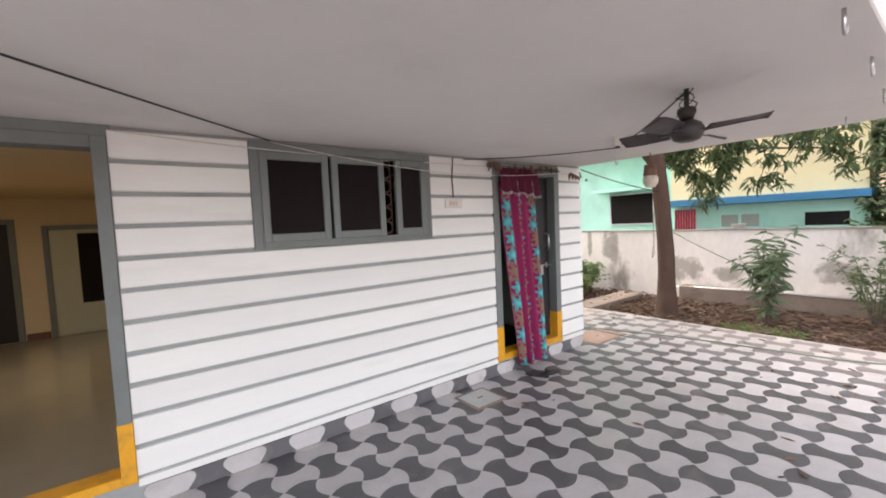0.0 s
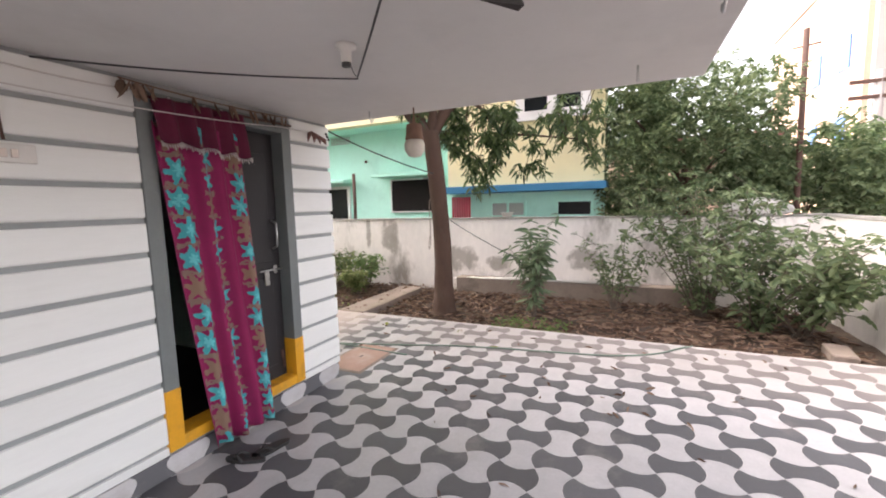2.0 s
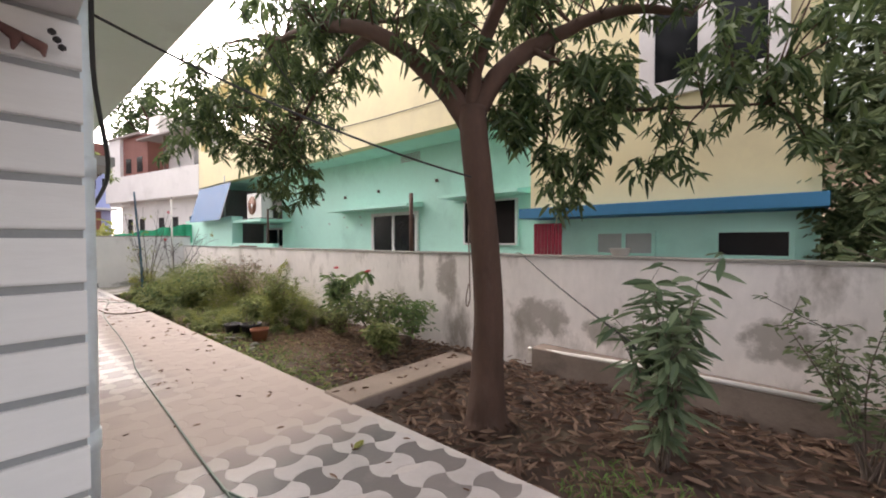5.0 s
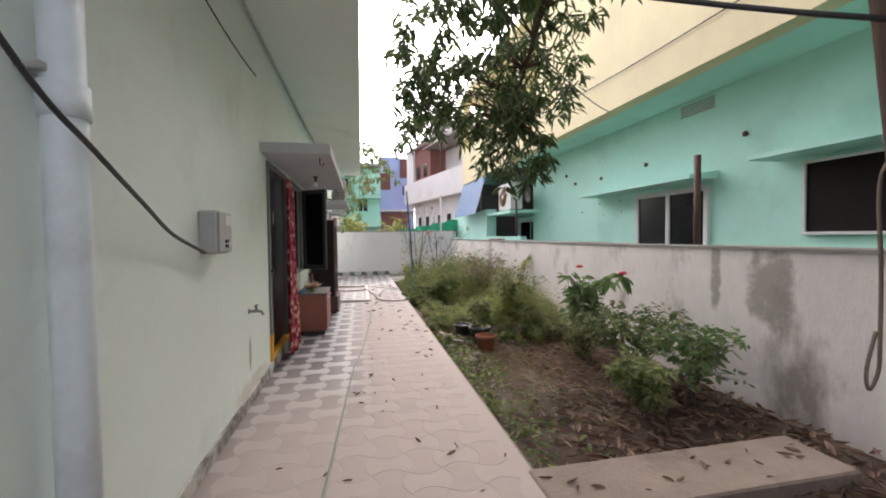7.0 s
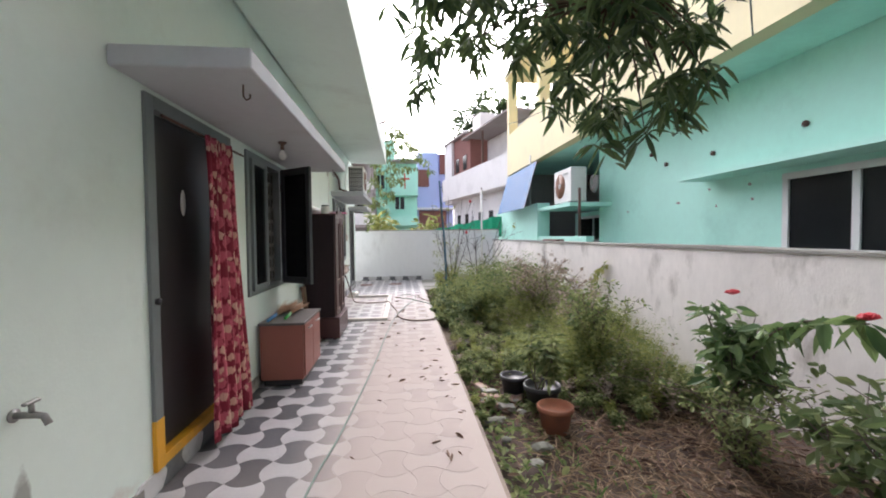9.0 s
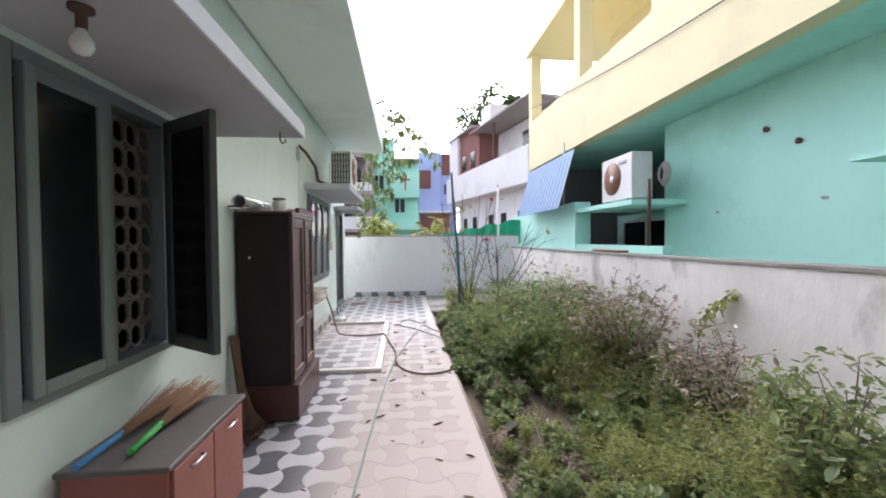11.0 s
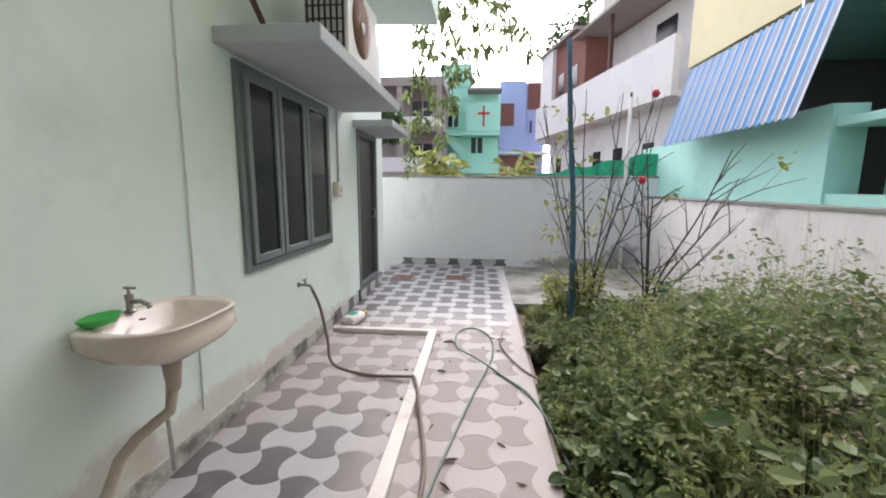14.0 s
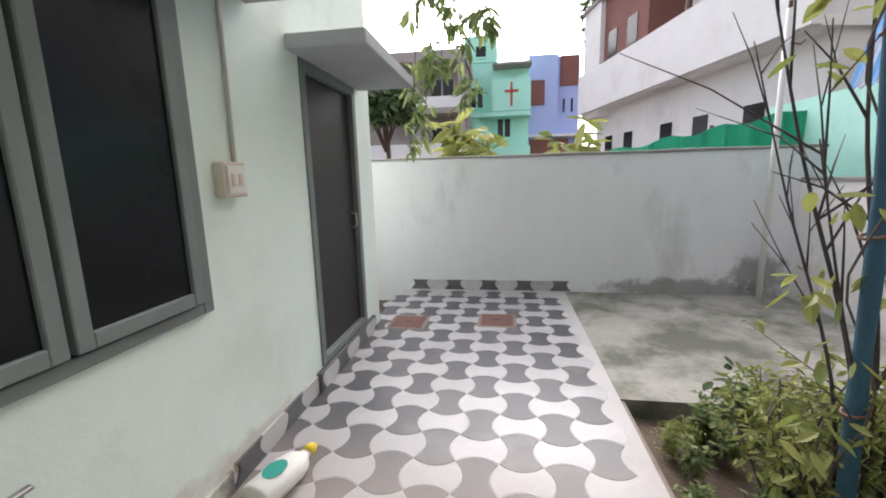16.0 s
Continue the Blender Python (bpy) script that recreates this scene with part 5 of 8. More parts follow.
tube(bm, [(BX + 0.055, BY, BZ + 0.045), (BX + 0.10, BY, BZ + 0.048), (BX + 0.135, BY, BZ + 0.035), (BX + 0.14, BY, BZ + 0.02)], 0.010, 10)
tube(bm, [(BX + 0.05, BY, BZ + 0.08), (BX + 0.05, BY, BZ + 0.10)], 0.006, 8)
box(bm, BX + 0.03, BX + 0.085, BY - 0.006, BY + 0.006, BZ + 0.098, BZ + 0.108, 0.003)
part("tap", bm, M["dull_metal"], bs, "dull grey pillar tap")
bm = bmesh.new()
tube(bm, [(BX + 0.21, BY, BZ - 0.20), (BX + 0.21, BY, BZ - 0.33)], 0.035, 12, radii=[0.04, 0.026])
part("waste_trap", bm, M["cream_pvc"], bs)
bm = bmesh.new()
tube(bm, [(BX + 0.21, BY, BZ - 0.32), (BX + 0.20, BY - 0.02, BZ - 0.42), (BX + 0.11, BY - 0.10, BZ - 0.50), (BX + 0.08, BY - 0.16, BZ - 0.56), (BX + 0.10, BY - 0.24, BZ - 0.64), (BX + 0.08, BY - 0.30, BZ - 0.76), (BX + 0.12, BY - 0.26, 0.02)], 0.022, 10)
part("waste_hose", bm, M["cream_pvc"], bs, "dirty cream waste hose")
bm = bmesh.new()
tube(bm, [(BX + 0.15, BY + 0.07, BZ - 0.14), (BX + 0.06, BY + 0.12, 0.35), (BX + 0.05, BY + 0.14, 0.06)], 0.010, 8)
part("supply_hose", bm, M["white_cable"], bs)
bm = bmesh.new()
lathe(bm, [(0.001, 0), (0.014, 0), (0.014, 0.002), (0.001, 0.003)], (BX + 0.10, BY, BZ - 0.03), 12)
part("overflow_hole", bm, M["black_cable"], bs)
soap = thing("soap_dish", "green plastic soap dish on the basin rim", "soap dish")
bm = bmesh.new()
lathe(bm, [(0.001, 0), (0.05, 0), (0.065, 0.018), (0.06, 0.02), (0.045, 0.008), (0.001, 0.008)], (0, 0, 0), 18)
for v in bm.verts:
    v.co = Vector((BX + 0.075 + v.co.x * 0.75, BY - 0.16 + v.co.y * 1.3, BZ + 0.006 + v.co.z * 1.5))
part("dish", bm, M["green_plastic"], soap)


# air conditioner on its shelf
def ac_unit(x0, x1, y0, y1, z0, z1, face, label):
    """Outdoor unit. face: '-y' or '-x' or '+x', the side with the fan; grille on the other seen side."""
    root = thing("air_conditioner", label, "air conditioner")
    boxpart("casing", (x0, x1, y0, y1, z0 + 0.03, z1), M["ac_white"], root, 0.012)
    for q in (0.15, 0.85):
        if face == "-x":
            boxpart("foot", (x0 + 0.02, x1 - 0.02, y0 + (y1 - y0) * q - 0.03, y0 + (y1 - y0) * q + 0.03, z0, z0 + 0.03), M["iron"], root, 0)
        else:
            boxpart("foot", (x0 + 0.02, x1 - 0.02, y0 + (y1 - y0) * q - 0.03, y0 + (y1 - y0) * q + 0.03, z0, z0 + 0.03), M["iron"], root, 0)
    xf = x0 if face == "-x" else x1
    s = -1 if face == "-x" else 1
    cy, cz, r = y0 + (y1 - y0) * (0.62 if face == "-x" else 0.4), (z0 + z1) / 2 + 0.02, (z1 - z0) * 0.36
    bm = bmesh.new()
    lathe(bm, [(0.001, -0.001 * s), (r, -0.001 * s), (r, 0.004 * s), (0.001, 0.004 * s)], (xf, cy, cz), 28, "x")
    part("fan_opening", bm, M["copper"], root, "brown fan behind the guard")
    bm = bmesh.new()
    for k in range(1, 7):
        tube(bm, [(xf + 0.012 * s, cy + r * k / 6 * math.cos(a), cz + r * k / 6 * math.sin(a)) for a in (i * math.pi / 14 for i in range(29))], 0.0016, 5, False)
    for k in range(8):
        a = k * math.pi / 4
        tube(bm, [(xf + 0.012 * s, cy, cz), (xf + 0.012 * s, cy + r * math.cos(a), cz + r * math.sin(a))], 0.0018, 5)
    part("fan_guard", bm, M["copper"], root)
    bm = bmesh.new()
    lathe(bm, [(0.001, 0), (r * 0.22, 0), (r * 0.2, 0.008 * s), (0.001, 0.01 * s)], (xf + 0.012 * s, cy, cz), 16, "x")
    part("fan_hub", bm, M["ac_white"], root)
    return root


ac = ac_unit(4.68, 4.99, 12.95, 13.75, 2.27, 2.86, "+x", "white outdoor air conditioner unit on the sunshade")
bm = bmesh.new()
for i in range(7):
    box(bm, 4.70 + 0.042 * i, 4.715 + 0.042 * i, 12.940, 12.949, 2.34, 2.82)
for i in range(6):
    box(bm, 4.70, 4.97, 12.936, 12.940, 2.36 + 0.085 * i, 2.37 + 0.085 * i)
part("side_grille", bm, M["black_cable"], ac, "dark side grille")
wire("ac_pipe", [(SIDE_X, 12.05, 2.72), (SIDE_X + 0.06, 12.2, 2.66), (SIDE_X + 0.12, 12.5, 2.52), (SIDE_X + 0.10, 12.75, 2.36), (4.66, 12.92, 2.33)], 0.02, M["iron"], "wrapped refrigerant pipe from the wall to the air conditioner")
wire("wall_conduit", [(SIDE_X + 0.012, 14.20, 1.45), (SIDE_X + 0.012, 14.22, 2.9)], 0.010, M["white_cable"], "thin conduit down to the socket box")
wire("wall_conduit", [(SIDE_X + 0.008, 12.02, 2.68), (SIDE_X + 0.008, 12.0, 1.4), (SIDE_X + 0.008, 11.98, 0.2)], 0.005, M["white_paint"], "thin drain conduit on the wall")
sb = thing("socket_box", "yellowed socket box on the plaster wall", "socket")
boxpart("box", (SIDE_X, SIDE_X + 0.05, 14.07, 14.22, 1.30, 1.45), M["ceramic"], sb, 0.006)
boxpart("plate", (SIDE_X + 0.05, SIDE_X + 0.058, 14.085, 14.205, 1.315, 1.435), M["white_plastic"], sb, 0.003)
for i in range(2):
    boxpart("switch", (SIDE_X + 0.058, SIDE_X + 0.064, 14.105 + 0.045 * i, 14.13 + 0.045 * i, 1.35, 1.40), M["ceramic"], sb, 0.002)

# wooden frame lying on the floor
fr = thing("floor_frame", "dusty pale wooden frame lying on the tiles", "frame")
boxpart("rail", (4.50, 5.52, 11.10, 11.18, 0.001, 0.042), M["lightwood"], fr, 0.004)
boxpart("rail", (4.50, 5.52, 13.74, 13.81, 0.001, 0.042), M["lightwood"], fr, 0.004)
boxpart("stile", (5.44, 5.52, 11.181, 12.62, 0.001, 0.042), M["lightwood"], fr, 0.004)
boxpart("stile", (5.44, 5.52, 12.624, 13.739, 0.001, 0.040), M["lightwood"], fr, 0.004)


wire("garden_hose", smooth_path([(5.05, 2.6, 0.010), (5.10, 3.8, 0.010), (5.17, 5.0, 0.010), (5.26, 6.55, 0.010), (5.34, 7.2, 0.010), (5.46, 8.62, 0.010), (5.54, 10.06, 0.010), (5.62, 11.1, 0.010), (5.70, 11.7, 0.010), (5.88, 12.6, 0.010), (6.04, 13.3, 0.012), (6.02, 13.75, 0.014), (5.86, 13.95, 0.014), (5.72, 13.8, 0.014), (5.74, 13.45, 0.014), (5.9, 13.2, 0.034), (6.1, 12.95, 0.012), (6.3, 12.6, 0.012), (6.42, 12.0, -0.05)]), 0.008, M["hose_grey"], "pale green garden hose trailing along the path", "hose")
wire("tap_hose", smooth_path([(SIDE_X + 0.115, 13.20, 0.565), (4.60, 13.22, 0.40), (4.68, 13.15, 0.16), (4.78, 13.0, 0.016), (5.1, 12.85, 0.014), (5.40, 12.82, 0.03), (5.48, 12.72, 0.058), (5.58, 12.3, 0.02), (5.66, 11.9, 0.014), (5.68, 11.5, 0.014), (5.74, 11.19, 0.014), (5.9, 10.98, 0.014), (6.13, 10.95, 0.014), (6.36, 11.1, 0.012)]), 0.012, M["hose_brown"], "brown hose from the wall tap across the path", "hose")
wire("porch_hose", smooth_path([(5.08, 3.55, 0.010), (5.24, 2.95, 0.010), (5.46, 2.27, 0.010), (5.58, 1.65, 0.010), (5.66, 1.12, 0.010), (5.76, 0.65, 0.010), (5.95, 0.3, 0.010), (6.17, 0.09, 0.012), (6.3, -0.05, 0.012)]), 0.008, M["hose_grey"], "grey-green hose lying across the porch tiles", "hose")
wire("path_wire", smooth_path([(6.15, 13.9, 0.006), (6.12, 13.5, 0.02), (6.25, 13.1, 0.012), (6.38, 12.9, 0.01)]), 0.008, M["hose_brown"], "loop of brown hose at the path edge", "hose")

# bleach bottle
bt = thing("cleaner_bottle", "white plastic cleaner bottle with a green label lying by the wall", "bottle")
bm = bmesh.new()
lathe(bm, [(0.001, 0), (0.05, 0.0), (0.056, 0.01), (0.056, 0.15), (0.045, 0.19), (0.02, 0.22), (0.018, 0.235), (0.001, 0.235)], (0, 0, 0), 20)
for v in bm.verts:
    v.co.y *= 0.7
part("body", bm, M["white_plastic"], bt)
bm = bmesh.new()
lathe(bm, [(0.001, 0), (0.02, 0), (0.018, 0.03), (0.010, 0.045), (0.001, 0.045)], (0, 0, 0.235), 14)
part("cap", bm, M["yellow"], bt, "yellow cap")
bm = bmesh.new()
prism(bm, [(0.03 * math.cos(a), 0.09 + 0.045 * math.sin(a)) for a in (i * math.pi / 8 for i in range(16))], 0.0385, 0.0405, "y")
part("label", bm, M["teal_print2"], bt, "round green label")
bt.matrix_basis = pose(4.60, 13.86, 0.058, -90, 0, -14) @ pose(0, 0, 0, 0, 0, 180) @ Matrix.Diagonal((1.55, 1.45, 1.35, 1))

# white pole in the corner
bm = bmesh.new()
tube(bm, [(8.30, 17.12, -0.1), (8.29, 17.12, 2.85)], 0.028, 12)
pole = thing("white_pole", "white plastic pole standing in the yard corner", "pole")
part("pole", bm, M["white_plastic"], pole)
bm = bmesh.new()
tube(bm, [(8.29, 17.12, 2.55), (8.40, 17.1, 2.52), (8.44, 17.1, 2.56)], 0.006, 6)
part("bracket", bm, M["iron"], pole)
bm = bmesh.new()
tube(bm, [(8.29, 17.12, 2.851), (8.29, 17.12, 2.92)], 0.018, 10)
part("cap", bm, M["iron"], pole)

# pots in the garden
def flower_pot(x, y, z, r, h, material, label):
    root = thing("plant_pot", label, "plant pot")
    bm = bmesh.new()
    lathe(bm, [(0.001, 0), (r * 0.72, 0), (r * 0.95, h * 0.82), (r * 1.06, h * 0.83), (r * 1.06, h), (r * 0.94, h), (r * 0.9, h * 0.85), (0.001, h * 0.85)], (x, y, z), 22)
    part("pot", bm, material, root)
    return root


flower_pot(6.96, 7.66, -0.10, 0.15, 0.22, M["blackpot"], "black plastic pot standing in the weeds")
flower_pot(6.80, 7.98, -0.10, 0.12, 0.20, M["blackpot"], "small black plastic pot in the weeds")
flower_pot(6.93, 7.28, -0.10, 0.13, 0.20, M["terracotta"], "terracotta pot with dry soil")
flower_pot(8.35, 14.6, -0.08, 0.13, 0.24, M["terracotta"], "terracotta pot beside the compound wall")
flower_pot(8.40, 13.3, -0.08, 0.13, 0.24, M["terracotta"], "red clay pot beside the compound wall")


# ---- plants ----
def leaf_mesh(name, P, D, L, W, material, parent=None, droop=0.35, fold=0.25, seed=0):
    """Many leaves as one mesh: bases P, directions D, lengths L, widths W; each leaf is folded and bent."""
    rng = np.random.default_rng(seed)
    n = len(P)
    D = D / np.linalg.norm(D, axis=1, keepdims=True)
    R = rng.normal(size=(n, 3))
    S = np.cross(D, np.array([0, 0, 1.0]) + 0.7 * R)
    S /= np.linalg.norm(S, axis=1, keepdims=True) + 1e-9
    U = np.cross(S, D)
    L, W = L[:, None], W[:, None]
    drop = np.array([0, 0, -1.0]) * L * droop
    if n < 40000:
        def at(t, w):
            return P + D * L * t + S * W * w + drop * t * t - (0 if w else 1) * U * W * fold
        V = np.stack([P, at(0.22, 0.36), at(0.55, 0.5), at(0.82, 0.28), P + D * L + drop, at(0.82, -0.28), at(0.55, -0.5), at(0.22, -0.36), at(0.3, 0), at(0.7, 0)], axis=1).reshape(-1, 3)
        T = np.array([[0, 1, 8], [1, 2, 8], [2, 9, 8], [2, 3, 9], [3, 4, 9], [4, 5, 9], [5, 6, 9], [6, 8, 9], [6, 7, 8], [7, 0, 8]])
    else:
        V = np.stack([P, P + D * L * 0.42 + S * W * 0.5, P + D * L + drop, P + D * L * 0.42 - S * W * 0.5, P + D * L * 0.45 - U * W * fold], axis=1).reshape(-1, 3)
        T = np.array([[0, 1, 4], [1, 2, 4], [2, 3, 4], [3, 0, 4]])
    F = ((np.arange(n) * (len(V) // n))[:, None, None] + T[None]).reshape(-1, 3)
    me = bpy.data.meshes.new(name)
    me.from_pydata(V.tolist(), [], F.tolist())
    me.materials.append(material)
    ob = new(name, me)
    if parent:
        ob.parent = parent
    return ob


def limb(bm, pts, r0, r1, sides=10, wob=0.0, seed=0):
    pts = smooth_path(pts, 5)
    n = len(pts)
    rnd = random.Random(seed)
    pts = [p + Vector((rnd.uniform(-wob, wob), rnd.uniform(-wob, wob), 0)) for p in pts]
    tube(bm, pts, r0, sides, True, [r0 + (r1 - r0) * (i / (n - 1)) for i in range(n)])
    return pts


def clusters(rng, centres, per, spread, lmin, lmax, wr, down):
    """Whorls of leaves round twig ends: bases, directions, lengths, widths."""
    n = len(centres)
    C = np.repeat(np.asarray(centres, float), per, axis=0)
    a = rng.uniform(0, 2 * np.pi, n * per)
    el = rng.normal(-down, 0.35, n * per)
    D = np.stack([np.cos(a) * np.cos(el), np.sin(a) * np.cos(el), np.sin(el)], axis=1)
    P = C + rng.normal(0, spread, (n * per, 3))
    L = rng.uniform(lmin, lmax, n * per)
    return P, D, L, L * wr


g_rng = np.random.default_rng(15)
g_x = np.concatenate([g_rng.uniform(2.84, 3.95, 16), g_rng.normal(2.90, 0.035, 12)])
leaf_mesh("leaves", np.stack([g_x, np.full(28, 2.905), np.full(28, 2.185)], axis=1), np.stack([g_rng.normal(0, 0.35, 28), g_rng.uniform(-0.5, -0.1, 28), np.full(28, -1.0)], axis=1),
          g_rng.uniform(0.06, 0.12, 28), g_rng.uniform(0.018, 0.03, 28), M["dry"], toran, 0.1, 0.5, 16)

# mango tree beside the path
tree = thing("mango_tree", "mango tree with a leaning brown trunk and long drooping leaves", "tree")
bm = bmesh.new()
trunk = smooth_path([(6.98, 3.05, -0.12), (7.0, 3.06, 0.28), (7.05, 3.08, 0.8), (7.03, 3.10, 1.35), (6.96, 3.12, 1.95), (6.94, 3.15, 2.3), (6.95, 3.18, 2.55)], 6)
rr = [0.25 if i == 0 else 0.128 - 0.012 * (i / len(trunk)) + 0.08 * math.exp(-i / 4.0) for i in range(len(trunk))]
tube(bm, trunk, 0.14, 16, True, rr)
for v in bm.verts:
    k = noise.noise(v.co * 3.0) * 0.030 + noise.noise(v.co * 9.0) * 0.012
    v.co += Vector((k, k * 0.7, 0))
part("trunk", bm, M["bark"], tree)
BOUGHS = [
    ([(6.96, 3.22, 2.45), (6.74, 3.42, 2.82), (6.40, 3.80, 3.2), (6.35, 4.6, 3.5), (6.3, 5.4, 3.6)], 0.105, 0.03),
    ([(6.96, 3.22, 2.45), (7.19, 3.02, 2.92), (7.66, 2.8, 3.29), (8.2, 2.4, 3.6), (8.7, 1.9, 3.6)], 0.105, 0.03),
    ([(6.96, 3.22, 2.5), (7.1, 3.6, 3.1), (7.2, 4.1, 3.7), (7.3, 4.8, 4.0)], 0.075, 0.025),
    ([(6.96, 3.22, 2.5), (6.9, 3.0, 3.1), (6.75, 2.4, 3.6), (6.8, 1.8, 3.9)], 0.07, 0.025),
    ([(7.40, 2.9, 3.12), (7.6, 2.68, 2.98), (7.96, 2.4, 2.65), (8.05, 1.9, 2.55), (8.05, 1.3, 2.45)], 0.03, 0.010),
    ([(6.40, 3.80, 3.2), (6.8, 4.9, 3.4), (6.95, 5.8, 3.2), (7.0, 6.5, 2.7)], 0.045, 0.012),
    ([(7.66, 2.8, 3.29), (8.0, 3.0, 3.1), (8.3, 3.2, 2.7), (8.35, 3.2, 2.3)], 0.03, 0.008),
]
for i, (pts, r0, r1) in enumerate(BOUGHS):
    bm = bmesh.new()
    limb(bm, pts, r0, r1, 10, 0.01, i)
    part("limb", bm, M["bark"], tree)
rng = np.random.default_rng(11)


def blob_points(rng, blobs):
    """Twig ends inside lumpy regions: (centre, radii, count)."""
    out = []
    for c, r, n in blobs:
        u = rng.normal(size=(n, 3))
        u /= np.linalg.norm(u, axis=1, keepdims=True)
        rad = rng.uniform(0.25, 1.0, n) ** 0.5
        out.append(np.asarray(c) + u * rad[:, None] * np.asarray(r))
    return np.concatenate(out)


CROWN = [
    ((7.05, 6.6, 2.30), (0.40, 0.45, 0.42), 75), ((6.6, 6.5, 2.95), (0.65, 0.75, 0.50), 150), ((6.15, 7.2, 3.0), (0.35, 0.6, 0.30), 55),
    ((5.95, 8.1, 2.85), (0.14, 0.22, 0.16), 10), ((7.4, 6.8, 3.2), (0.55, 0.6, 0.5), 110), ((6.1, 6.3, 3.35), (0.45, 0.6, 0.35), 75),
    ((6.5, 5.2, 3.55), (0.6, 0.8, 0.45), 120), ((7.0, 5.6, 3.8), (0.8, 0.8, 0.5), 140), ((6.2, 4.3, 3.7), (0.5, 0.6, 0.35), 70), ((7.2, 4.6, 4.3), (0.9, 0.9, 0.6), 150),
    ((6.8, 3.2, 3.75), (1.0, 0.9, 0.5), 200), ((7.9, 2.7, 3.8), (0.9, 0.8, 0.5), 150), ((7.5, 2.95, 2.85), (0.22, 0.25, 0.30), 26),
    ((8.05, 1.75, 2.62), (0.35, 0.75, 0.32), 60), ((8.05, 1.0, 2.35), (0.3, 0.35, 0.3), 24), ((7.25, 2.95, 2.55), (0.22, 0.15, 0.30), 34), ((6.75, 3.3, 3.0), (0.35, 0.3, 0.28), 40),
    ((7.75, 2.75, 2.05), (0.22, 0.22, 0.36), 34), ((7.55, 2.35, 2.72), (0.30, 0.35, 0.28), 62), ((7.6, 2.5, 2.35), (0.20, 0.25, 0.28), 40), ((7.4, 2.85, 2.5), (0.2, 0.15, 0.25), 26), ((7.7, 1.9, 2.05), (0.18, 0.2, 0.22), 14), ((8.3, 1.4, 3.7), (0.5, 0.9, 0.4), 60), ((6.6, 1.9, 3.75), (0.6, 0.7, 0.4), 80),
    ((7.6, 1.3, 2.75), (0.3, 0.5, 0.3), 36),
]
ends = blob_points(rng, [(c, tuple(1.12 * q for q in r), int(n * 0.60)) for c, r, n in CROWN])
P, D, L, W = clusters(rng, ends, 14, 0.035, 0.08, 0.165, 0.26, 0.40)
leaf_mesh("crown", P, D, L, W, M["mango"], tree, 0.35, 0.25, 1)
bm = bmesh.new()
pick = rng.choice(len(ends), 420, replace=False)
for i in pick:
    e = Vector(ends[i])
    best = min((Vector(q) for pts, _, _ in BOUGHS for q in smooth_path(pts, 3)), key=lambda q: (q - e).length)
    if (best - e).length < 1.3:
        m2 = best.lerp(e, 0.55) + Vector((0, 0, 0.08))
        tube(bm, [best, m2, e], 0.006, 5, True, [0.010, 0.006, 0.003])
tagged(part("twigs", bm, M["bark"], tree), kind="stuff")


def shrub(name, label, x, y, z, h, spread, stems, per, leaf, lmin, lmax, wr, category="shrub", flowers=None, seed=0, down=0.1, lean=(0, 0), stem_r=0.008, tip=0.35):
    """Stems from one root with leaves along their upper part."""
    rng = np.random.default_rng(seed)
    rnd = random.Random(seed)
    root = thing(name, label, category)
    C = []
    for s in range(stems):
        bm = bmesh.new()
        a = rnd.random() * 6.28
        d = spread * (0.25 + 0.75 * rnd.random())
        hh = h * (0.6 + 0.4 * rnd.random())
        end = Vector((x + lean[0] + d * math.cos(a), y + lean[1] + d * math.sin(a), z + hh))
        p0 = Vector((x + rnd.uniform(-0.05, 0.05), y + rnd.uniform(-0.05, 0.05), z - 0.03))
        m1 = p0.lerp(end, 0.5) + Vector((rnd.uniform(-0.06, 0.06), rnd.uniform(-0.06, 0.06), 0.08 * h))
        pts = smooth_path([p0, m1, end], 6)
        tube(bm, pts, stem_r, 5, True, [stem_r * (1 - 0.7 * i / (len(pts) - 1)) for i in range(len(pts))])
        for q in pts[int(len(pts) * tip):]:
            C.append(q + Vector((rnd.gauss(0, 0.03), rnd.gauss(0, 0.03), rnd.gauss(0, 0.03))))
        for k in range(3):
            b = pts[rnd.randrange(len(pts) // 2, len(pts))]
            e2 = b + Vector((rnd.gauss(0, spread * 0.3), rnd.gauss(0, spread * 0.3), rnd.uniform(0.0, 0.2) * h))
            tube(bm, [b, e2], stem_r * 0.5, 4, True, [stem_r * 0.5, stem_r * 0.25])
            C += [b.lerp(e2, 0.5), e2]
        part("stem", bm, M["twig"], root)
    P, D, L, W = clusters(rng, C, per, 0.02, lmin, lmax, wr, down)
    leaf_mesh("leaves", P, D, L, W, leaf, root, 0.25, 0.2, seed)
    for q in flowers or ():
        bm = bmesh.new()
        for k in range(16):
            a, e = rnd.random() * 6.28, rnd.uniform(0.2, 1.4)
            t = Vector(q) + Vector((math.cos(a) * math.cos(e), math.sin(a) * math.cos(e), math.sin(e) * 0.7)) * 0.05
            tube(bm, [q, t], 0.008, 5, True, [0.004, 0.012])
        part("flower", bm, M["red_flower"], root, "red flower cluster")
    return root


shrub("young_mango", "young mango sapling with drooping grey-green leaves", 7.2, 1.74, -0.08, 1.25, 0.38, 9, 3, M["sapling"], 0.13, 0.23, 0.25, "sapling", seed=21, down=0.15, tip=0.3, lean=(0.12, 0.0))
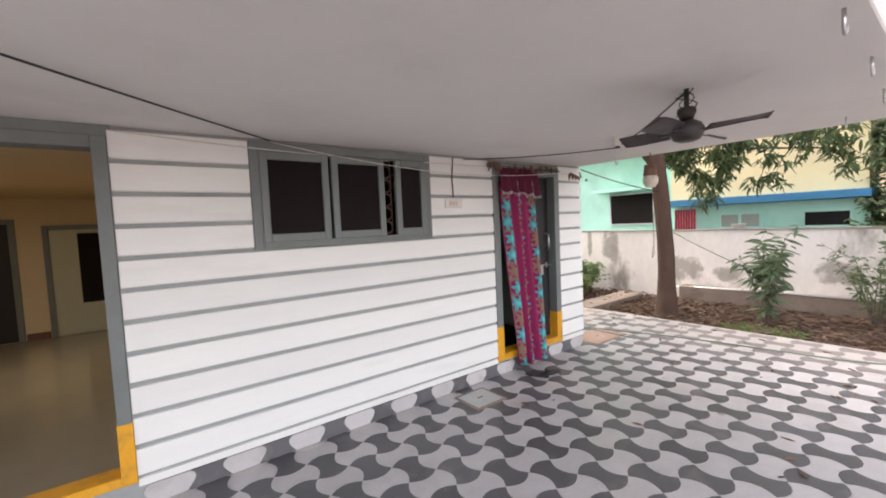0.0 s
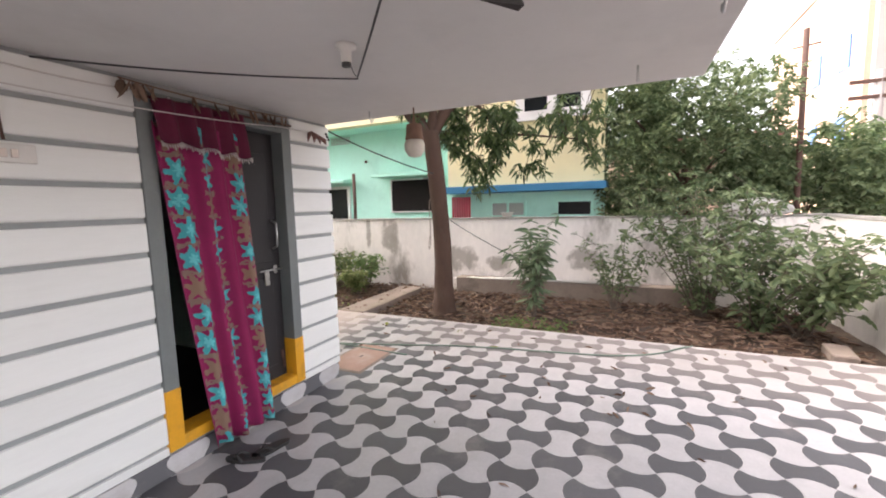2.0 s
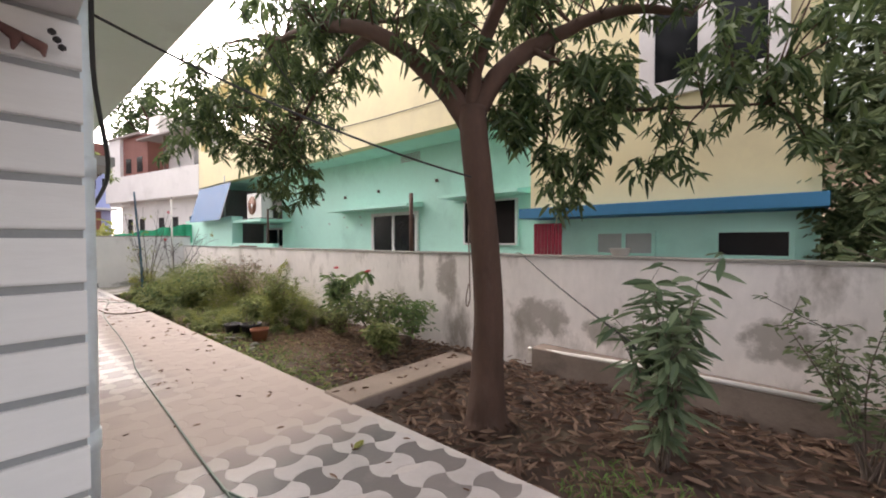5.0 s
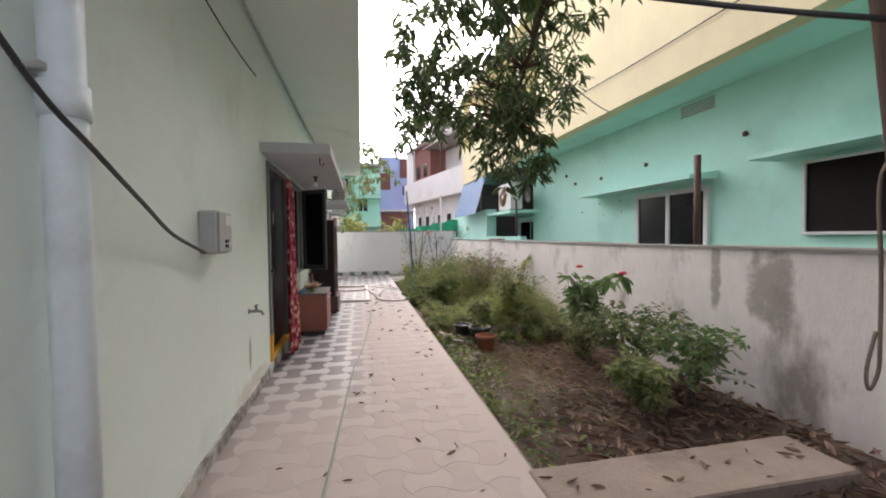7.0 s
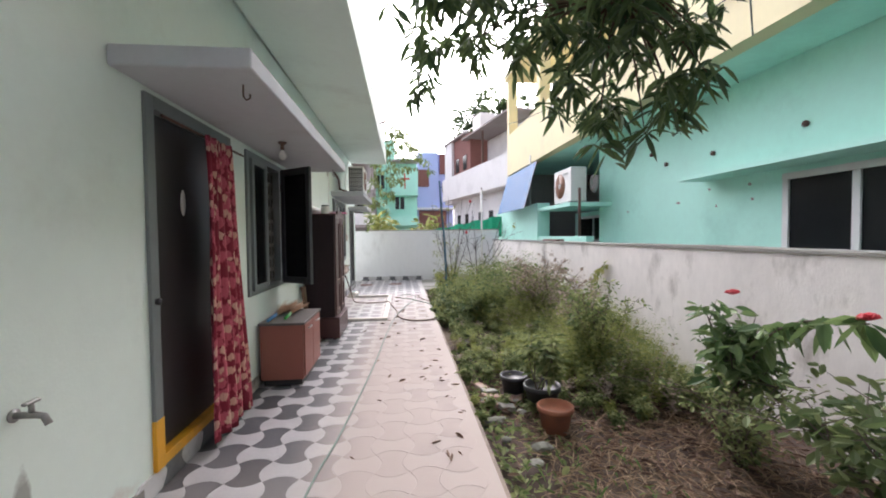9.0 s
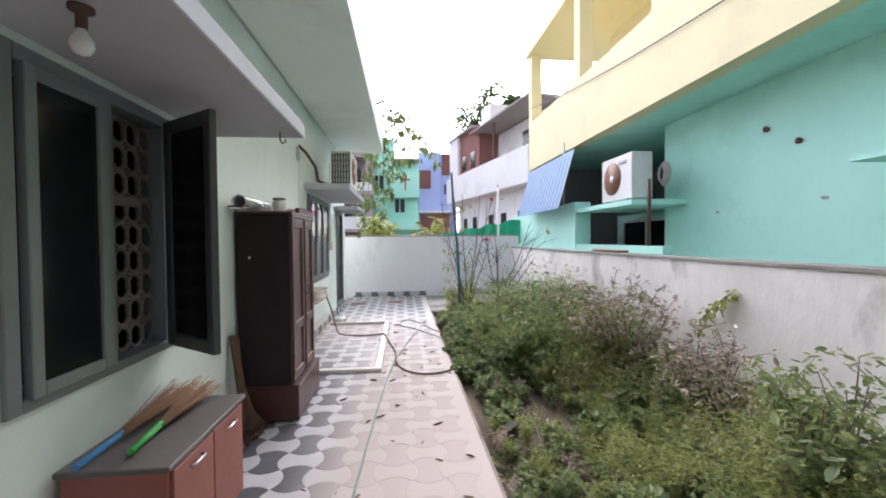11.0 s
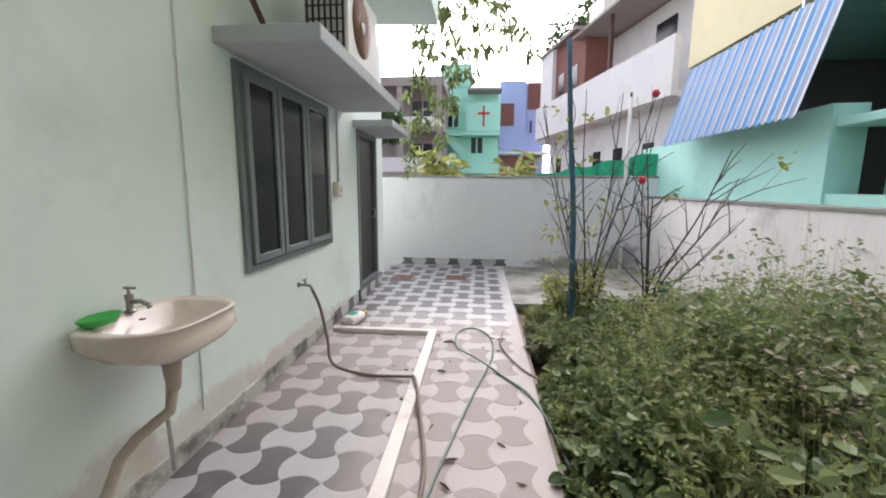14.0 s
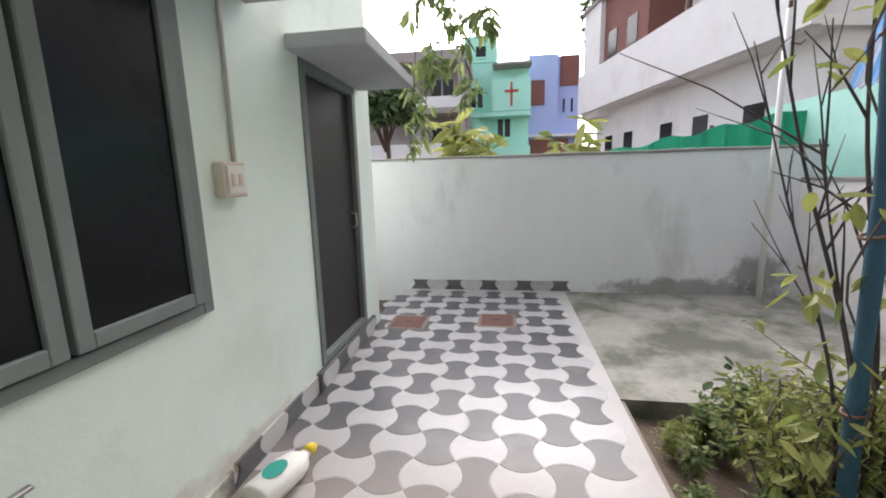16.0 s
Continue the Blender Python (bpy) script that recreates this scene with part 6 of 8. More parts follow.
shrub("guava_bush", "leafy green bush beside the compound wall", 7.9, -0.35, -0.08, 1.85, 1.0, 30, 5, M["airy"], 0.05, 0.11, 0.42, "bush", seed=22, lean=(-0.1, 0.1), tip=0.2)
shrub("guava_bush", "loose leafy bush over the tile edge", 7.5, -0.85, -0.08, 1.25, 1.0, 24, 4, M["airy"], 0.06, 0.13, 0.50, "bush", seed=23, lean=(-0.25, -0.1), tip=0.15)
shrub("thin_bush", "thin twiggy bush before the wall", 7.9, 0.75, -0.08, 1.05, 0.5, 12, 4, M["airy"], 0.05, 0.09, 0.4, "bush", seed=24)
ixora = shrub("ixora_bush", "ixora bush with large dark leaves and red flower heads", 8.0, 6.85, -0.08, 1.02, 0.24, 9, 3, M["shrub"], 0.10, 0.17, 0.42, "bush", [(8.06, 6.92, 0.97), (8.12, 6.14, 0.95)], 25, lean=(0.08, 0.0), tip=0.55)
bm = bmesh.new()
arch = smooth_path([(8.03, 6.83, 0.1), (8.08, 6.75, 0.62), (8.1, 6.5, 0.86), (8.12, 6.14, 0.93)], 6)
tube(bm, arch, 0.008, 6, True, [0.010 - 0.006 * k / (len(arch) - 1) for k in range(len(arch))])
part("branch", bm, M["twig"], ixora, "arching branch")
rng = np.random.default_rng(37)
P, D, L, W = clusters(rng, [tuple(q) for q in arch[8:]], 3, 0.02, 0.12, 0.19, 0.40, 0.55)
leaf_mesh("branch_leaves", P, D, L, W, M["shrub"], ixora, 0.35, 0.2, 38)
shrub("understorey_bush", "fine-leaved green bush under the ixora", 7.98, 6.7, -0.08, 0.62, 0.42, 20, 4, M["weed"], 0.025, 0.055, 0.5, "bush", seed=39, tip=0.15)
shrub("ixora_bush", "low leafy bush with thin stems", 8.05, 5.85, -0.08, 0.74, 0.55, 18, 3, M["broad"], 0.06, 0.11, 0.45, "bush", seed=26, tip=0.5)
shrub("ixora_bush", "low leafy bush beside the wall", 8.2, 5.3, -0.08, 0.64, 0.45, 13, 3, M["shrub"], 0.06, 0.11, 0.45, "bush", seed=27, tip=0.5)
shrub("wall_bush", "slender fine-leaved bush on a dark stick in the bed", 7.72, 8.15, -0.08, 1.0, 0.36, 16, 5, M["weed"], 0.03, 0.065, 0.5, "bush", seed=28, tip=0.35)
shrub("seed_bush", "dry brown seeding weeds beside the wall", 8.05, 10.6, -0.08, 1.10, 0.65, 22, 5, M["seedhead"], 0.03, 0.06, 0.5, "weed", seed=29)
shrub("seed_bush", "dry grey-brown seeding weeds", 8.15, 9.3, -0.08, 0.80, 0.5, 18, 4, M["seedhead"], 0.03, 0.06, 0.5, "weed", seed=30)
shrub("corner_bush", "yellow-green feathery bush at the path edge", 6.78, 14.12, -0.08, 0.72, 0.36, 20, 5, M["lime"], 0.025, 0.06, 0.40, "bush", seed=31, lean=(0.05, 0.05))
shrub("potted_plant", "small plant growing in the pot", 6.96, 7.66, 0.10, 0.45, 0.16, 6, 5, M["weed"], 0.06, 0.12, 0.3, "plant", seed=32)
shrub("wall_creeper", "bush with pale green leaves at the tile edge", 7.3, -1.2, -0.08, 0.95, 0.85, 14, 4, M["airy"], 0.07, 0.12, 0.55, "bush", seed=33)
shrub("garden_bush", "low leafy bush behind the house corner", 7.6, 5.1, -0.08, 0.45, 0.3, 9, 6, M["weed"], 0.06, 0.1, 0.4, "bush", seed=34)

# weeds that fill the bed
rng = np.random.default_rng(40)


def weed_height(x, y):
    """Height of the growth: mounds along the middle, low at the path, bare by the soil patch."""
    h = 0.20 + 0.10 * noise.noise((x * 1.4, y * 1.1, 0.3)) + 0.10 * noise.noise((x * 3.1, y * 2.7, 5.0))
    for cx, cy, rx, ry, top in ((7.35, 12.0, 0.55, 0.9, 0.62), (7.1, 13.2, 0.5, 0.6, 0.12), (8.1, 12.9, 0.6, 0.9, 0.82), (8.2, 11.2, 0.5, 0.6, 0.50), (8.2, 9.6, 0.45, 0.8, 0.30),
                                (7.7, 10.6, 0.4, 0.5, 0.30), (7.2, 11.0, 0.3, 0.3, 0.30), (7.75, 8.1, 0.4, 0.5, 0.5), (6.75, 12.6, 0.3, 1.0, 0.22)):
        h += top * math.exp(-((x - cx) / rx) ** 2 - ((y - cy) / ry) ** 2)
    h *= min(1.0, max(0.35, (x - 6.15) / 0.6))
    for cx, cy, rx, ry in ((6.95, 10.1, 0.34, 0.50), (6.85, 7.6, 0.42, 0.55), (7.35, 7.4, 0.4, 0.3)):
        h *= 1 - 0.88 * math.exp(-((x - cx) / rx) ** 2 - ((y - cy) / ry) ** 2)
    return max(0.04, h)


def weed_plants(name, label, n, leaf, stems, nodes, per, lmin, lmax, wr, gain, seed, down=-0.15, region=None):
    """Many weeds: each a fan of arching stems with small leaves along them; stems and leaves are two meshes."""
    rng = np.random.default_rng(seed)
    C, SV, SF = [], [], []
    for i in range(n):
        x, y = rng.uniform(6.38, 8.62), rng.uniform(7.3, 14.9)
        if region and not region(x, y, rng.random()):
            continue
        h = weed_height(x, y) * gain * rng.uniform(0.6, 1.18)
        if h < 0.07 and rng.random() < 0.75:
            continue
        for k in range(stems):
            a, d = rng.uniform(0, 6.28), h * rng.uniform(0.15, 0.62)
            hh = h * rng.uniform(0.7, 1.05)
            pts = []
            for q in range(nodes + 1):
                t = q / nodes
                pts.append((x + math.cos(a) * d * t * t, y + math.sin(a) * d * t * t, -0.09 + hh * (1.25 * t - 0.25 * t * t) + 0.02))
            for p0, p1 in zip(pts, pts[1:]):
                b = len(SV)
                SV += [p0, (p0[0] + 0.004, p0[1] + 0.003, p0[2]), p1]
                SF.append((b, b + 1, b + 2))
            C += pts[1 if h < 0.35 else 2:]
    P, D, L, W = clusters(rng, C, per, 0.018, lmin, lmax, wr, down)
    tagged(leaf_mesh(name, P, D, L, W, leaf, None, 0.25, 0.2, seed), label, "weeds", "", "stuff")
    me = bpy.data.meshes.new(name + "_stems")
    me.from_pydata(SV, [], SF)
    me.materials.append(leaf)
    tagged(new(name + "_stems", me), "thin stems of the weeds", "weeds", "", "stuff")


weed_plants("garden_weeds", "uneven mounds of green weeds filling the garden bed", 520, M["weed"], 8, 7, 4, 0.025, 0.060, 0.45, 1.0, 41)
weed_plants("broad_weeds", "broad-leaved green weeds in the garden bed", 460, M["broad"], 5, 5, 3, 0.05, 0.105, 0.62, 1.02, 46, 0.0, lambda x, y, r: noise.noise((x * 1.2, y * 0.8, 9)) > -0.25 and (y > 10.6 or r < 0.12))
weed_plants("pale_weeds", "yellow-green feathery weeds", 290, M["lime"], 9, 9, 4, 0.015, 0.038, 0.38, 1.15, 47, -0.4, lambda x, y, r: noise.noise((x * 1.1, y * 0.9, 3)) > -0.05)
weed_plants("brown_weeds", "dry brown weeds between the green ones", 140, M["seedhead"], 7, 7, 3, 0.02, 0.045, 0.4, 1.15, 48, -0.3, lambda x, y, r: x > 7.3 or r < 0.25)
weed_plants("feathery_weeds", "olive feathery undergrowth near the wall", 900, M["lime"], 9, 8, 4, 0.014, 0.034, 0.36, 1.3, 55, -0.4, lambda x, y, r: x > 7.1 and 7.9 < y < 11.0)
# feathery stalks standing out of them
n = 260
sx, sy = rng.uniform(6.7, 8.5, n), rng.uniform(8.4, 14.2, n)
V, F = [], []
for i in range(n):
    h = weed_height(sx[i], sy[i]) * rng.uniform(0.9, 1.35)
    dx, dy = rng.normal(0, 0.12, 2)
    for q in range(3):
        b = len(V)
        ox, oy = rng.normal(0, 0.05, 2)
        V += [(sx[i] + ox, sy[i] + oy, -0.08), (sx[i] + ox + 0.006, sy[i] + oy, -0.08), (sx[i] + ox + dx, sy[i] + oy + dy, h), ]
        F.append((b, b + 1, b + 2))
me = bpy.data.meshes.new("weed_stalks")
me.from_pydata(V, [], F)
me.materials.append(M["weed"])
tagged(new("weed_stalks", me), "thin stalks standing out of the weeds", "weeds", "", "stuff")
n = 900
gx = np.concatenate([rng.normal(7.04, 0.07, 200), rng.uniform(6.4, 7.4, 400), rng.uniform(6.45, 7.0, 300)])
gy = np.concatenate([rng.normal(11.08, 0.07, 200), rng.uniform(5.0, 9.0, 400), rng.uniform(1.2, 2.2, 300)])
P = np.stack([gx, gy, np.full(len(gx), -0.08)], axis=1)
a = rng.uniform(0, 6.28, len(gx))
D = np.stack([np.cos(a) * 0.5, np.sin(a) * 0.5, np.ones(len(gx))], axis=1)
L = np.concatenate([rng.uniform(0.3, 0.62, 200), rng.uniform(0.06, 0.16, 700)])
tagged(leaf_mesh("grass_tufts", P, D, L, L * 0.045 + 0.006, M["grass"], None, 0.5, 0.2, 42), "grass tufts in the garden bed", "grass", "", "stuff")

n = 2600
gx, gy = rng.uniform(6.7, 8.4, n), rng.normal(6.9, 0.75, n)
P = np.stack([gx, gy, np.full(n, -0.10)], axis=1)
a = rng.uniform(0, 6.28, n)
D = np.stack([np.cos(a), np.sin(a), rng.uniform(0.05, 0.9, n)], axis=1)
L = rng.uniform(0.08, 0.24, n)
tagged(leaf_mesh("dry_grass", P, D, L, L * 0.025 + 0.003, M["straw"], None, 0.35, 0.2, 36), "dry straw-coloured grass lying on the soil", "grass", "", "stuff")
n = 900
gx, gy = 6.42 + 0.5 * rng.random(n) ** 2, rng.uniform(4.6, 9.4, n)
P = np.stack([gx, gy, np.full(n, -0.09)], axis=1)
a = rng.uniform(0, 6.28, n)
D = np.stack([np.cos(a), np.sin(a), rng.uniform(0.2, 1.2, n)], axis=1)
L = rng.uniform(0.04, 0.10, n)
tagged(leaf_mesh("edge_weeds", P, D, L, L * 0.42, M["weed"], None, 0.3, 0.2, 34), "small green weeds along the paving edge", "weeds", "", "stuff")
vine = thing("wall_vine", "yellow-green vine hanging on the compound wall", "vine")
bm = bmesh.new()
vpts = smooth_path([(8.66, 9.85, 0.98), (8.62, 10.0, 0.85), (8.62, 10.18, 0.66), (8.63, 10.22, 0.42), (8.60, 10.25, 0.0)], 6)
tube(bm, vpts, 0.005, 5)
part("stem", bm, M["twig"], vine)
P, D, L, W = clusters(np.random.default_rng(33), [tuple(q) for q in vpts[:16]], 6, 0.03, 0.04, 0.08, 0.55, 0.5)
leaf_mesh("leaves", P, D, L, W, M["lime"], vine, 0.3, 0.2, 35)

# fallen leaves: litter under the trees and strays on the paving
n = 6800
lx, ly = rng.uniform(6.4, 8.6, n), np.concatenate([rng.uniform(-1.6, 5.6, 4500), rng.uniform(5.4, 8.6, 2300)])
keep = ~((lx < 6.95 + 0.25 * np.sin(ly * 2.3)) & (ly > 4.5) & (ly < 7.2) & (rng.random(n) < 0.85))
lx, ly, n = lx[keep], ly[keep], int(keep.sum())
P = np.stack([lx, ly, rng.uniform(-0.10, -0.045, n)], axis=1)
a = rng.uniform(0, 6.28, n)
D = np.stack([np.cos(a), np.sin(a), rng.uniform(-0.05, 0.35, n)], axis=1)
L = rng.uniform(0.07, 0.17, n) * np.where(ly > 5.5, 0.6, 1.0)
tagged(leaf_mesh("leaf_litter", P, D, L, L * 0.24, M["dry"], None, 0.1, 0.4, 43), "dry brown mango leaves lying on the soil", "leaf litter", "", "stuff")
n = 170
lx = np.concatenate([5.3 + 0.95 * rng.uniform(0, 1, 110) ** 0.5 - 0.5 * (rng.random(110) < 0.3), rng.uniform(2.5, 6.2, 60)])
ly = np.concatenate([rng.uniform(3.0, 13.9, 110), rng.uniform(-1.0, 2.5, 60)])
P = np.stack([lx, ly, rng.uniform(0.006, 0.012, n)], axis=1)
a = rng.uniform(0, 6.28, n)
D = np.stack([np.cos(a), np.sin(a), rng.uniform(0.02, 0.22, n)], axis=1)
L = rng.uniform(0.03, 0.105, n)
tagged(leaf_mesh("stray_leaves", P, D, L, L * 0.26, M["dry"], None, 0.12, 0.45, 44), "stray dry leaves on the paving", "leaf litter", "", "stuff")
n = 18
P = np.stack([rng.uniform(6.4, 8.1, n), rng.uniform(4.05, 4.43, n), rng.uniform(0.020, 0.027, n)], axis=1)
a = rng.uniform(0, 6.28, n)
D = np.stack([np.cos(a), np.sin(a), rng.uniform(0.05, 0.25, n)], axis=1)
L = rng.uniform(0.04, 0.10, n)
tagged(leaf_mesh("slab_leaves", P, D, L, L * 0.26, M["dry"], None, 0.12, 0.45, 49), "dry leaves lying on the cement slab", "leaf litter", "", "stuff")
P = np.array([[5.85, 3.35, 0.012], [5.55, 1.9, 0.012], [5.9, 2.4, 0.012]])
D = np.array([[1, 0.5, 0.1], [0.6, -1, 0.1], [1, 0.1, 0.1]])
tagged(leaf_mesh("yellow_leaves", P, D, np.array([0.15, 0.12, 0.10]), np.array([0.05, 0.04, 0.035]), M["lime"], None, 0.1, 0.3, 45), "fresh yellow-green leaves on the tiles", "leaf litter", "", "stuff")

pile_rng = np.random.default_rng(57)
n = 130
a, q = pile_rng.uniform(0, 6.28, n), pile_rng.random(n) ** 0.6
P = np.stack([4.55 + 0.09 * q * np.cos(a), 9.60 + 0.15 * q * np.sin(a), 0.01 + 0.13 * (1 - q) * pile_rng.random(n)], axis=1)
D = np.stack([np.cos(a * 3), np.sin(a * 3), pile_rng.uniform(0.0, 0.9, n)], axis=1)
L = pile_rng.uniform(0.05, 0.11, n)
tagged(leaf_mesh("swept_leaves", P, D, L, L * 0.4, M["dry"], None, 0.15, 0.5, 58), "heap of swept dry leaves by the broom", "leaf litter", "", "stuff")

# bare many-stemmed shrub with blue twine near the end of the bed
M["dark_twig"] = mat("dark_grey_twig", (0.075, 0.062, 0.060), 0.9, 0.3, 8, 0.4, 60)
rnd = random.Random(50)
bare_tree = thing("bare_shrub", "tall bare twiggy shrub with few leaves", "shrub")
C = []
STEMS = [((6.93, 14.05), (6.50, 14.2, 2.15), 0.011), ((6.92, 14.0), (6.58, 13.95, 1.45), 0.009), ((6.95, 14.05), (6.92, 14.3, 2.35), 0.013), ((7.0, 14.05), (7.25, 14.25, 2.3), 0.012),
         ((6.9, 14.08), (6.68, 14.55, 1.9), 0.009), ((7.02, 14.02), (7.45, 14.0, 1.75), 0.011), ((6.98, 14.06), (7.38, 13.8, 2.18), 0.012),
         ((7.60, 14.20), (7.58, 14.2, 1.3), 0.020), ((7.60, 14.20), (8.15, 14.0, 1.75), 0.014), ((7.61, 14.22), (8.35, 14.2, 1.5), 0.014), ((7.58, 14.22), (7.25, 13.6, 1.45), 0.012), ((7.60, 14.18), (8.2, 13.8, 1.15), 0.010),
         ((7.60, 14.2), (7.5, 14.3, 2.0), 0.012)]
for i, ((x, y), e, r) in enumerate(STEMS):
    bm = bmesh.new()
    p0, e = Vector((x, y, -0.1)), Vector(e)
    out = Vector((e.x - x, e.y - y, 0))
    pts = smooth_path([p0, p0.lerp(e, 0.3) - out * 0.14 + Vector((0, 0, 0.06)), p0.lerp(e, 0.65) + Vector((rnd.uniform(-0.05, 0.05), rnd.uniform(-0.05, 0.05), 0.04)), e], 7)
    tube(bm, pts, r, 7, True, [r * (1 - 0.72 * k / (len(pts) - 1)) for k in range(len(pts))])
    for k in range(6):
        q = rnd.randrange(6, len(pts) - 1)
        b = pts[q]
        way = (pts[q + 1] - b).normalized()
        d = way * rnd.uniform(0.12, 0.4) + Vector((rnd.gauss(0, 0.2), rnd.gauss(0, 0.2), rnd.uniform(-0.05, 0.16)))
        m1 = b + d * 0.5 + Vector((0, 0, 0.03))
        tube(bm, [b, m1, b + d], 0.004, 5, True, [r * 0.45, r * 0.32, 0.0016])
        if rnd.random() < 0.5:
            d2 = d * 0.5 + Vector((rnd.gauss(0, 0.10), rnd.gauss(0, 0.10), rnd.uniform(0.0, 0.12)))
            tube(bm, [m1, m1 + d2], 0.002, 4, True, [0.003, 0.0014])
            if rnd.random() < 0.15:
                C.append(m1 + d2)
    part("stem", bm, M["dark_twig"], bare_tree)
P, D, L, W = clusters(np.random.default_rng(51), C, 4, 0.03, 0.06, 0.11, 0.45, 0.2)
leaf_mesh("leaves", P, D, L, W, M["lime"], bare_tree, 0.3, 0.2, 52)
M["stake_blue"] = mat("weathered_blue_paint", (0.05, 0.13, 0.20), 0.7, 0.25, 8, 0.2, 60)
stake = thing("blue_stake", "blue-painted stake tied into the bare shrub", "stake")
bm = bmesh.new()
tube(bm, smooth_path([(6.82, 13.95, -0.1), (6.80, 13.96, 0.6), (6.77, 13.95, 1.3), (6.71, 13.95, 2.0), (6.67, 13.96, 2.7)], 4), 0.024, 10, True, [0.030 - 0.0006 * k + 0.002 * math.sin(k * 2.1) for k in range(17)])
part("stake", bm, M["stake_blue"], stake)
for z in (0.55, 1.15, 1.75):
    bm = bmesh.new()
    tube(bm, [(6.80 - 0.045 * max(0, z - 0.5) + 0.034 * math.cos(a), 13.955 + 0.034 * math.sin(a), z + 0.01 * math.cos(a)) for a in (k * math.pi / 6 for k in range(13))], 0.006, 5, False)
    part("tie", bm, M["coir"], stake, "coir tie")
climber = thing("stake_climber", "thin leafy vine climbing the blue stake", "vine")
bm = bmesh.new()
cpts = [Vector((6.82 - 0.055 * z + 0.045 * math.cos(z * 9), 13.95 + 0.045 * math.sin(z * 9), z)) for z in (0.1 * k - 0.08 for k in range(25))]
tube(bm, cpts, 0.004, 5)
part("stem", bm, M["twig"], climber)
sprigs = []
for k in (3, 5, 6, 8, 10, 11, 13, 17, 21):
    for side in (-1, 1):
        sprigs += [cpts[k] + Vector((side * 0.08 * q, -0.03 * q, 0.02 * q)) for q in range(1, 4)]
P, D, L, W = clusters(np.random.default_rng(53), [tuple(q) for q in sprigs], 2, 0.02, 0.05, 0.09, 0.5, 0.35)
leaf_mesh("leaves", P, D, L, W, M["lime"], climber, 0.3, 0.2, 54)
for q in ((7.38, 13.8, 2.2), (7.25, 13.6, 1.47)):
    bm = bmesh.new()
    for k in range(6):
        a = k * 1.05
        tube(bm, [q, Vector(q) + Vector((0.028 * math.cos(a), 0.018, 0.028 * math.sin(a)))], 0.01, 6, True, [0.005, 0.014])
    part("red_bloom", bm, M["red_flower"], bare_tree, "red hibiscus bloom")

# hanging creeper off the roof corner, by the far end of the eave
rng = np.random.default_rng(60)
creeper = thing("roof_creeper", "leafy branches hanging past the roof corner", "creeper")
C = []
for p0, p2 in (((5.15, 15.9, 4.5), (5.34, 16.1, 1.95)), ((5.2, 15.8, 4.4), (5.50, 16.0, 2.45)), ((5.2, 16.0, 4.5), (5.05, 16.3, 2.2)), ((5.1, 16.0, 4.5), (6.0, 16.2, 3.3)), ((5.2, 16.0, 4.6), (6.65, 16.2, 3.2)),
               ((5.1, 16.2, 4.6), (6.3, 16.4, 3.7)), ((4.9, 16.2, 4.4), (4.72, 16.45, 1.6)), ((5.0, 16.3, 4.2), (4.86, 16.5, 1.85)), ((5.3, 15.9, 4.6), (5.75, 16.1, 2.9))):
    p0, p2 = Vector(p0), Vector(p2)
    pts = smooth_path([p0, p0.lerp(p2, 0.4) + Vector((0.10, 0, 0.25)), p0.lerp(p2, 0.75) + Vector((0.05, 0, 0.10)), p2], 8)
    bm = bmesh.new()
    tube(bm, pts, 0.007, 5, True, [0.010 - 0.007 * k / (len(pts) - 1) for k in range(len(pts))])
    part("stem", bm, M["twig"], creeper)
    for k, q in enumerate(pts[6:]):
        if k % 5 < 3:
            C += [q + Vector((float(rng.normal(0, 0.07)), float(rng.normal(0, 0.07)), float(rng.normal(0, 0.03)))) for _ in range(2)]
bm = bmesh.new()
tube(bm, smooth_path([(4.0, 16.25, -0.1), (4.05, 16.25, 2.0), (4.3, 16.25, 3.7), (4.8, 16.1, 4.4), (5.4, 15.95, 4.65)]), 0.03, 7)
part("trunk", bm, M["bark"], creeper)
P, D, L, W = clusters(rng, C, 5, 0.03, 0.08, 0.15, 0.40, 0.6)
leaf_mesh("leaves", P, D, L, W, M["creeper_leaf"], creeper, 0.35, 0.2, 61)


# background trees
def far_tree(name, label, x, y, h, r, leaf, seed, clump=0.35, count=500, low=-0.4, nb=16):
    rng = np.random.default_rng(seed)
    root = thing(name, label, "tree")
    bm = bmesh.new()
    limb(bm, [(x, y, -0.2), (x + 0.1, y, h * 0.35), (x, y + 0.1, h * 0.65)], 0.022 * h, 0.012 * h, 8)
    for k in range(5):
        a = k * 1.3 + seed
        limb(bm, [(x, y, h * 0.45), (x + math.cos(a) * r * 0.4, y + math.sin(a) * r * 0.4, h * 0.65), (x + math.cos(a) * r * 0.8, y + math.sin(a) * r * 0.8, h * 0.8)], 0.009 * h, 0.004 * h, 6)
    part("trunk", bm, M["bark"], root)
    blobs = []
    for k in range(nb):
        a, e = rng.uniform(0, 6.28), rng.uniform(low, 1.0)
        blobs.append(((x + math.cos(a) * r * 0.62, y + math.sin(a) * r * 0.62, h * 0.72 + e * r * 0.6), (r * 0.42, r * 0.42, r * 0.34), count // nb))
    C = blob_points(rng, blobs)
    P, D, L, W = clusters(rng, C, 9, clump * 0.25, clump * 0.6, clump * 1.1, 0.42, 0.2)
    leaf_mesh("crown", P, D, L, W, leaf, root, 0.2, 0.2, seed)
    return root


far_tree("garden_tree", "dense dark leafy tree over the compound wall", 9.75, -0.35, 3.7, 1.5, M["airy"], 70, 0.105, 3600, -1.5, 40)
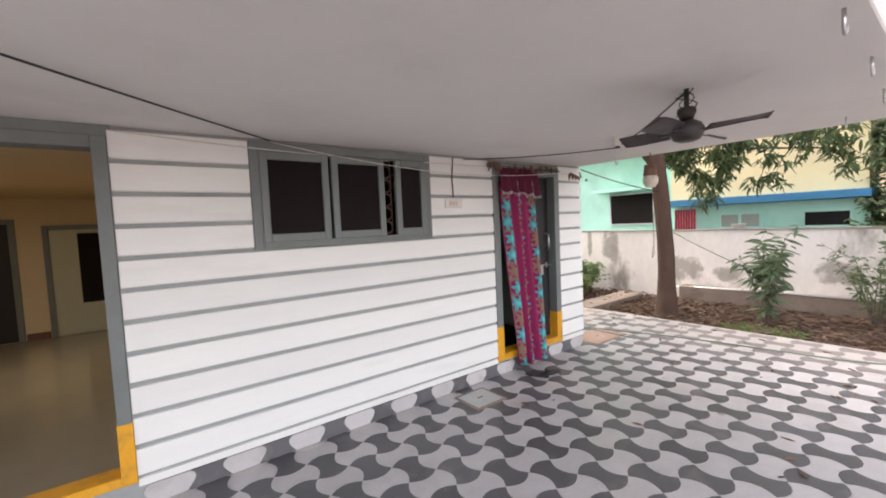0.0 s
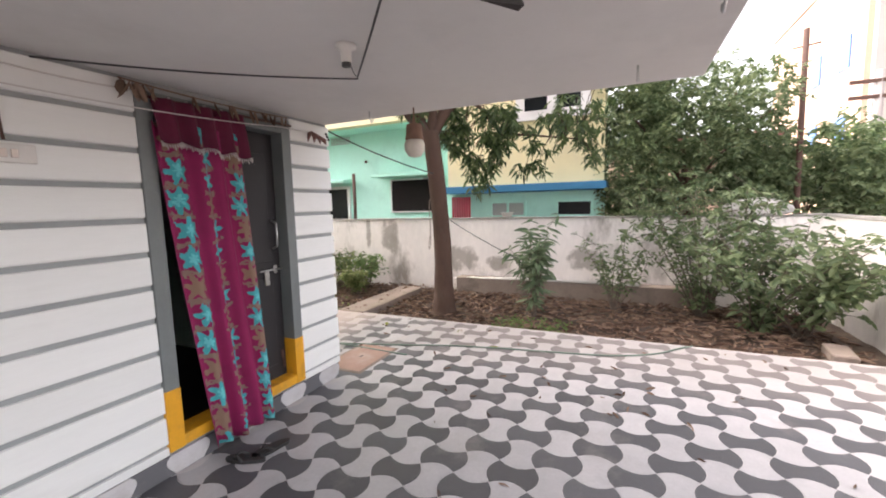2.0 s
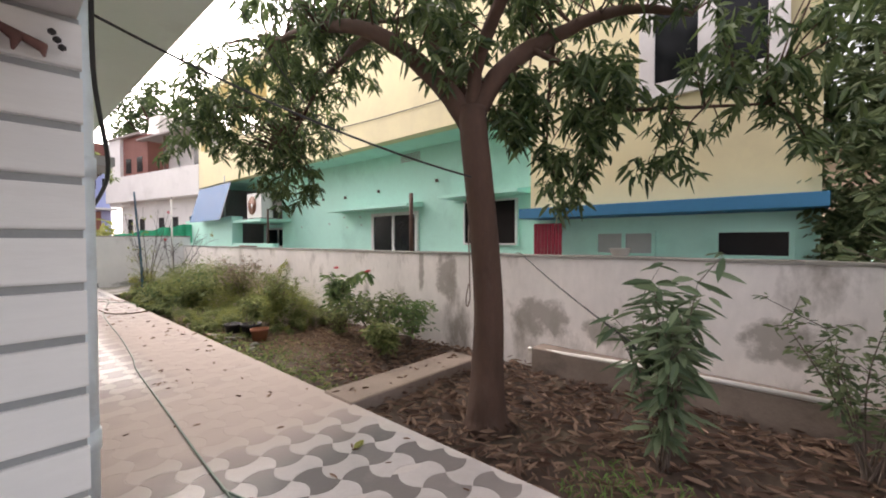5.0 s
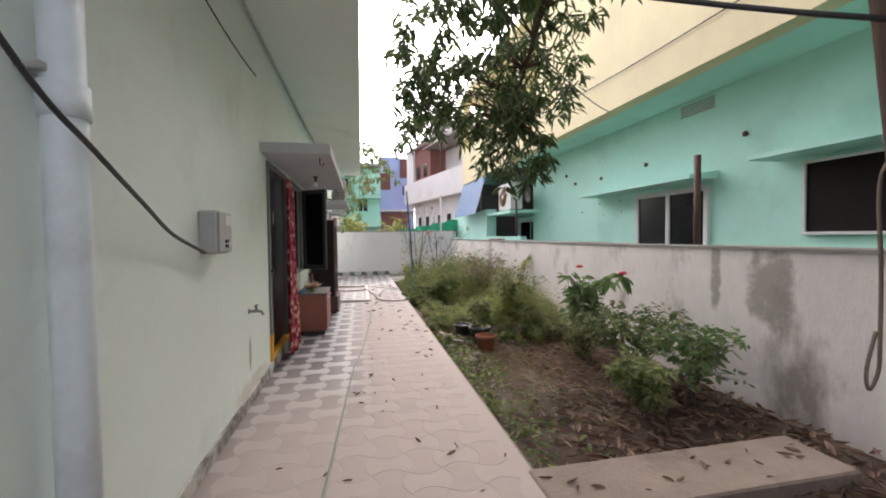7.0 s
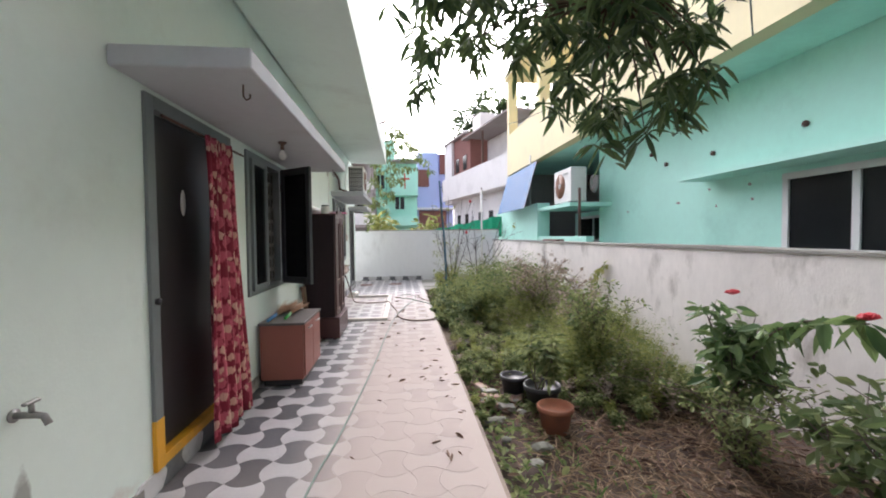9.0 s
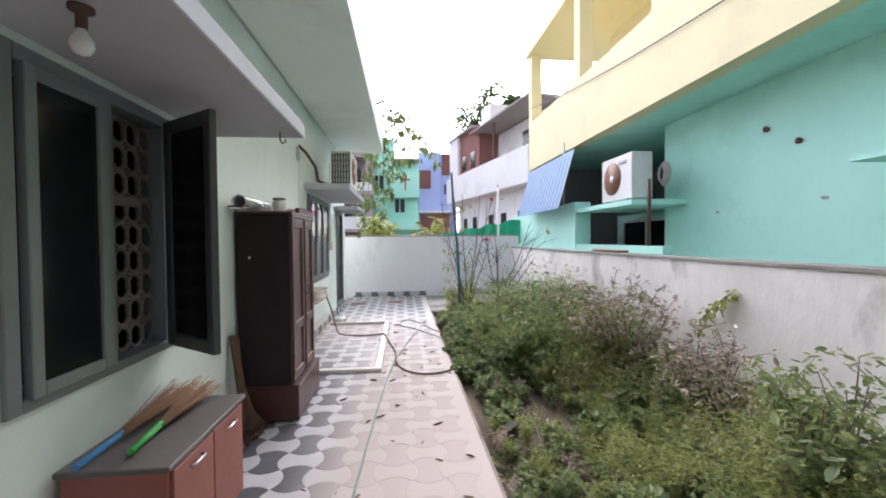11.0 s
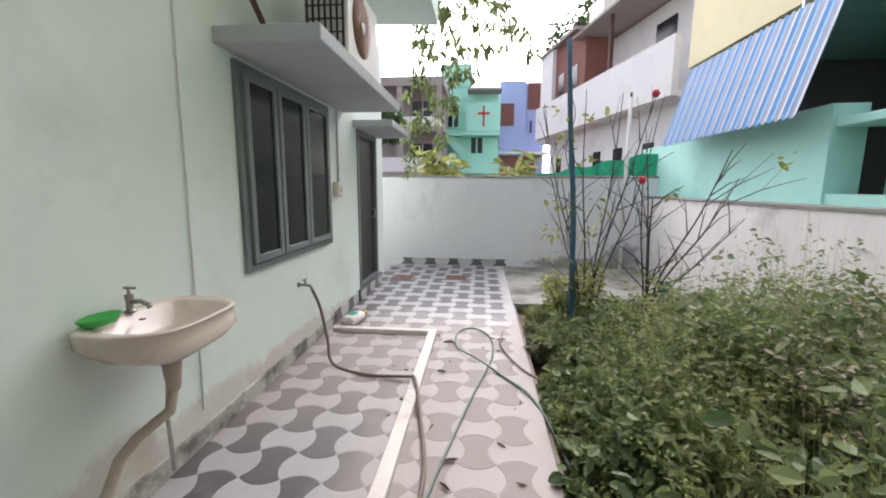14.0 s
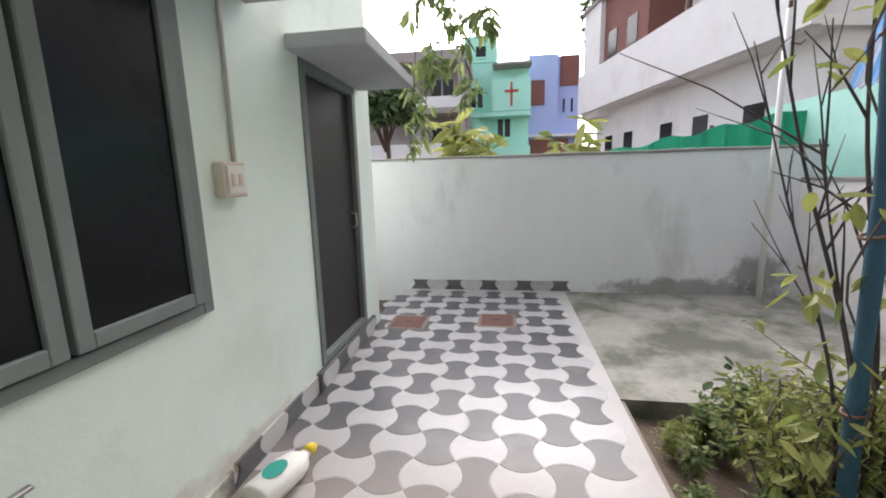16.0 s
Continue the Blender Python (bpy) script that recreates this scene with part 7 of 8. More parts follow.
far_tree("garden_tree", "light green leafy tree behind the wall", 11.0, -2.3, 2.4, 1.3, M["airy"], 71, 0.13, 1300)
far_tree("garden_tree", "light green bushy tree behind the wall", 12.8, -4.6, 2.3, 1.5, M["shrub"], 72, 0.24, 600)
far_tree("street_tree", "leafy tree behind the far houses", 14.4, 41.0, 14.6, 4.2, M["mango"], 73, 0.5, 700)
far_tree("street_tree", "dark leafy tree beside the concrete house", 1.7, 26.0, 5.0, 1.1, M["mango"], 74, 0.3, 420)
shrub("banana_plant", "bright green broad-leaved plant behind the end wall", 5.2, 18.6, -0.15, 2.1, 0.7, 9, 4, M["lime"], 0.25, 0.45, 0.3, "plant", seed=75, down=0.0, tip=0.7)
shrub("banana_plant", "bright green broad-leaved plant behind the end wall", 6.6, 19.2, -0.15, 2.1, 0.6, 8, 4, M["lime"], 0.25, 0.42, 0.3, "plant", seed=76, down=0.0, tip=0.7)


# ---- neighbouring and far buildings ----
def opening(parent, name, dims, frame_mat, pane_mat, axis, w=0.05, split=2, label=""):
    """A framed window on a facade. dims: (plane, u0, u1, z0, z1); axis: the facade's normal."""
    p, u0, u1, z0, z1 = dims

    def put(bm, a, c, lo, hi, d0, d1):
        if axis == "-x":
            box(bm, p - d1, p - d0, a, c, lo, hi)
        else:
            box(bm, a, c, p - d1, p - d0, lo, hi)
    bm = bmesh.new()
    put(bm, u0, u1, z0, z0 + w, 0.0, 0.06)
    put(bm, u0, u1, z1 - w, z1, 0.0, 0.06)
    for k in range(split + 1):
        u = u0 + (u1 - u0 - w) * k / split
        put(bm, u, u + w, z0 + w, z1 - w, 0.0, 0.055)
    ob = part(name, bm, frame_mat, parent, label)
    bm = bmesh.new()
    put(bm, u0 + w * 0.5, u1 - w * 0.5, z0 + w * 0.5, z1 - w * 0.5, 0.005, 0.03)
    part("pane", bm, pane_mat, ob, "dark window glass")
    return ob


M["far_grey"] = mat("far_grey_concrete_and_recess_shade", (0.34, 0.30, 0.29), 0.9, 0.2, 0.8, 0.1, 20)
nb = thing("neighbour_house", "mint and cream painted two-storey house beyond the compound wall", "house")
NX, OX = 10.1, 9.2
bm = bmesh.new()
box(bm, NX, NX + 0.25, 3.9, 12.9, -0.2, 3.318)
part("wall", bm, M["mint"], nb, "mint green plastered lower wall")
boxpart("recess_wall", (NX + 0.5, NX + 0.7, 12.9, 15.3, -0.2, 1.975), M["mint"], nb, 0)
# back and end walls: grey instead of mint, the recess's shade in their colour
boxpart("inner_wall", (NX + 2.4, NX + 2.6, 12.6, 19.0, -0.2, 3.318), M["far_grey"], nb, 0, "inner wall coloured dark grey for the shade in the recess")
boxpart("return_wall", (NX + 0.25, NX + 2.4, 12.75, 12.9, -0.2, 3.318), M["mint"], nb, 0)
boxpart("end_wall", (OX + 0.16, NX + 2.4, 17.0, 17.2, -0.2, 3.318), M["far_grey"], nb, 0)
bm = bmesh.new()
box(bm, OX, NX + 2.6, 3.9, 17.25, 3.32, 3.42)
part("soffit", bm, M["mint"], nb, "mint green underside of the upper storey")
bm = bmesh.new()
box(bm, OX - 0.02, OX + 0.2, 3.9, 17.25, 3.30, 4.55)
box(bm, OX - 0.02, OX + 0.2, 3.9, 10.5, 4.55, 6.3)
part("upper_wall", bm, M["cream"], nb, "cream upper storey with open balcony bays")
for y in (17.0, 14.1, 11.6):
    boxpart("column", (OX - 0.02, OX + 0.25, y, y + 0.25, 4.55, 6.3), M["cream"], nb, 0.004)
boxpart("roof", (OX - 0.1, NX + 3, 3.9, 17.3, 6.3, 6.5), M["cream"], nb, 0.004)
boxpart("balcony_back_wall", (OX + 1.6, OX + 1.8, 10.5, 16.0, 4.55, 6.3), M["cream"], nb, 0.004)
boxpart("balcony_floor", (OX, OX + 1.8, 10.5, 17.2, 3.9, 4.0), M["cream"], nb, 0.004)
bm = bmesh.new()
box(bm, OX - 0.02, OX + 0.9, 0.97, 3.9, 1.86, 6.3)
part("corner_block", bm, M["cream"], nb, "cream projecting block")
bm = bmesh.new()
box(bm, OX + 0.9, NX + 0.25, 0.97, 3.9, 1.86, 6.3)
box(bm, OX + 0.1, OX + 0.9, 3.88, 3.93, 1.9, 3.34)
box(bm, OX + 0.12, OX + 0.9, 0.97, 3.9, -0.2, 1.72)
part("lower_block", bm, M["mint"], nb, "mint green ground floor under the block")
bm = bmesh.new()
box(bm, OX - 0.25, OX + 0.9, 0.92, 3.95, 1.73, 1.86, 0.006)
part("ledge", bm, M["blue_paint"], nb, "deep blue painted ledge")
opening(nb, "window", (NX, 7.02, 8.52, 1.15, 2.05), M["white_paint"], M["pane"], "-x", 0.07, 2, "white framed window")
opening(nb, "window", (NX, 4.66, 5.80, 1.36, 2.15), M["white_paint"], M["mesh"], "-x", 0.03, 1, "window with dark grille")
opening(nb, "window", (OX - 0.02, 1.2, 2.50, 3.0, 4.1), M["white_paint"], M["pane"], "-x", 0.16, 2, "white framed upper window")
opening(nb, "window", (OX + 0.12, 1.15, 1.79, 1.25, 1.56), M["mint"], M["pane"], "-x", 0.04, 1)
opening(nb, "window", (OX + 0.12, 2.35, 3.05, 1.25, 1.56), M["mint"], M["grey_plastic"], "-x", 0.04, 2)
opening(nb, "window", (NX + 0.5, 13.25, 15.0, 1.20, 1.86), M["white_paint"], M["pane"], "-x", 0.06, 2, "sliding window in the recess")
for y0, y1, z in ((6.9, 9.75, 2.12), (4.4, 6.1, 2.20)):
    bm = bmesh.new()
    prism(bm, [(NX + 0.05, z), (NX - 0.45, z), (NX - 0.45, z + 0.05), (NX + 0.05, z + 0.12)], y0, y1, "y")
    part("sunshade", bm, M["mint"], nb)
bm = bmesh.new()
for k in range(5):
    box(bm, NX - 0.012, NX + 0.01, 6.97, 7.55, 3.10 + 0.035 * k, 3.118 + 0.035 * k)
part("vent", bm, M["grey_plastic"], nb, "slatted vent")
for y, z in ((6.5, 2.62), (8.3, 2.55), (9.6, 2.5), (10.6, 2.52), (11.0, 2.75)):
    bm = bmesh.new()
    lathe(bm, [(0.001, -0.03), (0.035, -0.03), (0.03, 0.0), (0.001, 0.0)], (NX, y, z), 12, "x")
    part("drain_spout", bm, M["iron"], nb)
bm = bmesh.new()
tube(bm, [(8.98, 6.07, 1.0), (8.98, 6.07, 2.24)], 0.035, 10)
part("post", bm, M["iron"], nb, "rusty post")
for i in range(8):
    boxpart("red_slat", (9.04, 9.06, 3.38 + 0.05 * i, 3.42 + 0.05 * i, -0.2, 1.66), M["red_cloth"], nb, 0.002, "red slat of a screen")
for y, z, w in ((10.33, 1.87, 0.05), (9.68, 2.01, 0.03), (9.01, 2.0, 0.03), (9.55, 1.77, 0.02), (8.97, 1.81, 0.025), (11.76, 1.82, 0.03)):
    bm = bmesh.new()
    prism(bm, [(y - w, z - 0.012), (y + 0.3 * w, z - 0.02), (y + w, z + 0.006), (y + 0.2 * w, z + 0.02), (y - 0.6 * w, z + 0.012)], NX - 0.002, NX + 0.002, "x")
    part("paint_chip", bm, M["far_grey"], nb, "chipped bare patch")
# recess with its ledge, shelf, pillar and parapet
bm = bmesh.new()
box(bm, OX, NX - 0.002, 12.36, 14.3, 1.98, 2.06, 0.006)
box(bm, NX - 0.002, NX + 0.5, 12.905, 14.3, 1.98, 2.06)
box(bm, OX, OX + 0.15, 11.62, 18.9, -0.2, 1.36)
box(bm, OX, OX + 0.15, 15.0, 18.9, 1.36, 2.18)
box(bm, OX - 0.02, OX + 0.3, 14.32, 15.0, 1.2, 2.2)
part("balcony_wall", bm, M["mint"], nb, "mint green balcony wall and shelf")
bm = bmesh.new()
tube(bm, [(OX + 0.02, 11.95, 1.36), (OX + 0.02, 11.95, 2.3)], 0.027, 10)
part("pipe", bm, M["iron"], nb, "rusty brown pipe")
bm = bmesh.new()
tube(bm, [(OX - 0.03, 14.85, 2.2), (OX - 0.03, 14.85, 3.5)], 0.02, 8)
part("awning_pole", bm, M["steel"], nb)
# striped awning
M["awning_blue"] = mat("faded_blue_awning", (0.045, 0.22, 0.50), 0.6, 0.2, 4, 0.1, 40, stain=(0.25, 0.36, 0.5), amount=0.35, sscale=3)
M["awning_white"] = mat("faded_white_awning", (0.29, 0.33, 0.42), 0.6, 0.2, 4, 0.1, 40, stain=(0.12, 0.24, 0.44), amount=0.5, sscale=4)
aw = thing("striped_awning", "faded blue and white striped sheet awning", "awning")
for i in range(28):
    y0 = 14.28 + 0.10 * i
    bm = bmesh.new()
    pts = []
    for k in range(7):
        t = k / 6
        pts.append((OX - 0.04 - 0.34 * t, 3.24 - 1.17 * t))
    a = [[bm.verts.new((x, y0 - 0.05 * (OX - x) + q * 0.02 * 1.25, z + 0.016 * math.cos(q * math.pi / 2))) for q in range(5)] for x, z in pts]
    for r1, r2 in zip(a, a[1:]):
        for q in range(4):
            bm.faces.new((r1[q], r1[q + 1], r2[q + 1], r2[q]))
    p = part("strip", bm, M["awning_blue"] if i % 2 else M["awning_white"], aw)
    p.modifiers.new("thick", "SOLIDIFY").thickness = 0.006
ac2 = ac_unit(9.26, 9.60, 12.45, 13.38, 2.06, 2.80, "-x", "white outdoor air conditioner unit with a brown fan")
bm = bmesh.new()
box(bm, 9.245, 9.259, 12.6, 12.82, 2.66, 2.70)
part("name_bar", bm, M["grey_plastic"], ac2, "grey lettering bar")
bm = bmesh.new()
for k in range(5):
    tube(bm, [(9.66 + 0.012 * k, 12.33 + (0.07 + 0.014 * k) * math.cos(a), 2.44 + (0.12 + 0.014 * k) * math.sin(a)) for a in (i * math.pi / 10 for i in range(21))], 0.016, 6, False)
coil = single("pipe_coil", bm, M["far_grey"], "coil of grey insulated pipe beside the air conditioner", "pipe coil")
basin = thing("white_tub", "white plastic tub on the compound wall", "tub")
bm = bmesh.new()
lathe(bm, [(0.001, 0), (0.08, 0), (0.11, 0.08), (0.12, 0.085), (0.10, 0.082), (0.001, 0.02)], (8.80, 2.58, WALL_TOP), 20)
part("tub", bm, M["white_plastic"], basin)
rag = thing("covered_bundle", "grey sheet-covered bundle on the compound wall", "bundle")
bm = bmesh.new()
bmesh.ops.create_uvsphere(bm, u_segments=20, v_segments=10, radius=1)
for v in bm.verts:
    k = 1 + 0.18 * noise.noise(v.co * 2.2)
    v.co = Vector((8.9 + v.co.x * 0.2 * k, -1.12 + v.co.y * 0.42 * k, WALL_TOP + 0.07 + max(-0.07, v.co.z * 0.17 * k)))
part("sheet", bm, M["cloth_white"], rag)
bm = bmesh.new()
box(bm, 8.74, 8.90, 11.9, 12.7, WALL_TOP, WALL_TOP + 0.035, 0.01)
single("rusty_plate", bm, M["redlid"], "rusty red plate lying on the compound wall", "plate")
# low channel wall and slab in the bed
bm = bmesh.new()
box(bm, 6.30, 8.16, 4.02, 4.46, -0.2, 0.015, 0.012)
single("cement_slab", bm, M["mudslab"], "dusty cement slab bridging the garden bed", "slab", "structure")
bm = bmesh.new()
box(bm, 8.42, 8.68, -0.6, 3.45, -0.15, 0.19, 0.012)
single("low_ledge", bm, M["mudslab"], "low cement ledge along the compound wall", "ledge", "structure")
bm = bmesh.new()
tube(bm, [(8.45, 3.5, 0.16), (8.43, 2.2, 0.215), (8.43, 0.4, 0.215)], 0.022, 10)
single("water_pipe", bm, M["white_plastic"], "white plastic water pipe on the low ledge", "pipe")
bm = bmesh.new()
box(bm, EDGE_X, 8.66, 14.95, END_Y, -0.3, -0.012)
pad = single("concrete_pad", bm, M["concrete"], "mossy grey concrete pad in the yard corner", "paving", "structure")
bm = bmesh.new()
box(bm, EDGE_X, EDGE_X + 0.035, -3.2, 17.3, -0.3, -0.025, 0.006)
single("kerb", bm, M["mudslab"], "dusty cement edging along the paving", "kerb", "structure")
# lumpy bed of soil
bm = bmesh.new()
nx, ny = 18, 130
g = [[None] * (ny + 1) for _ in range(nx + 1)]
for i in range(nx + 1):
    for j in range(ny + 1):
        x, y = EDGE_X + 0.06 + (8.72 - EDGE_X - 0.06) * i / nx, -1.9 + 17.0 * j / ny
        h = -0.125 + 0.04 * noise.noise((x * 1.6, y * 1.6, 0)) + 0.02 * noise.noise((x * 5, y * 5, 2))
        h -= 0.08 * math.exp(-((x - 6.9) ** 2 + (y - 5.1) ** 2) / 0.15)
        g[i][j] = bm.verts.new((x, y, h))
for i in range(nx):
    for j in range(ny):
        f = bm.faces.new((g[i][j], g[i + 1][j], g[i + 1][j + 1], g[i][j + 1]))
        f.smooth = True
single("garden_bed", bm, M["soil"], "dark lumpy soil of the garden bed", "soil", "structure")
bm = bmesh.new()
box(bm, -0.11, 0.11, -0.06, 0.06, -0.012, 0.016, 0.006)
for v in bm.verts:
    v.co.z += 0.02 * noise.noise(v.co * 16)
bmesh.ops.transform(bm, matrix=pose(6.62, 9.80, -0.06, 4, -6, 28), verts=bm.verts)
single("white_tile_shard", bm, M["skirt_cement"], "broken pale tile lying in the weeds", "tile shard")
bm = bmesh.new()
box(bm, -0.20, 0.20, -0.10, 0.10, -0.2, 0.025, 0.012)
bmesh.ops.transform(bm, matrix=pose(6.62, -1.32, 0, 0, 0, -8), verts=bm.verts)
single("cement_block", bm, M["mudslab"], "dusty cement block at the edge of the garden bed", "block")
# stones
rnd = random.Random(90)
for i in range(16):
    x, y, s = (rnd.uniform(7.4, 8.4), rnd.uniform(2.9, 3.9), rnd.uniform(0.03, 0.08)) if i < 7 else (rnd.uniform(6.45, 7.1), rnd.uniform(6.6, 7.9), rnd.uniform(0.025, 0.055))
    bm = bmesh.new()
    bmesh.ops.create_icosphere(bm, subdivisions=2, radius=s)
    for v in bm.verts:
        v.co *= 1 + 0.6 * noise.noise(v.co * 22 + Vector((i, 0, 0)))
        v.co = Vector((x + v.co.x * 1.3, y + v.co.y, -0.07 + v.co.z * 0.6))
    single("garden_stone", bm, M["concrete"] if i > 6 else M["soil"], "earthy stone lying in the garden bed", "stone", group="garden stones")

for i in range(9):
    bm = bmesh.new()
    box(bm, -0.09, 0.09, -0.05, 0.05, -0.03, 0.03, 0.008)
    for v in bm.verts:
        v.co *= 0.8 + 0.35 * noise.noise(v.co * 14 + Vector((0, i, 0)))
    bmesh.ops.transform(bm, matrix=pose(rnd.uniform(6.48, 6.84), rnd.uniform(7.35, 8.15), -0.075, rnd.uniform(-8, 8), rnd.uniform(-8, 8), rnd.uniform(0, 180)), verts=bm.verts)
    single("broken_brick", bm, M["dusty_red"] if i % 3 else M["concrete"], "broken pale brick lying at the bed's edge", "brick", group="broken bricks")

# lane beyond the end wall
def far_house(name, label, boxes, windows, material, facing="-y"):
    root = thing(name, label, "house")
    for nm, mtl, dims, lab in boxes:
        bm = bmesh.new()
        box(bm, *dims)
        part(nm, bm, mtl, root, lab)
    for nm, dims, fm, pm, split in windows:
        opening(root, nm, dims, fm, pm, facing, 0.08, split)
    return root


M["far_mint"] = mat("far_mint_paint", (0.40, 0.78, 0.64), 0.8, 0.08, 0.6, 0.0)
M["far_blue"] = mat("far_lilac_blue_paint", (0.42, 0.48, 0.78), 0.8, 0.08, 0.6, 0.0)
M["far_brick"] = mat("far_red_brown_wall", (0.24, 0.10, 0.085), 0.85, 0.15, 1.5, 0.1, 20)
M["pinkwall"] = mat("pink_plaster", (0.58, 0.39, 0.30), 0.85, 0.07, 0.6, 0.1, 20)
M["greywall"] = mat("pale_grey_plaster", (0.50, 0.45, 0.43), 0.85, 0.07, 0.6, 0.1, 20)
M["bluewin"] = mat("blue_window_film", (0.07, 0.18, 0.50), 0.4, 0.1, 2)
M["net"] = mat("green_shade_net", (0.02, 0.36, 0.20), 0.8, 0.2, 3, 0.3, 60)
M["cross_red"] = mat("red_paint", (0.5, 0.06, 0.05), 0.6, 0.1)

mint_far = far_house("mint_house", "mint green three-storey house with an outside stair", [
    ("wall", M["far_mint"], (3.45, 6.9, 36.0, 42.0, 0.0, 7.4), ""),
    ("stair_tower", M["far_mint"], (3.45, 5.2, 35.9, 39.0, 7.4, 8.75), ""),
    ("sign_panel", M["far_mint"], (4.95, 6.95, 34.9, 35.0, 4.7, 6.3), "mint panel with a cross"),
    ("balcony", M["far_mint"], (3.45, 6.95, 34.9, 36.0, 4.45, 4.65), ""),
    ("balcony", M["far_mint"], (3.45, 6.95, 34.9, 36.0, 2.2, 2.9), ""),
    ("shade", M["far_grey"], (5.0, 7.0, 34.85, 36.0, 7.0, 7.1), "dark slab"),
], [("window", (36.0, 5.15, 6.0, 3.4, 4.5), M["far_mint"], M["pane"], 2), ("window", (35.9, 4.0, 4.7, 7.6, 8.3), M["far_mint"], M["pane"], 1), ("window", (36.0, 3.7, 4.5, 5.0, 6.2), M["far_mint"], M["pane"], 2)], None)
bm = bmesh.new()
box(bm, 5.92, 6.02, 34.86, 34.9, 4.95, 6.1)
box(bm, 5.62, 6.32, 34.86, 34.9, 5.62, 5.74)
part("cross", bm, M["cross_red"], mint_far, "red painted cross")
bm = bmesh.new()
prism(bm, [(3.5, 5.2), (4.9, 3.6), (4.9, 2.9), (3.5, 4.4)], 35.2, 35.3, "y")
part("stair_flight", bm, M["far_mint"], mint_far)
far_house("blue_house", "lilac blue house with red-brown panels", [
    ("wall", M["far_blue"], (7.1, 8.9, 40.0, 46.0, 0.0, 8.7), ""),
    ("side_wall", M["far_blue"], (8.9, 10.3, 40.6, 46.0, 0.0, 8.7), ""),
    ("panel", M["far_brick"], (7.15, 8.1, 39.93, 40.0, 5.7, 7.2), "red-brown panel"),
    ("panel", M["far_brick"], (7.2, 9.6, 39.93, 40.0, 2.0, 3.6), "red-brown lower panel"),
    ("panel", M["far_brick"], (9.1, 10.2, 40.5, 40.6, 6.9, 8.7), "red-brown upper panel"),
    ("slab", M["white_paint"], (7.0, 10.5, 39.4, 40.6, 3.7, 3.85), "white slab"),
], [("window", (40.6, 9.2, 9.5, 5.2, 6.2), M["far_blue"], M["pane"], 1), ("window", (40.6, 9.7, 10.0, 5.2, 6.2), M["far_blue"], M["pane"], 1)], None)
far_house("concrete_house", "unfinished grey concrete house with balustrades", [
    ("wall", M["far_grey"], (-1.5, 3.8, 33.5, 38.0, 0.0, 6.7), ""),
    ("roof", M["far_grey"], (-1.6, 3.9, 31.9, 38.0, 6.6, 7.05), ""),
    ("floor_slab", M["far_grey"], (-1.6, 3.9, 31.9, 33.6, 4.3, 4.55), ""),
    ("balustrade", M["white_paint"], (-1.6, 3.9, 31.9, 32.0, 4.55, 5.05), "pale balustrade"),
    ("floor_slab", M["far_grey"], (-1.6, 3.9, 31.9, 33.6, 2.0, 2.2), ""),
    ("balustrade", M["white_paint"], (-1.6, 3.9, 31.9, 32.0, 2.2, 2.95), "pale balustrade"),
    ("column", M["far_grey"], (3.5, 3.8, 31.95, 32.2, 0.0, 6.6), ""), ("column", M["far_grey"], (1.4, 1.7, 31.95, 32.2, 0.0, 6.6), ""),
], [("window", (33.5, 1.9, 3.2, 4.7, 6.2), M["far_grey"], M["pane"], 2), ("window", (33.5, 1.9, 3.2, 2.4, 3.9), M["far_grey"], M["pane"], 2)], None)

# white and brick house, its front a little turned
wh = thing("white_house", "white two-storey house with a brick-red upper wall and balcony", "house")


def slanted(name, mtl, s0, s1, d0, d1, z0, z1, label=""):
    """A box along the turned front: s runs from the far end towards the viewer, d back from the front."""
    a, c = Vector((8.05, 27.3, 0)), Vector((9.75, 19.2, 0))
    u = (c - a).normalized()
    v = Vector((-u.y, u.x, 0))
    bm = bmesh.new()
    box(bm, s0, s1, d0, d1, z0, z1)
    for q in bm.verts:
        w = a + u * q.co.x + v * q.co.y
        q.co = Vector((w.x, w.y, q.co.z))
    return part(name, bm, mtl, wh, label)


slanted("lower_wall", M["white_paint"], 0.3, 8.2, 0.55, 4.0, -0.2, 3.28, "white lower wall")
slanted("balcony_parapet", M["white_paint"], 0.0, 8.3, 0.0, 0.15, 3.3, 4.5, "white balcony parapet")
slanted("floor_slab", M["white_paint"], 0.0, 8.3, 0.15, 4.0, 3.28, 3.42)
slanted("upper_wall", M["white_paint"], 0.0, 1.2, 0.16, 4.0, 3.12, 6.4, "white upper wall")
slanted("brick_wall", M["far_brick"], 1.2, 3.6, 0.30, 4.0, 3.42, 6.4, "brick-red upper wall")
slanted("upper_wall", M["white_paint"], 3.6, 8.2, 1.2, 4.0, 3.12, 6.0, "white upper wall")
slanted("roof", M["far_grey"], 3.2, 8.4, 0.0, 4.2, 6.05, 6.12, "dark sheet roof")
slanted("roof", M["far_grey"], -0.1, 3.2, 0.1, 4.2, 6.4, 6.5, "dark slab roof")
slanted("post", M["iron"], 5.2, 5.28, 0.2, 0.28, 4.25, 6.05)
for s in (1.0, 2.2, 4.0, 5.2, 6.6):
    slanted("window", M["pane"], s, s + 0.45, 0.53, 0.56, 1.75, 2.5, "dark window glass")
for s in (1.5, 2.6):
    slanted("window", M["pane"], s, s + 0.5, 0.28, 0.31, 4.7, 5.4, "dark window glass")
slanted("window", M["pane"], 5.8, 6.6, 1.18, 1.21, 4.6, 5.6, "dark window glass")
slanted("water_tank", M["white_plastic"], 2.2, 3.2, 1.0, 2.0, 6.5, 7.5, "white water tank")
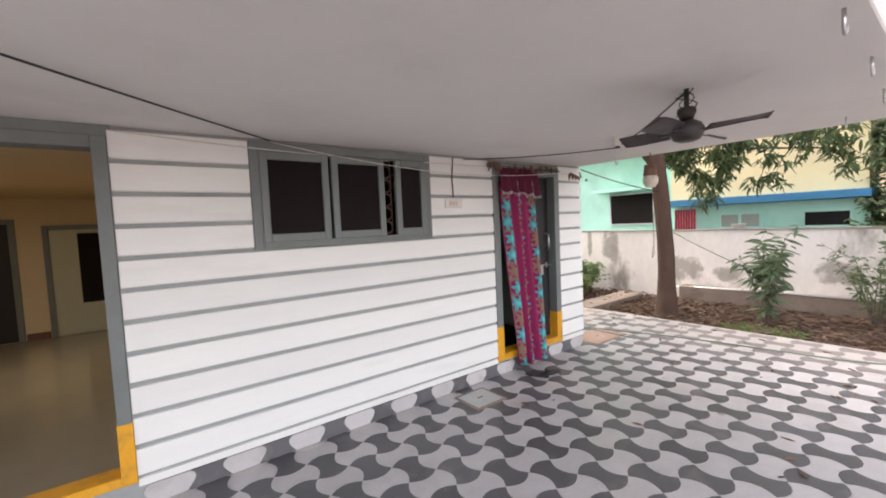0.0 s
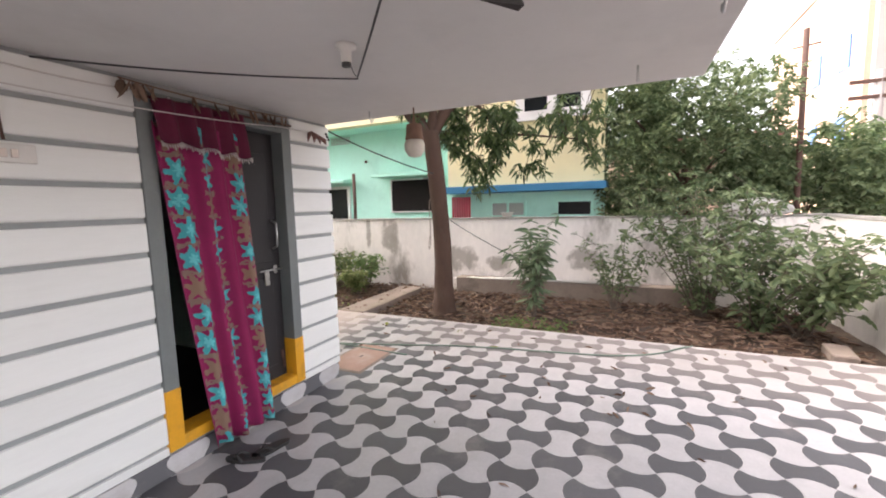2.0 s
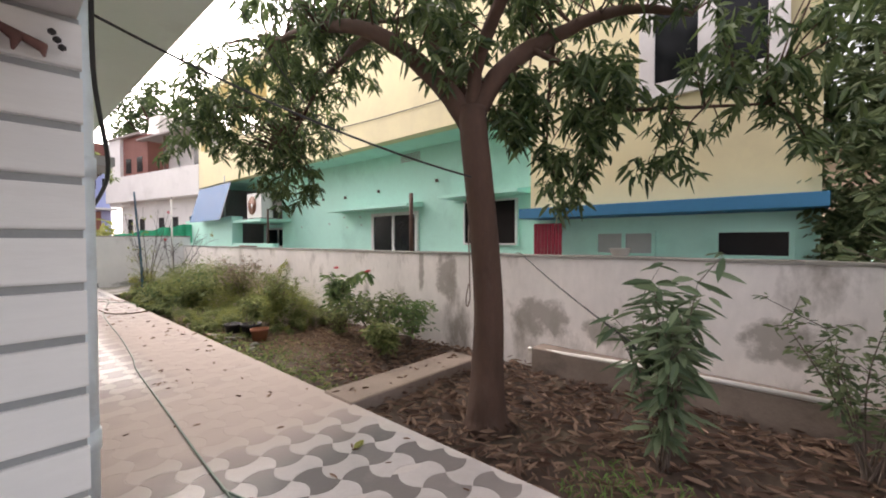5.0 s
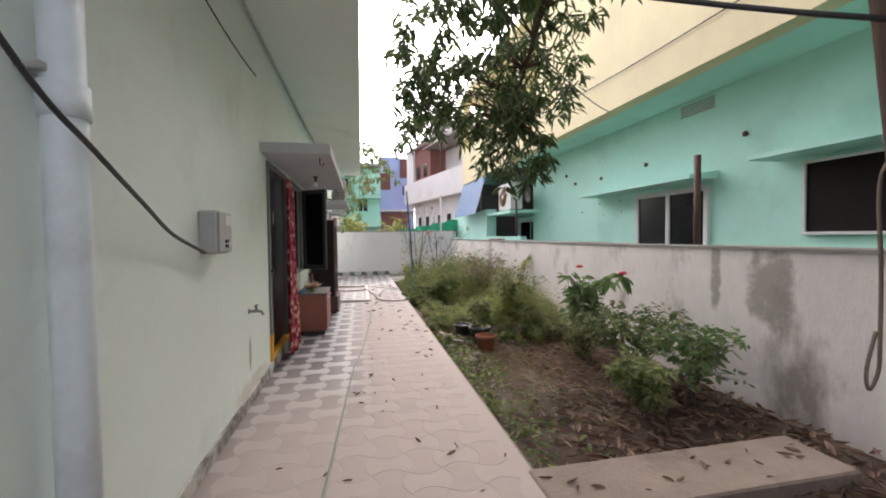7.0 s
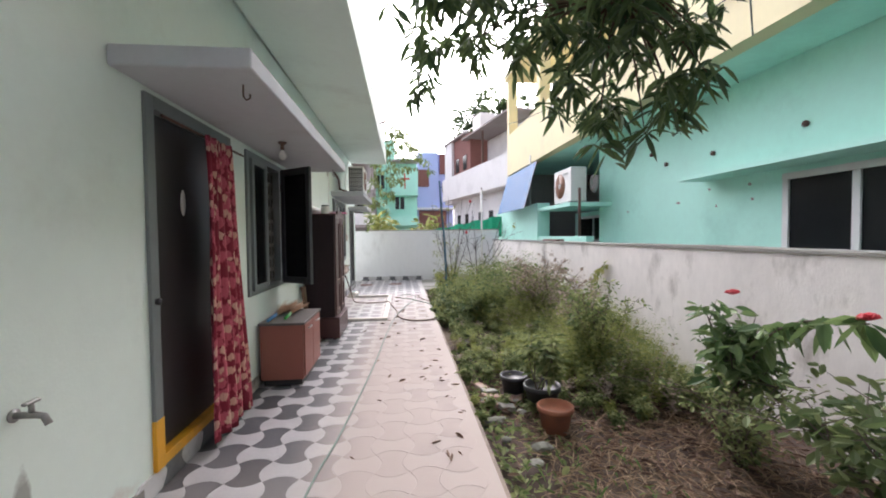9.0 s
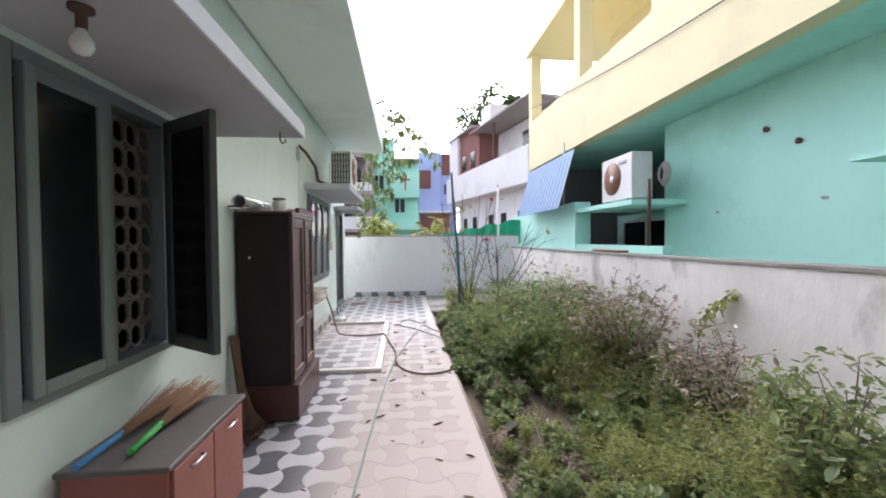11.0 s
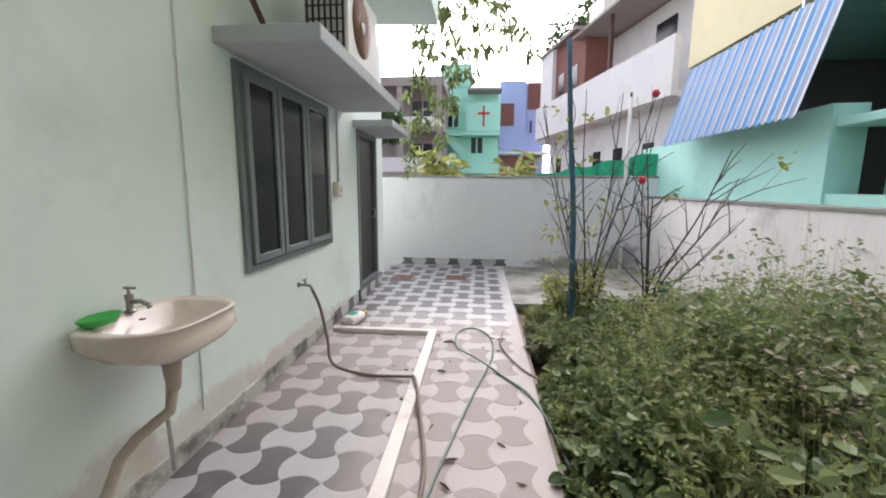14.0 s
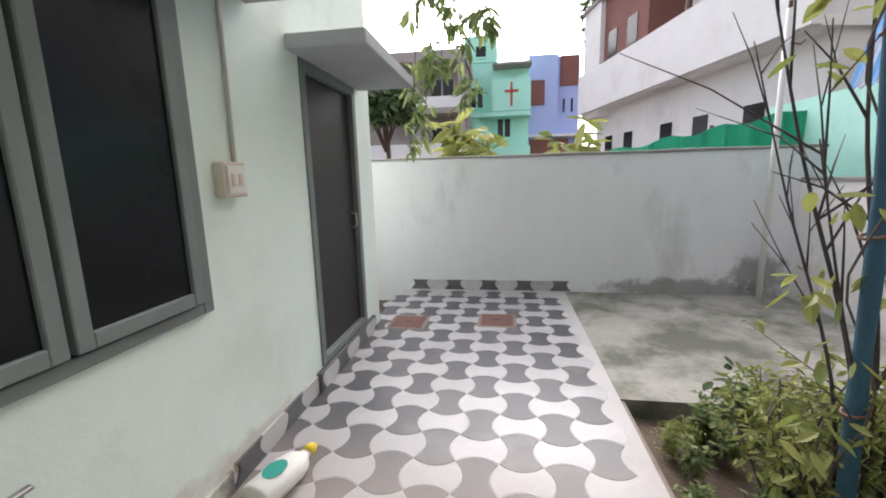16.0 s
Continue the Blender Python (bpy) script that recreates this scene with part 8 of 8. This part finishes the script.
# green net fence
bm = bmesh.new()
cols = []
for i in range(31):
    t = i / 30
    x = 6.9 + 2.65 * t
    cols.append([bm.verts.new((x, 18.2 + 0.05 * math.sin(i * 1.9), z)) for z in (1.35, 1.5 + 0.1 * t, 1.62 + 0.52 * t + 0.03 * math.sin(i * 0.9))])
for a, c in zip(cols, cols[1:]):
    for k in range(2):
        bm.faces.new((a[k], c[k], c[k + 1], a[k + 1]))
netf = thing("green_net_fence", "green shade-net fence behind the end wall", "fence")
p = part("net", bm, M["net"], netf)
p.modifiers.new("thick", "SOLIDIFY").thickness = 0.004
for x in (6.95, 8.2, 9.5):
    bm = bmesh.new()
    tube(bm, [(x, 18.25, -0.2), (x, 18.25, 1.66 + 0.2 * (x - 6.9))], 0.025, 8)
    part("post", bm, M["iron"], netf)
# lattice tower far away
tower = thing("lattice_tower", "slender steel lattice mast far behind the houses", "tower")
bm = bmesh.new()
TX, TY, TH = 9.3, 75.0, 27.0
for sx, sy in ((-1, -1), (1, -1), (1, 1), (-1, 1)):
    tube(bm, [(TX + sx * 1.0, TY + sy * 1.0, -0.2), (TX + sx * 0.35, TY + sy * 0.35, TH)], 0.07, 5)
for k in range(18):
    z0, z1 = TH * k / 18, TH * (k + 1) / 18
    w0, w1 = 1.0 - 0.65 * k / 18, 1.0 - 0.65 * (k + 1) / 18
    for s in (-1, 1):
        tube(bm, [(TX - s * w0, TY - w0, z0), (TX + s * w1, TY - w1, z1)], 0.05, 4)
        tube(bm, [(TX - w0, TY - s * w0, z0), (TX - w1, TY + s * w1, z1)], 0.05, 4)
part("frame", bm, M["steel"], tower)

# pink apartment house and poles towards the street
pink = thing("pink_apartments", "tall pink and grey apartment house with blue windows", "house")
for nm, mtl, dims, lab in (("wall", M["pinkwall"], (24.3, 36.0, -8.4, -8.0, -0.2, 11.5), "pink side wall"), ("front_wall", M["greywall"], (24.0, 24.3, -20.0, -8.2, -0.2, 11.5), "pale grey front wall"),
                           ("roof", M["greywall"], (23.9, 36.2, -20.0, -7.9, 11.5, 11.8), ""), ("back_wall", M["pinkwall"], (24.3, 36.0, -20.0, -19.8, -0.2, 11.5), "")):
    bm = bmesh.new()
    box(bm, *dims)
    part(nm, bm, mtl, pink, lab)
for z in (3.7, 7.9):
    for y in (-10.0, -13.0, -16.0):
        opening(pink, "window", (24.0, y, y + 0.95, z, z + 1.25), M["white_paint"], M["bluewin"], "-x", 0.06, 1, "window with blue film")
for x in (25.5, 28.5):
    for z in (3.6, 7.0):
        bm = bmesh.new()
        box(bm, x, x + 1.0, -7.999, -7.94, z, z + 1.4)
        part("window", bm, M["bluewin"], pink, "window with blue film")
bm = bmesh.new()
for k in range(9):
    box(bm, 24.3, 36.0, -7.998, -7.985, 1.2 * k + 0.9, 1.2 * k + 0.93)
part("joint_lines", bm, M["far_grey"], pink)
post = thing("iron_post", "rusty iron post behind the compound wall", "post")
bm = bmesh.new()
tube(bm, [(9.6, -1.80, -0.2), (9.6, -1.77, 3.98)], 0.04, 10)
part("post", bm, M["iron"], post)
bm = bmesh.new()
tube(bm, [(9.6, -1.62, 3.72), (9.6, -1.95, 3.76)], 0.012, 6)
part("arm", bm, M["iron"], post)
up = thing("utility_pole", "concrete utility pole with two cross arms", "pole")
bm = bmesh.new()
tube(bm, [(24 * 0.75, -6.0, -0.2), (18.0, -6.0, 5.1)], 0.14, 8, True, [0.16, 0.10])
part("pole", bm, M["far_grey"], up)
for z in (4.75, 4.3):
    bm = bmesh.new()
    box(bm, 17.9, 18.0, -6.7, -5.3, z, z + 0.10)
    part("cross_arm", bm, M["iron"], up)
bm = bmesh.new()
box(bm, 10.6, 18.0, -0.3, 0.1, -0.2, 1.55)
single("far_wall", bm, M["mint"], "pale mint boundary wall further down the street", "wall", "structure")
far_h = thing("street_house", "pink-brown low house behind the trees", "house")
for nm, mtl, dims in (("wall", M["pinkwall"], (18.0, 26.0, -3.5, 4.0, -0.2, 3.4)), ("roof", M["far_brick"], (17.6, 26.4, -3.9, 4.4, 3.4, 3.6))):
    bm = bmesh.new()
    box(bm, *dims)
    part(nm, bm, mtl, far_h)
wire("street_cable", sag((9.15, 17.0, 4.9), (9.15, 4.5, 3.75), 0.35, 16), 0.008, M["black_cable"], "black cable along the cream facade")
wire("hanging_rope", smooth_path([(7.03, 3.17, 1.66), (7.01, 3.262, 1.58), (7.02, 3.265, 1.25), (7.03, 3.27, 1.02), (7.05, 3.285, 0.92), (7.02, 3.29, 0.86), (6.99, 3.28, 0.93), (7.02, 3.275, 1.06)]), 0.006, M["mudslab"], "frayed brown rope hanging down the tree trunk", "rope")
wire("stay_rope", [(8.78, 3.88, WALL_TOP + 0.008), (8.70, 3.79, WALL_TOP + 0.012), *sag((8.66, 3.74, WALL_TOP + 0.01), (7.24, 1.98, 0.72), 0.03), (7.24, 1.84, 0.5)], 0.007, M["black_cable"], "dark rope stretched from the wall to the sapling", "rope")


# ---- pieces: cladding boards, floor tiles, skirting tiles ----
def board_mesh(w):
    bm = bmesh.new()
    h = 0.157
    prism(bm, [(0.012, 0.0), (-0.006, 0.004), (-0.009, 0.012), (-0.007, h - 0.004), (-0.003, h), (0.012, h)], 0, w, "x")
    bmesh.ops.recalc_face_normals(bm, faces=bm.faces)
    me = bpy.data.meshes.new("board")
    bm.to_mesh(me)
    bm.free()
    me.materials.append(M["board"])
    return me


def piece(name, me, parent, m):
    ob = new(name, me)
    ob.parent = parent
    ob.matrix_basis = m
    return ob


boards = {}
STEP = 0.185
for k in range(1, 12):
    z = STEP * k + 0.004
    top = z + 0.157
    spans = [(-4.0, DOOR_L[0] - 0.004), (DOOR_L[1] + 0.004, WIN_F[0] - 0.004), (WIN_F[1] + 0.004, DOOR_F[0] - 0.004), (DOOR_F[1] + 0.004, SIDE_X + 0.008)]
    if top < WIN_F[2] - 0.005:
        spans = [spans[0], (DOOR_L[1] + 0.004, DOOR_F[0] - 0.004), spans[3]]
    for a, c in spans:
        w = round(c - a, 4)
        if w not in boards:
            boards[w] = board_mesh(w)
        piece("board", boards[w], wall_front, pose(a, FRONT_Y, z))
bm = bmesh.new()
for a, c in ((-4.0, DOOR_L[0] - 0.004), (DOOR_L[1] + 0.004, DOOR_F[0] - 0.004), (DOOR_F[1] + 0.004, SIDE_X + 0.008)):
    box(bm, a, c, FRONT_Y - 0.006, FRONT_Y + 0.012, 0.125, STEP - 0.014)
part("foot_strip", bm, M["board"], wall_front)

CELL, BULGE, GAP = 0.21, 0.043, 0.0018


def cell_outline(dark, seg=5):
    """Four arcs between the corners: bulging on two sides, hollow on the other two."""
    h = CELL / 2 - GAP
    out = []
    for (x0, y0), (x1, y1), s in (((-h, -h), (h, -h), 1), ((h, -h), (h, h), -1), ((h, h), (-h, h), 1), ((-h, h), (-h, -h), -1)):
        s = s if dark else -s
        nx, ny = (y1 - y0) / (2 * h), -(x1 - x0) / (2 * h)
        for i in range(seg):
            t = i / seg
            b = BULGE * s * 4 * t * (1 - t)
            out.append((x0 + (x1 - x0) * t + nx * b, y0 + (y1 - y0) * t + ny * b))
    return out


def cell_mesh(dark, material):
    o = cell_outline(dark)
    n = len(o)
    V = [(x * 0.985, y * 0.985, 0.0) for x, y in o] + [(x, y, -0.0012) for x, y in o]
    F = [tuple(range(n))] + [(i, i + n, (i + 1) % n + n, (i + 1) % n) for i in range(n)]
    me = bpy.data.meshes.new("tile")
    me.from_pydata(V, [], F)
    me.materials.append(material)
    return me


near = {True: cell_mesh(True, M["tile_dark"]), False: cell_mesh(False, M["tile_light"])}
rest = {True: ([], []), False: ([], [])}
rng = random.Random(99)


def lay(ox, oy, i0, i1, j0, j1, singles):
    for i in range(i0, i1 + 1):
        for j in range(j0, j1 + 1):
            x, y, dark = ox + CELL * i, oy + CELL * j, (i + j) % 2 == 0
            dz = rng.uniform(-0.0001, 0.0004)
            if singles(x, y) and x + 0.16 < EDGE_X:
                piece("tile", near[dark], floor_slab, pose(x, y, dz))
                continue
            V, F = rest[dark]
            b = len(V)
            o = cell_outline(dark)
            n = len(o)
            lim = EDGE_X - 0.004
            V += [(min(lim, x + u * 0.985), y + v * 0.985, dz) for u, v in o] + [(min(lim + 0.001, x + u), y + v, dz - 0.0012) for u, v in o]
            F.append(tuple(range(b, b + n)))
            F += [(b + q, b + q + n, b + (q + 1) % n + n, b + (q + 1) % n) for q in range(n)]


lay(5.29, 14.37, -4, 4, -54, 13, lambda x, y: 3.0 < y < 9.8)
lay(4.09, 1.14, -36, 10, -18, 8, lambda x, y: False)
for dark in (True, False):
    me = bpy.data.meshes.new("tiles")
    me.from_pydata(rest[dark][0], [], rest[dark][1])
    me.materials.append(M["tile_dark_far"] if dark else M["tile_light_far"])
    ob = new("tiles", me)
    ob.parent = floor_slab
    tagged(ob, "charcoal floor tiles" if dark else "white floor tiles", kind="stuff")

# skirting of half tiles along the walls
M["skirt_light"] = mat("white_skirting_tile", (0.54, 0.53, 0.53), 0.5, 0.1, 6, 0.05, rand=0.08, stain=(0.35, 0.32, 0.3), amount=0.5, sscale=4)
M["skirt_dark"] = mat("charcoal_skirting_tile", (0.12, 0.12, 0.127), 0.5, 0.1, 6, 0.05, rand=0.15, stain=(0.3, 0.28, 0.26), amount=0.4, sscale=4)


def half_mesh(dark):
    h, bm = 0.118, bmesh.new()
    pts = []
    s = -1 if dark else 1
    for i in range(7):
        t = i / 6
        pts.append((CELL / 2 - 0.002 + s * 0.035 * 4 * t * (1 - t) * (0.5 + t) - (0.02 * s * (1 - t)), h * t))
    poly = pts + [(-x, z) for x, z in reversed(pts)]
    prism(bm, poly, 0.0, 0.012, "y")
    bmesh.ops.recalc_face_normals(bm, faces=bm.faces)
    me = bpy.data.meshes.new("skirting_tile")
    bm.to_mesh(me)
    bm.free()
    me.materials.append(M["skirt_dark"] if dark else M["skirt_light"])
    return me


halves = {True: half_mesh(True), False: half_mesh(False)}
k = 0
x = -0.02
while x < SIDE_X - 0.05:
    piece("skirting_tile", halves[k % 2 == 1], wall_front, pose(x + CELL / 2, FRONT_Y - 0.011, 0.002))
    x += CELL
    k += 1
for k in range(9):
    piece("skirting_tile", halves[k % 2 == 0], wall_end, pose(4.60 + CELL * k, END_Y - 0.014, 0.002))
for k in range(4):
    piece("skirting_tile", halves[k % 2 == 0], wall_side, pose(SIDE_X + 0.012, 14.08 + CELL * k, 0.002, 0, 0, 90))
for k in range(5):
    piece("skirting_tile", halves[k % 2 == 1], wall_side, pose(SIDE_X + 0.031, 14.96 + CELL * k, 0.002, 0, 0, 90))
for k in range(6):
    piece("skirting_tile", halves[k % 2 == 1], wall_side, pose(SIDE_X + 0.012, 6.62 + CELL * k, 0.002, 0, 0, 90))
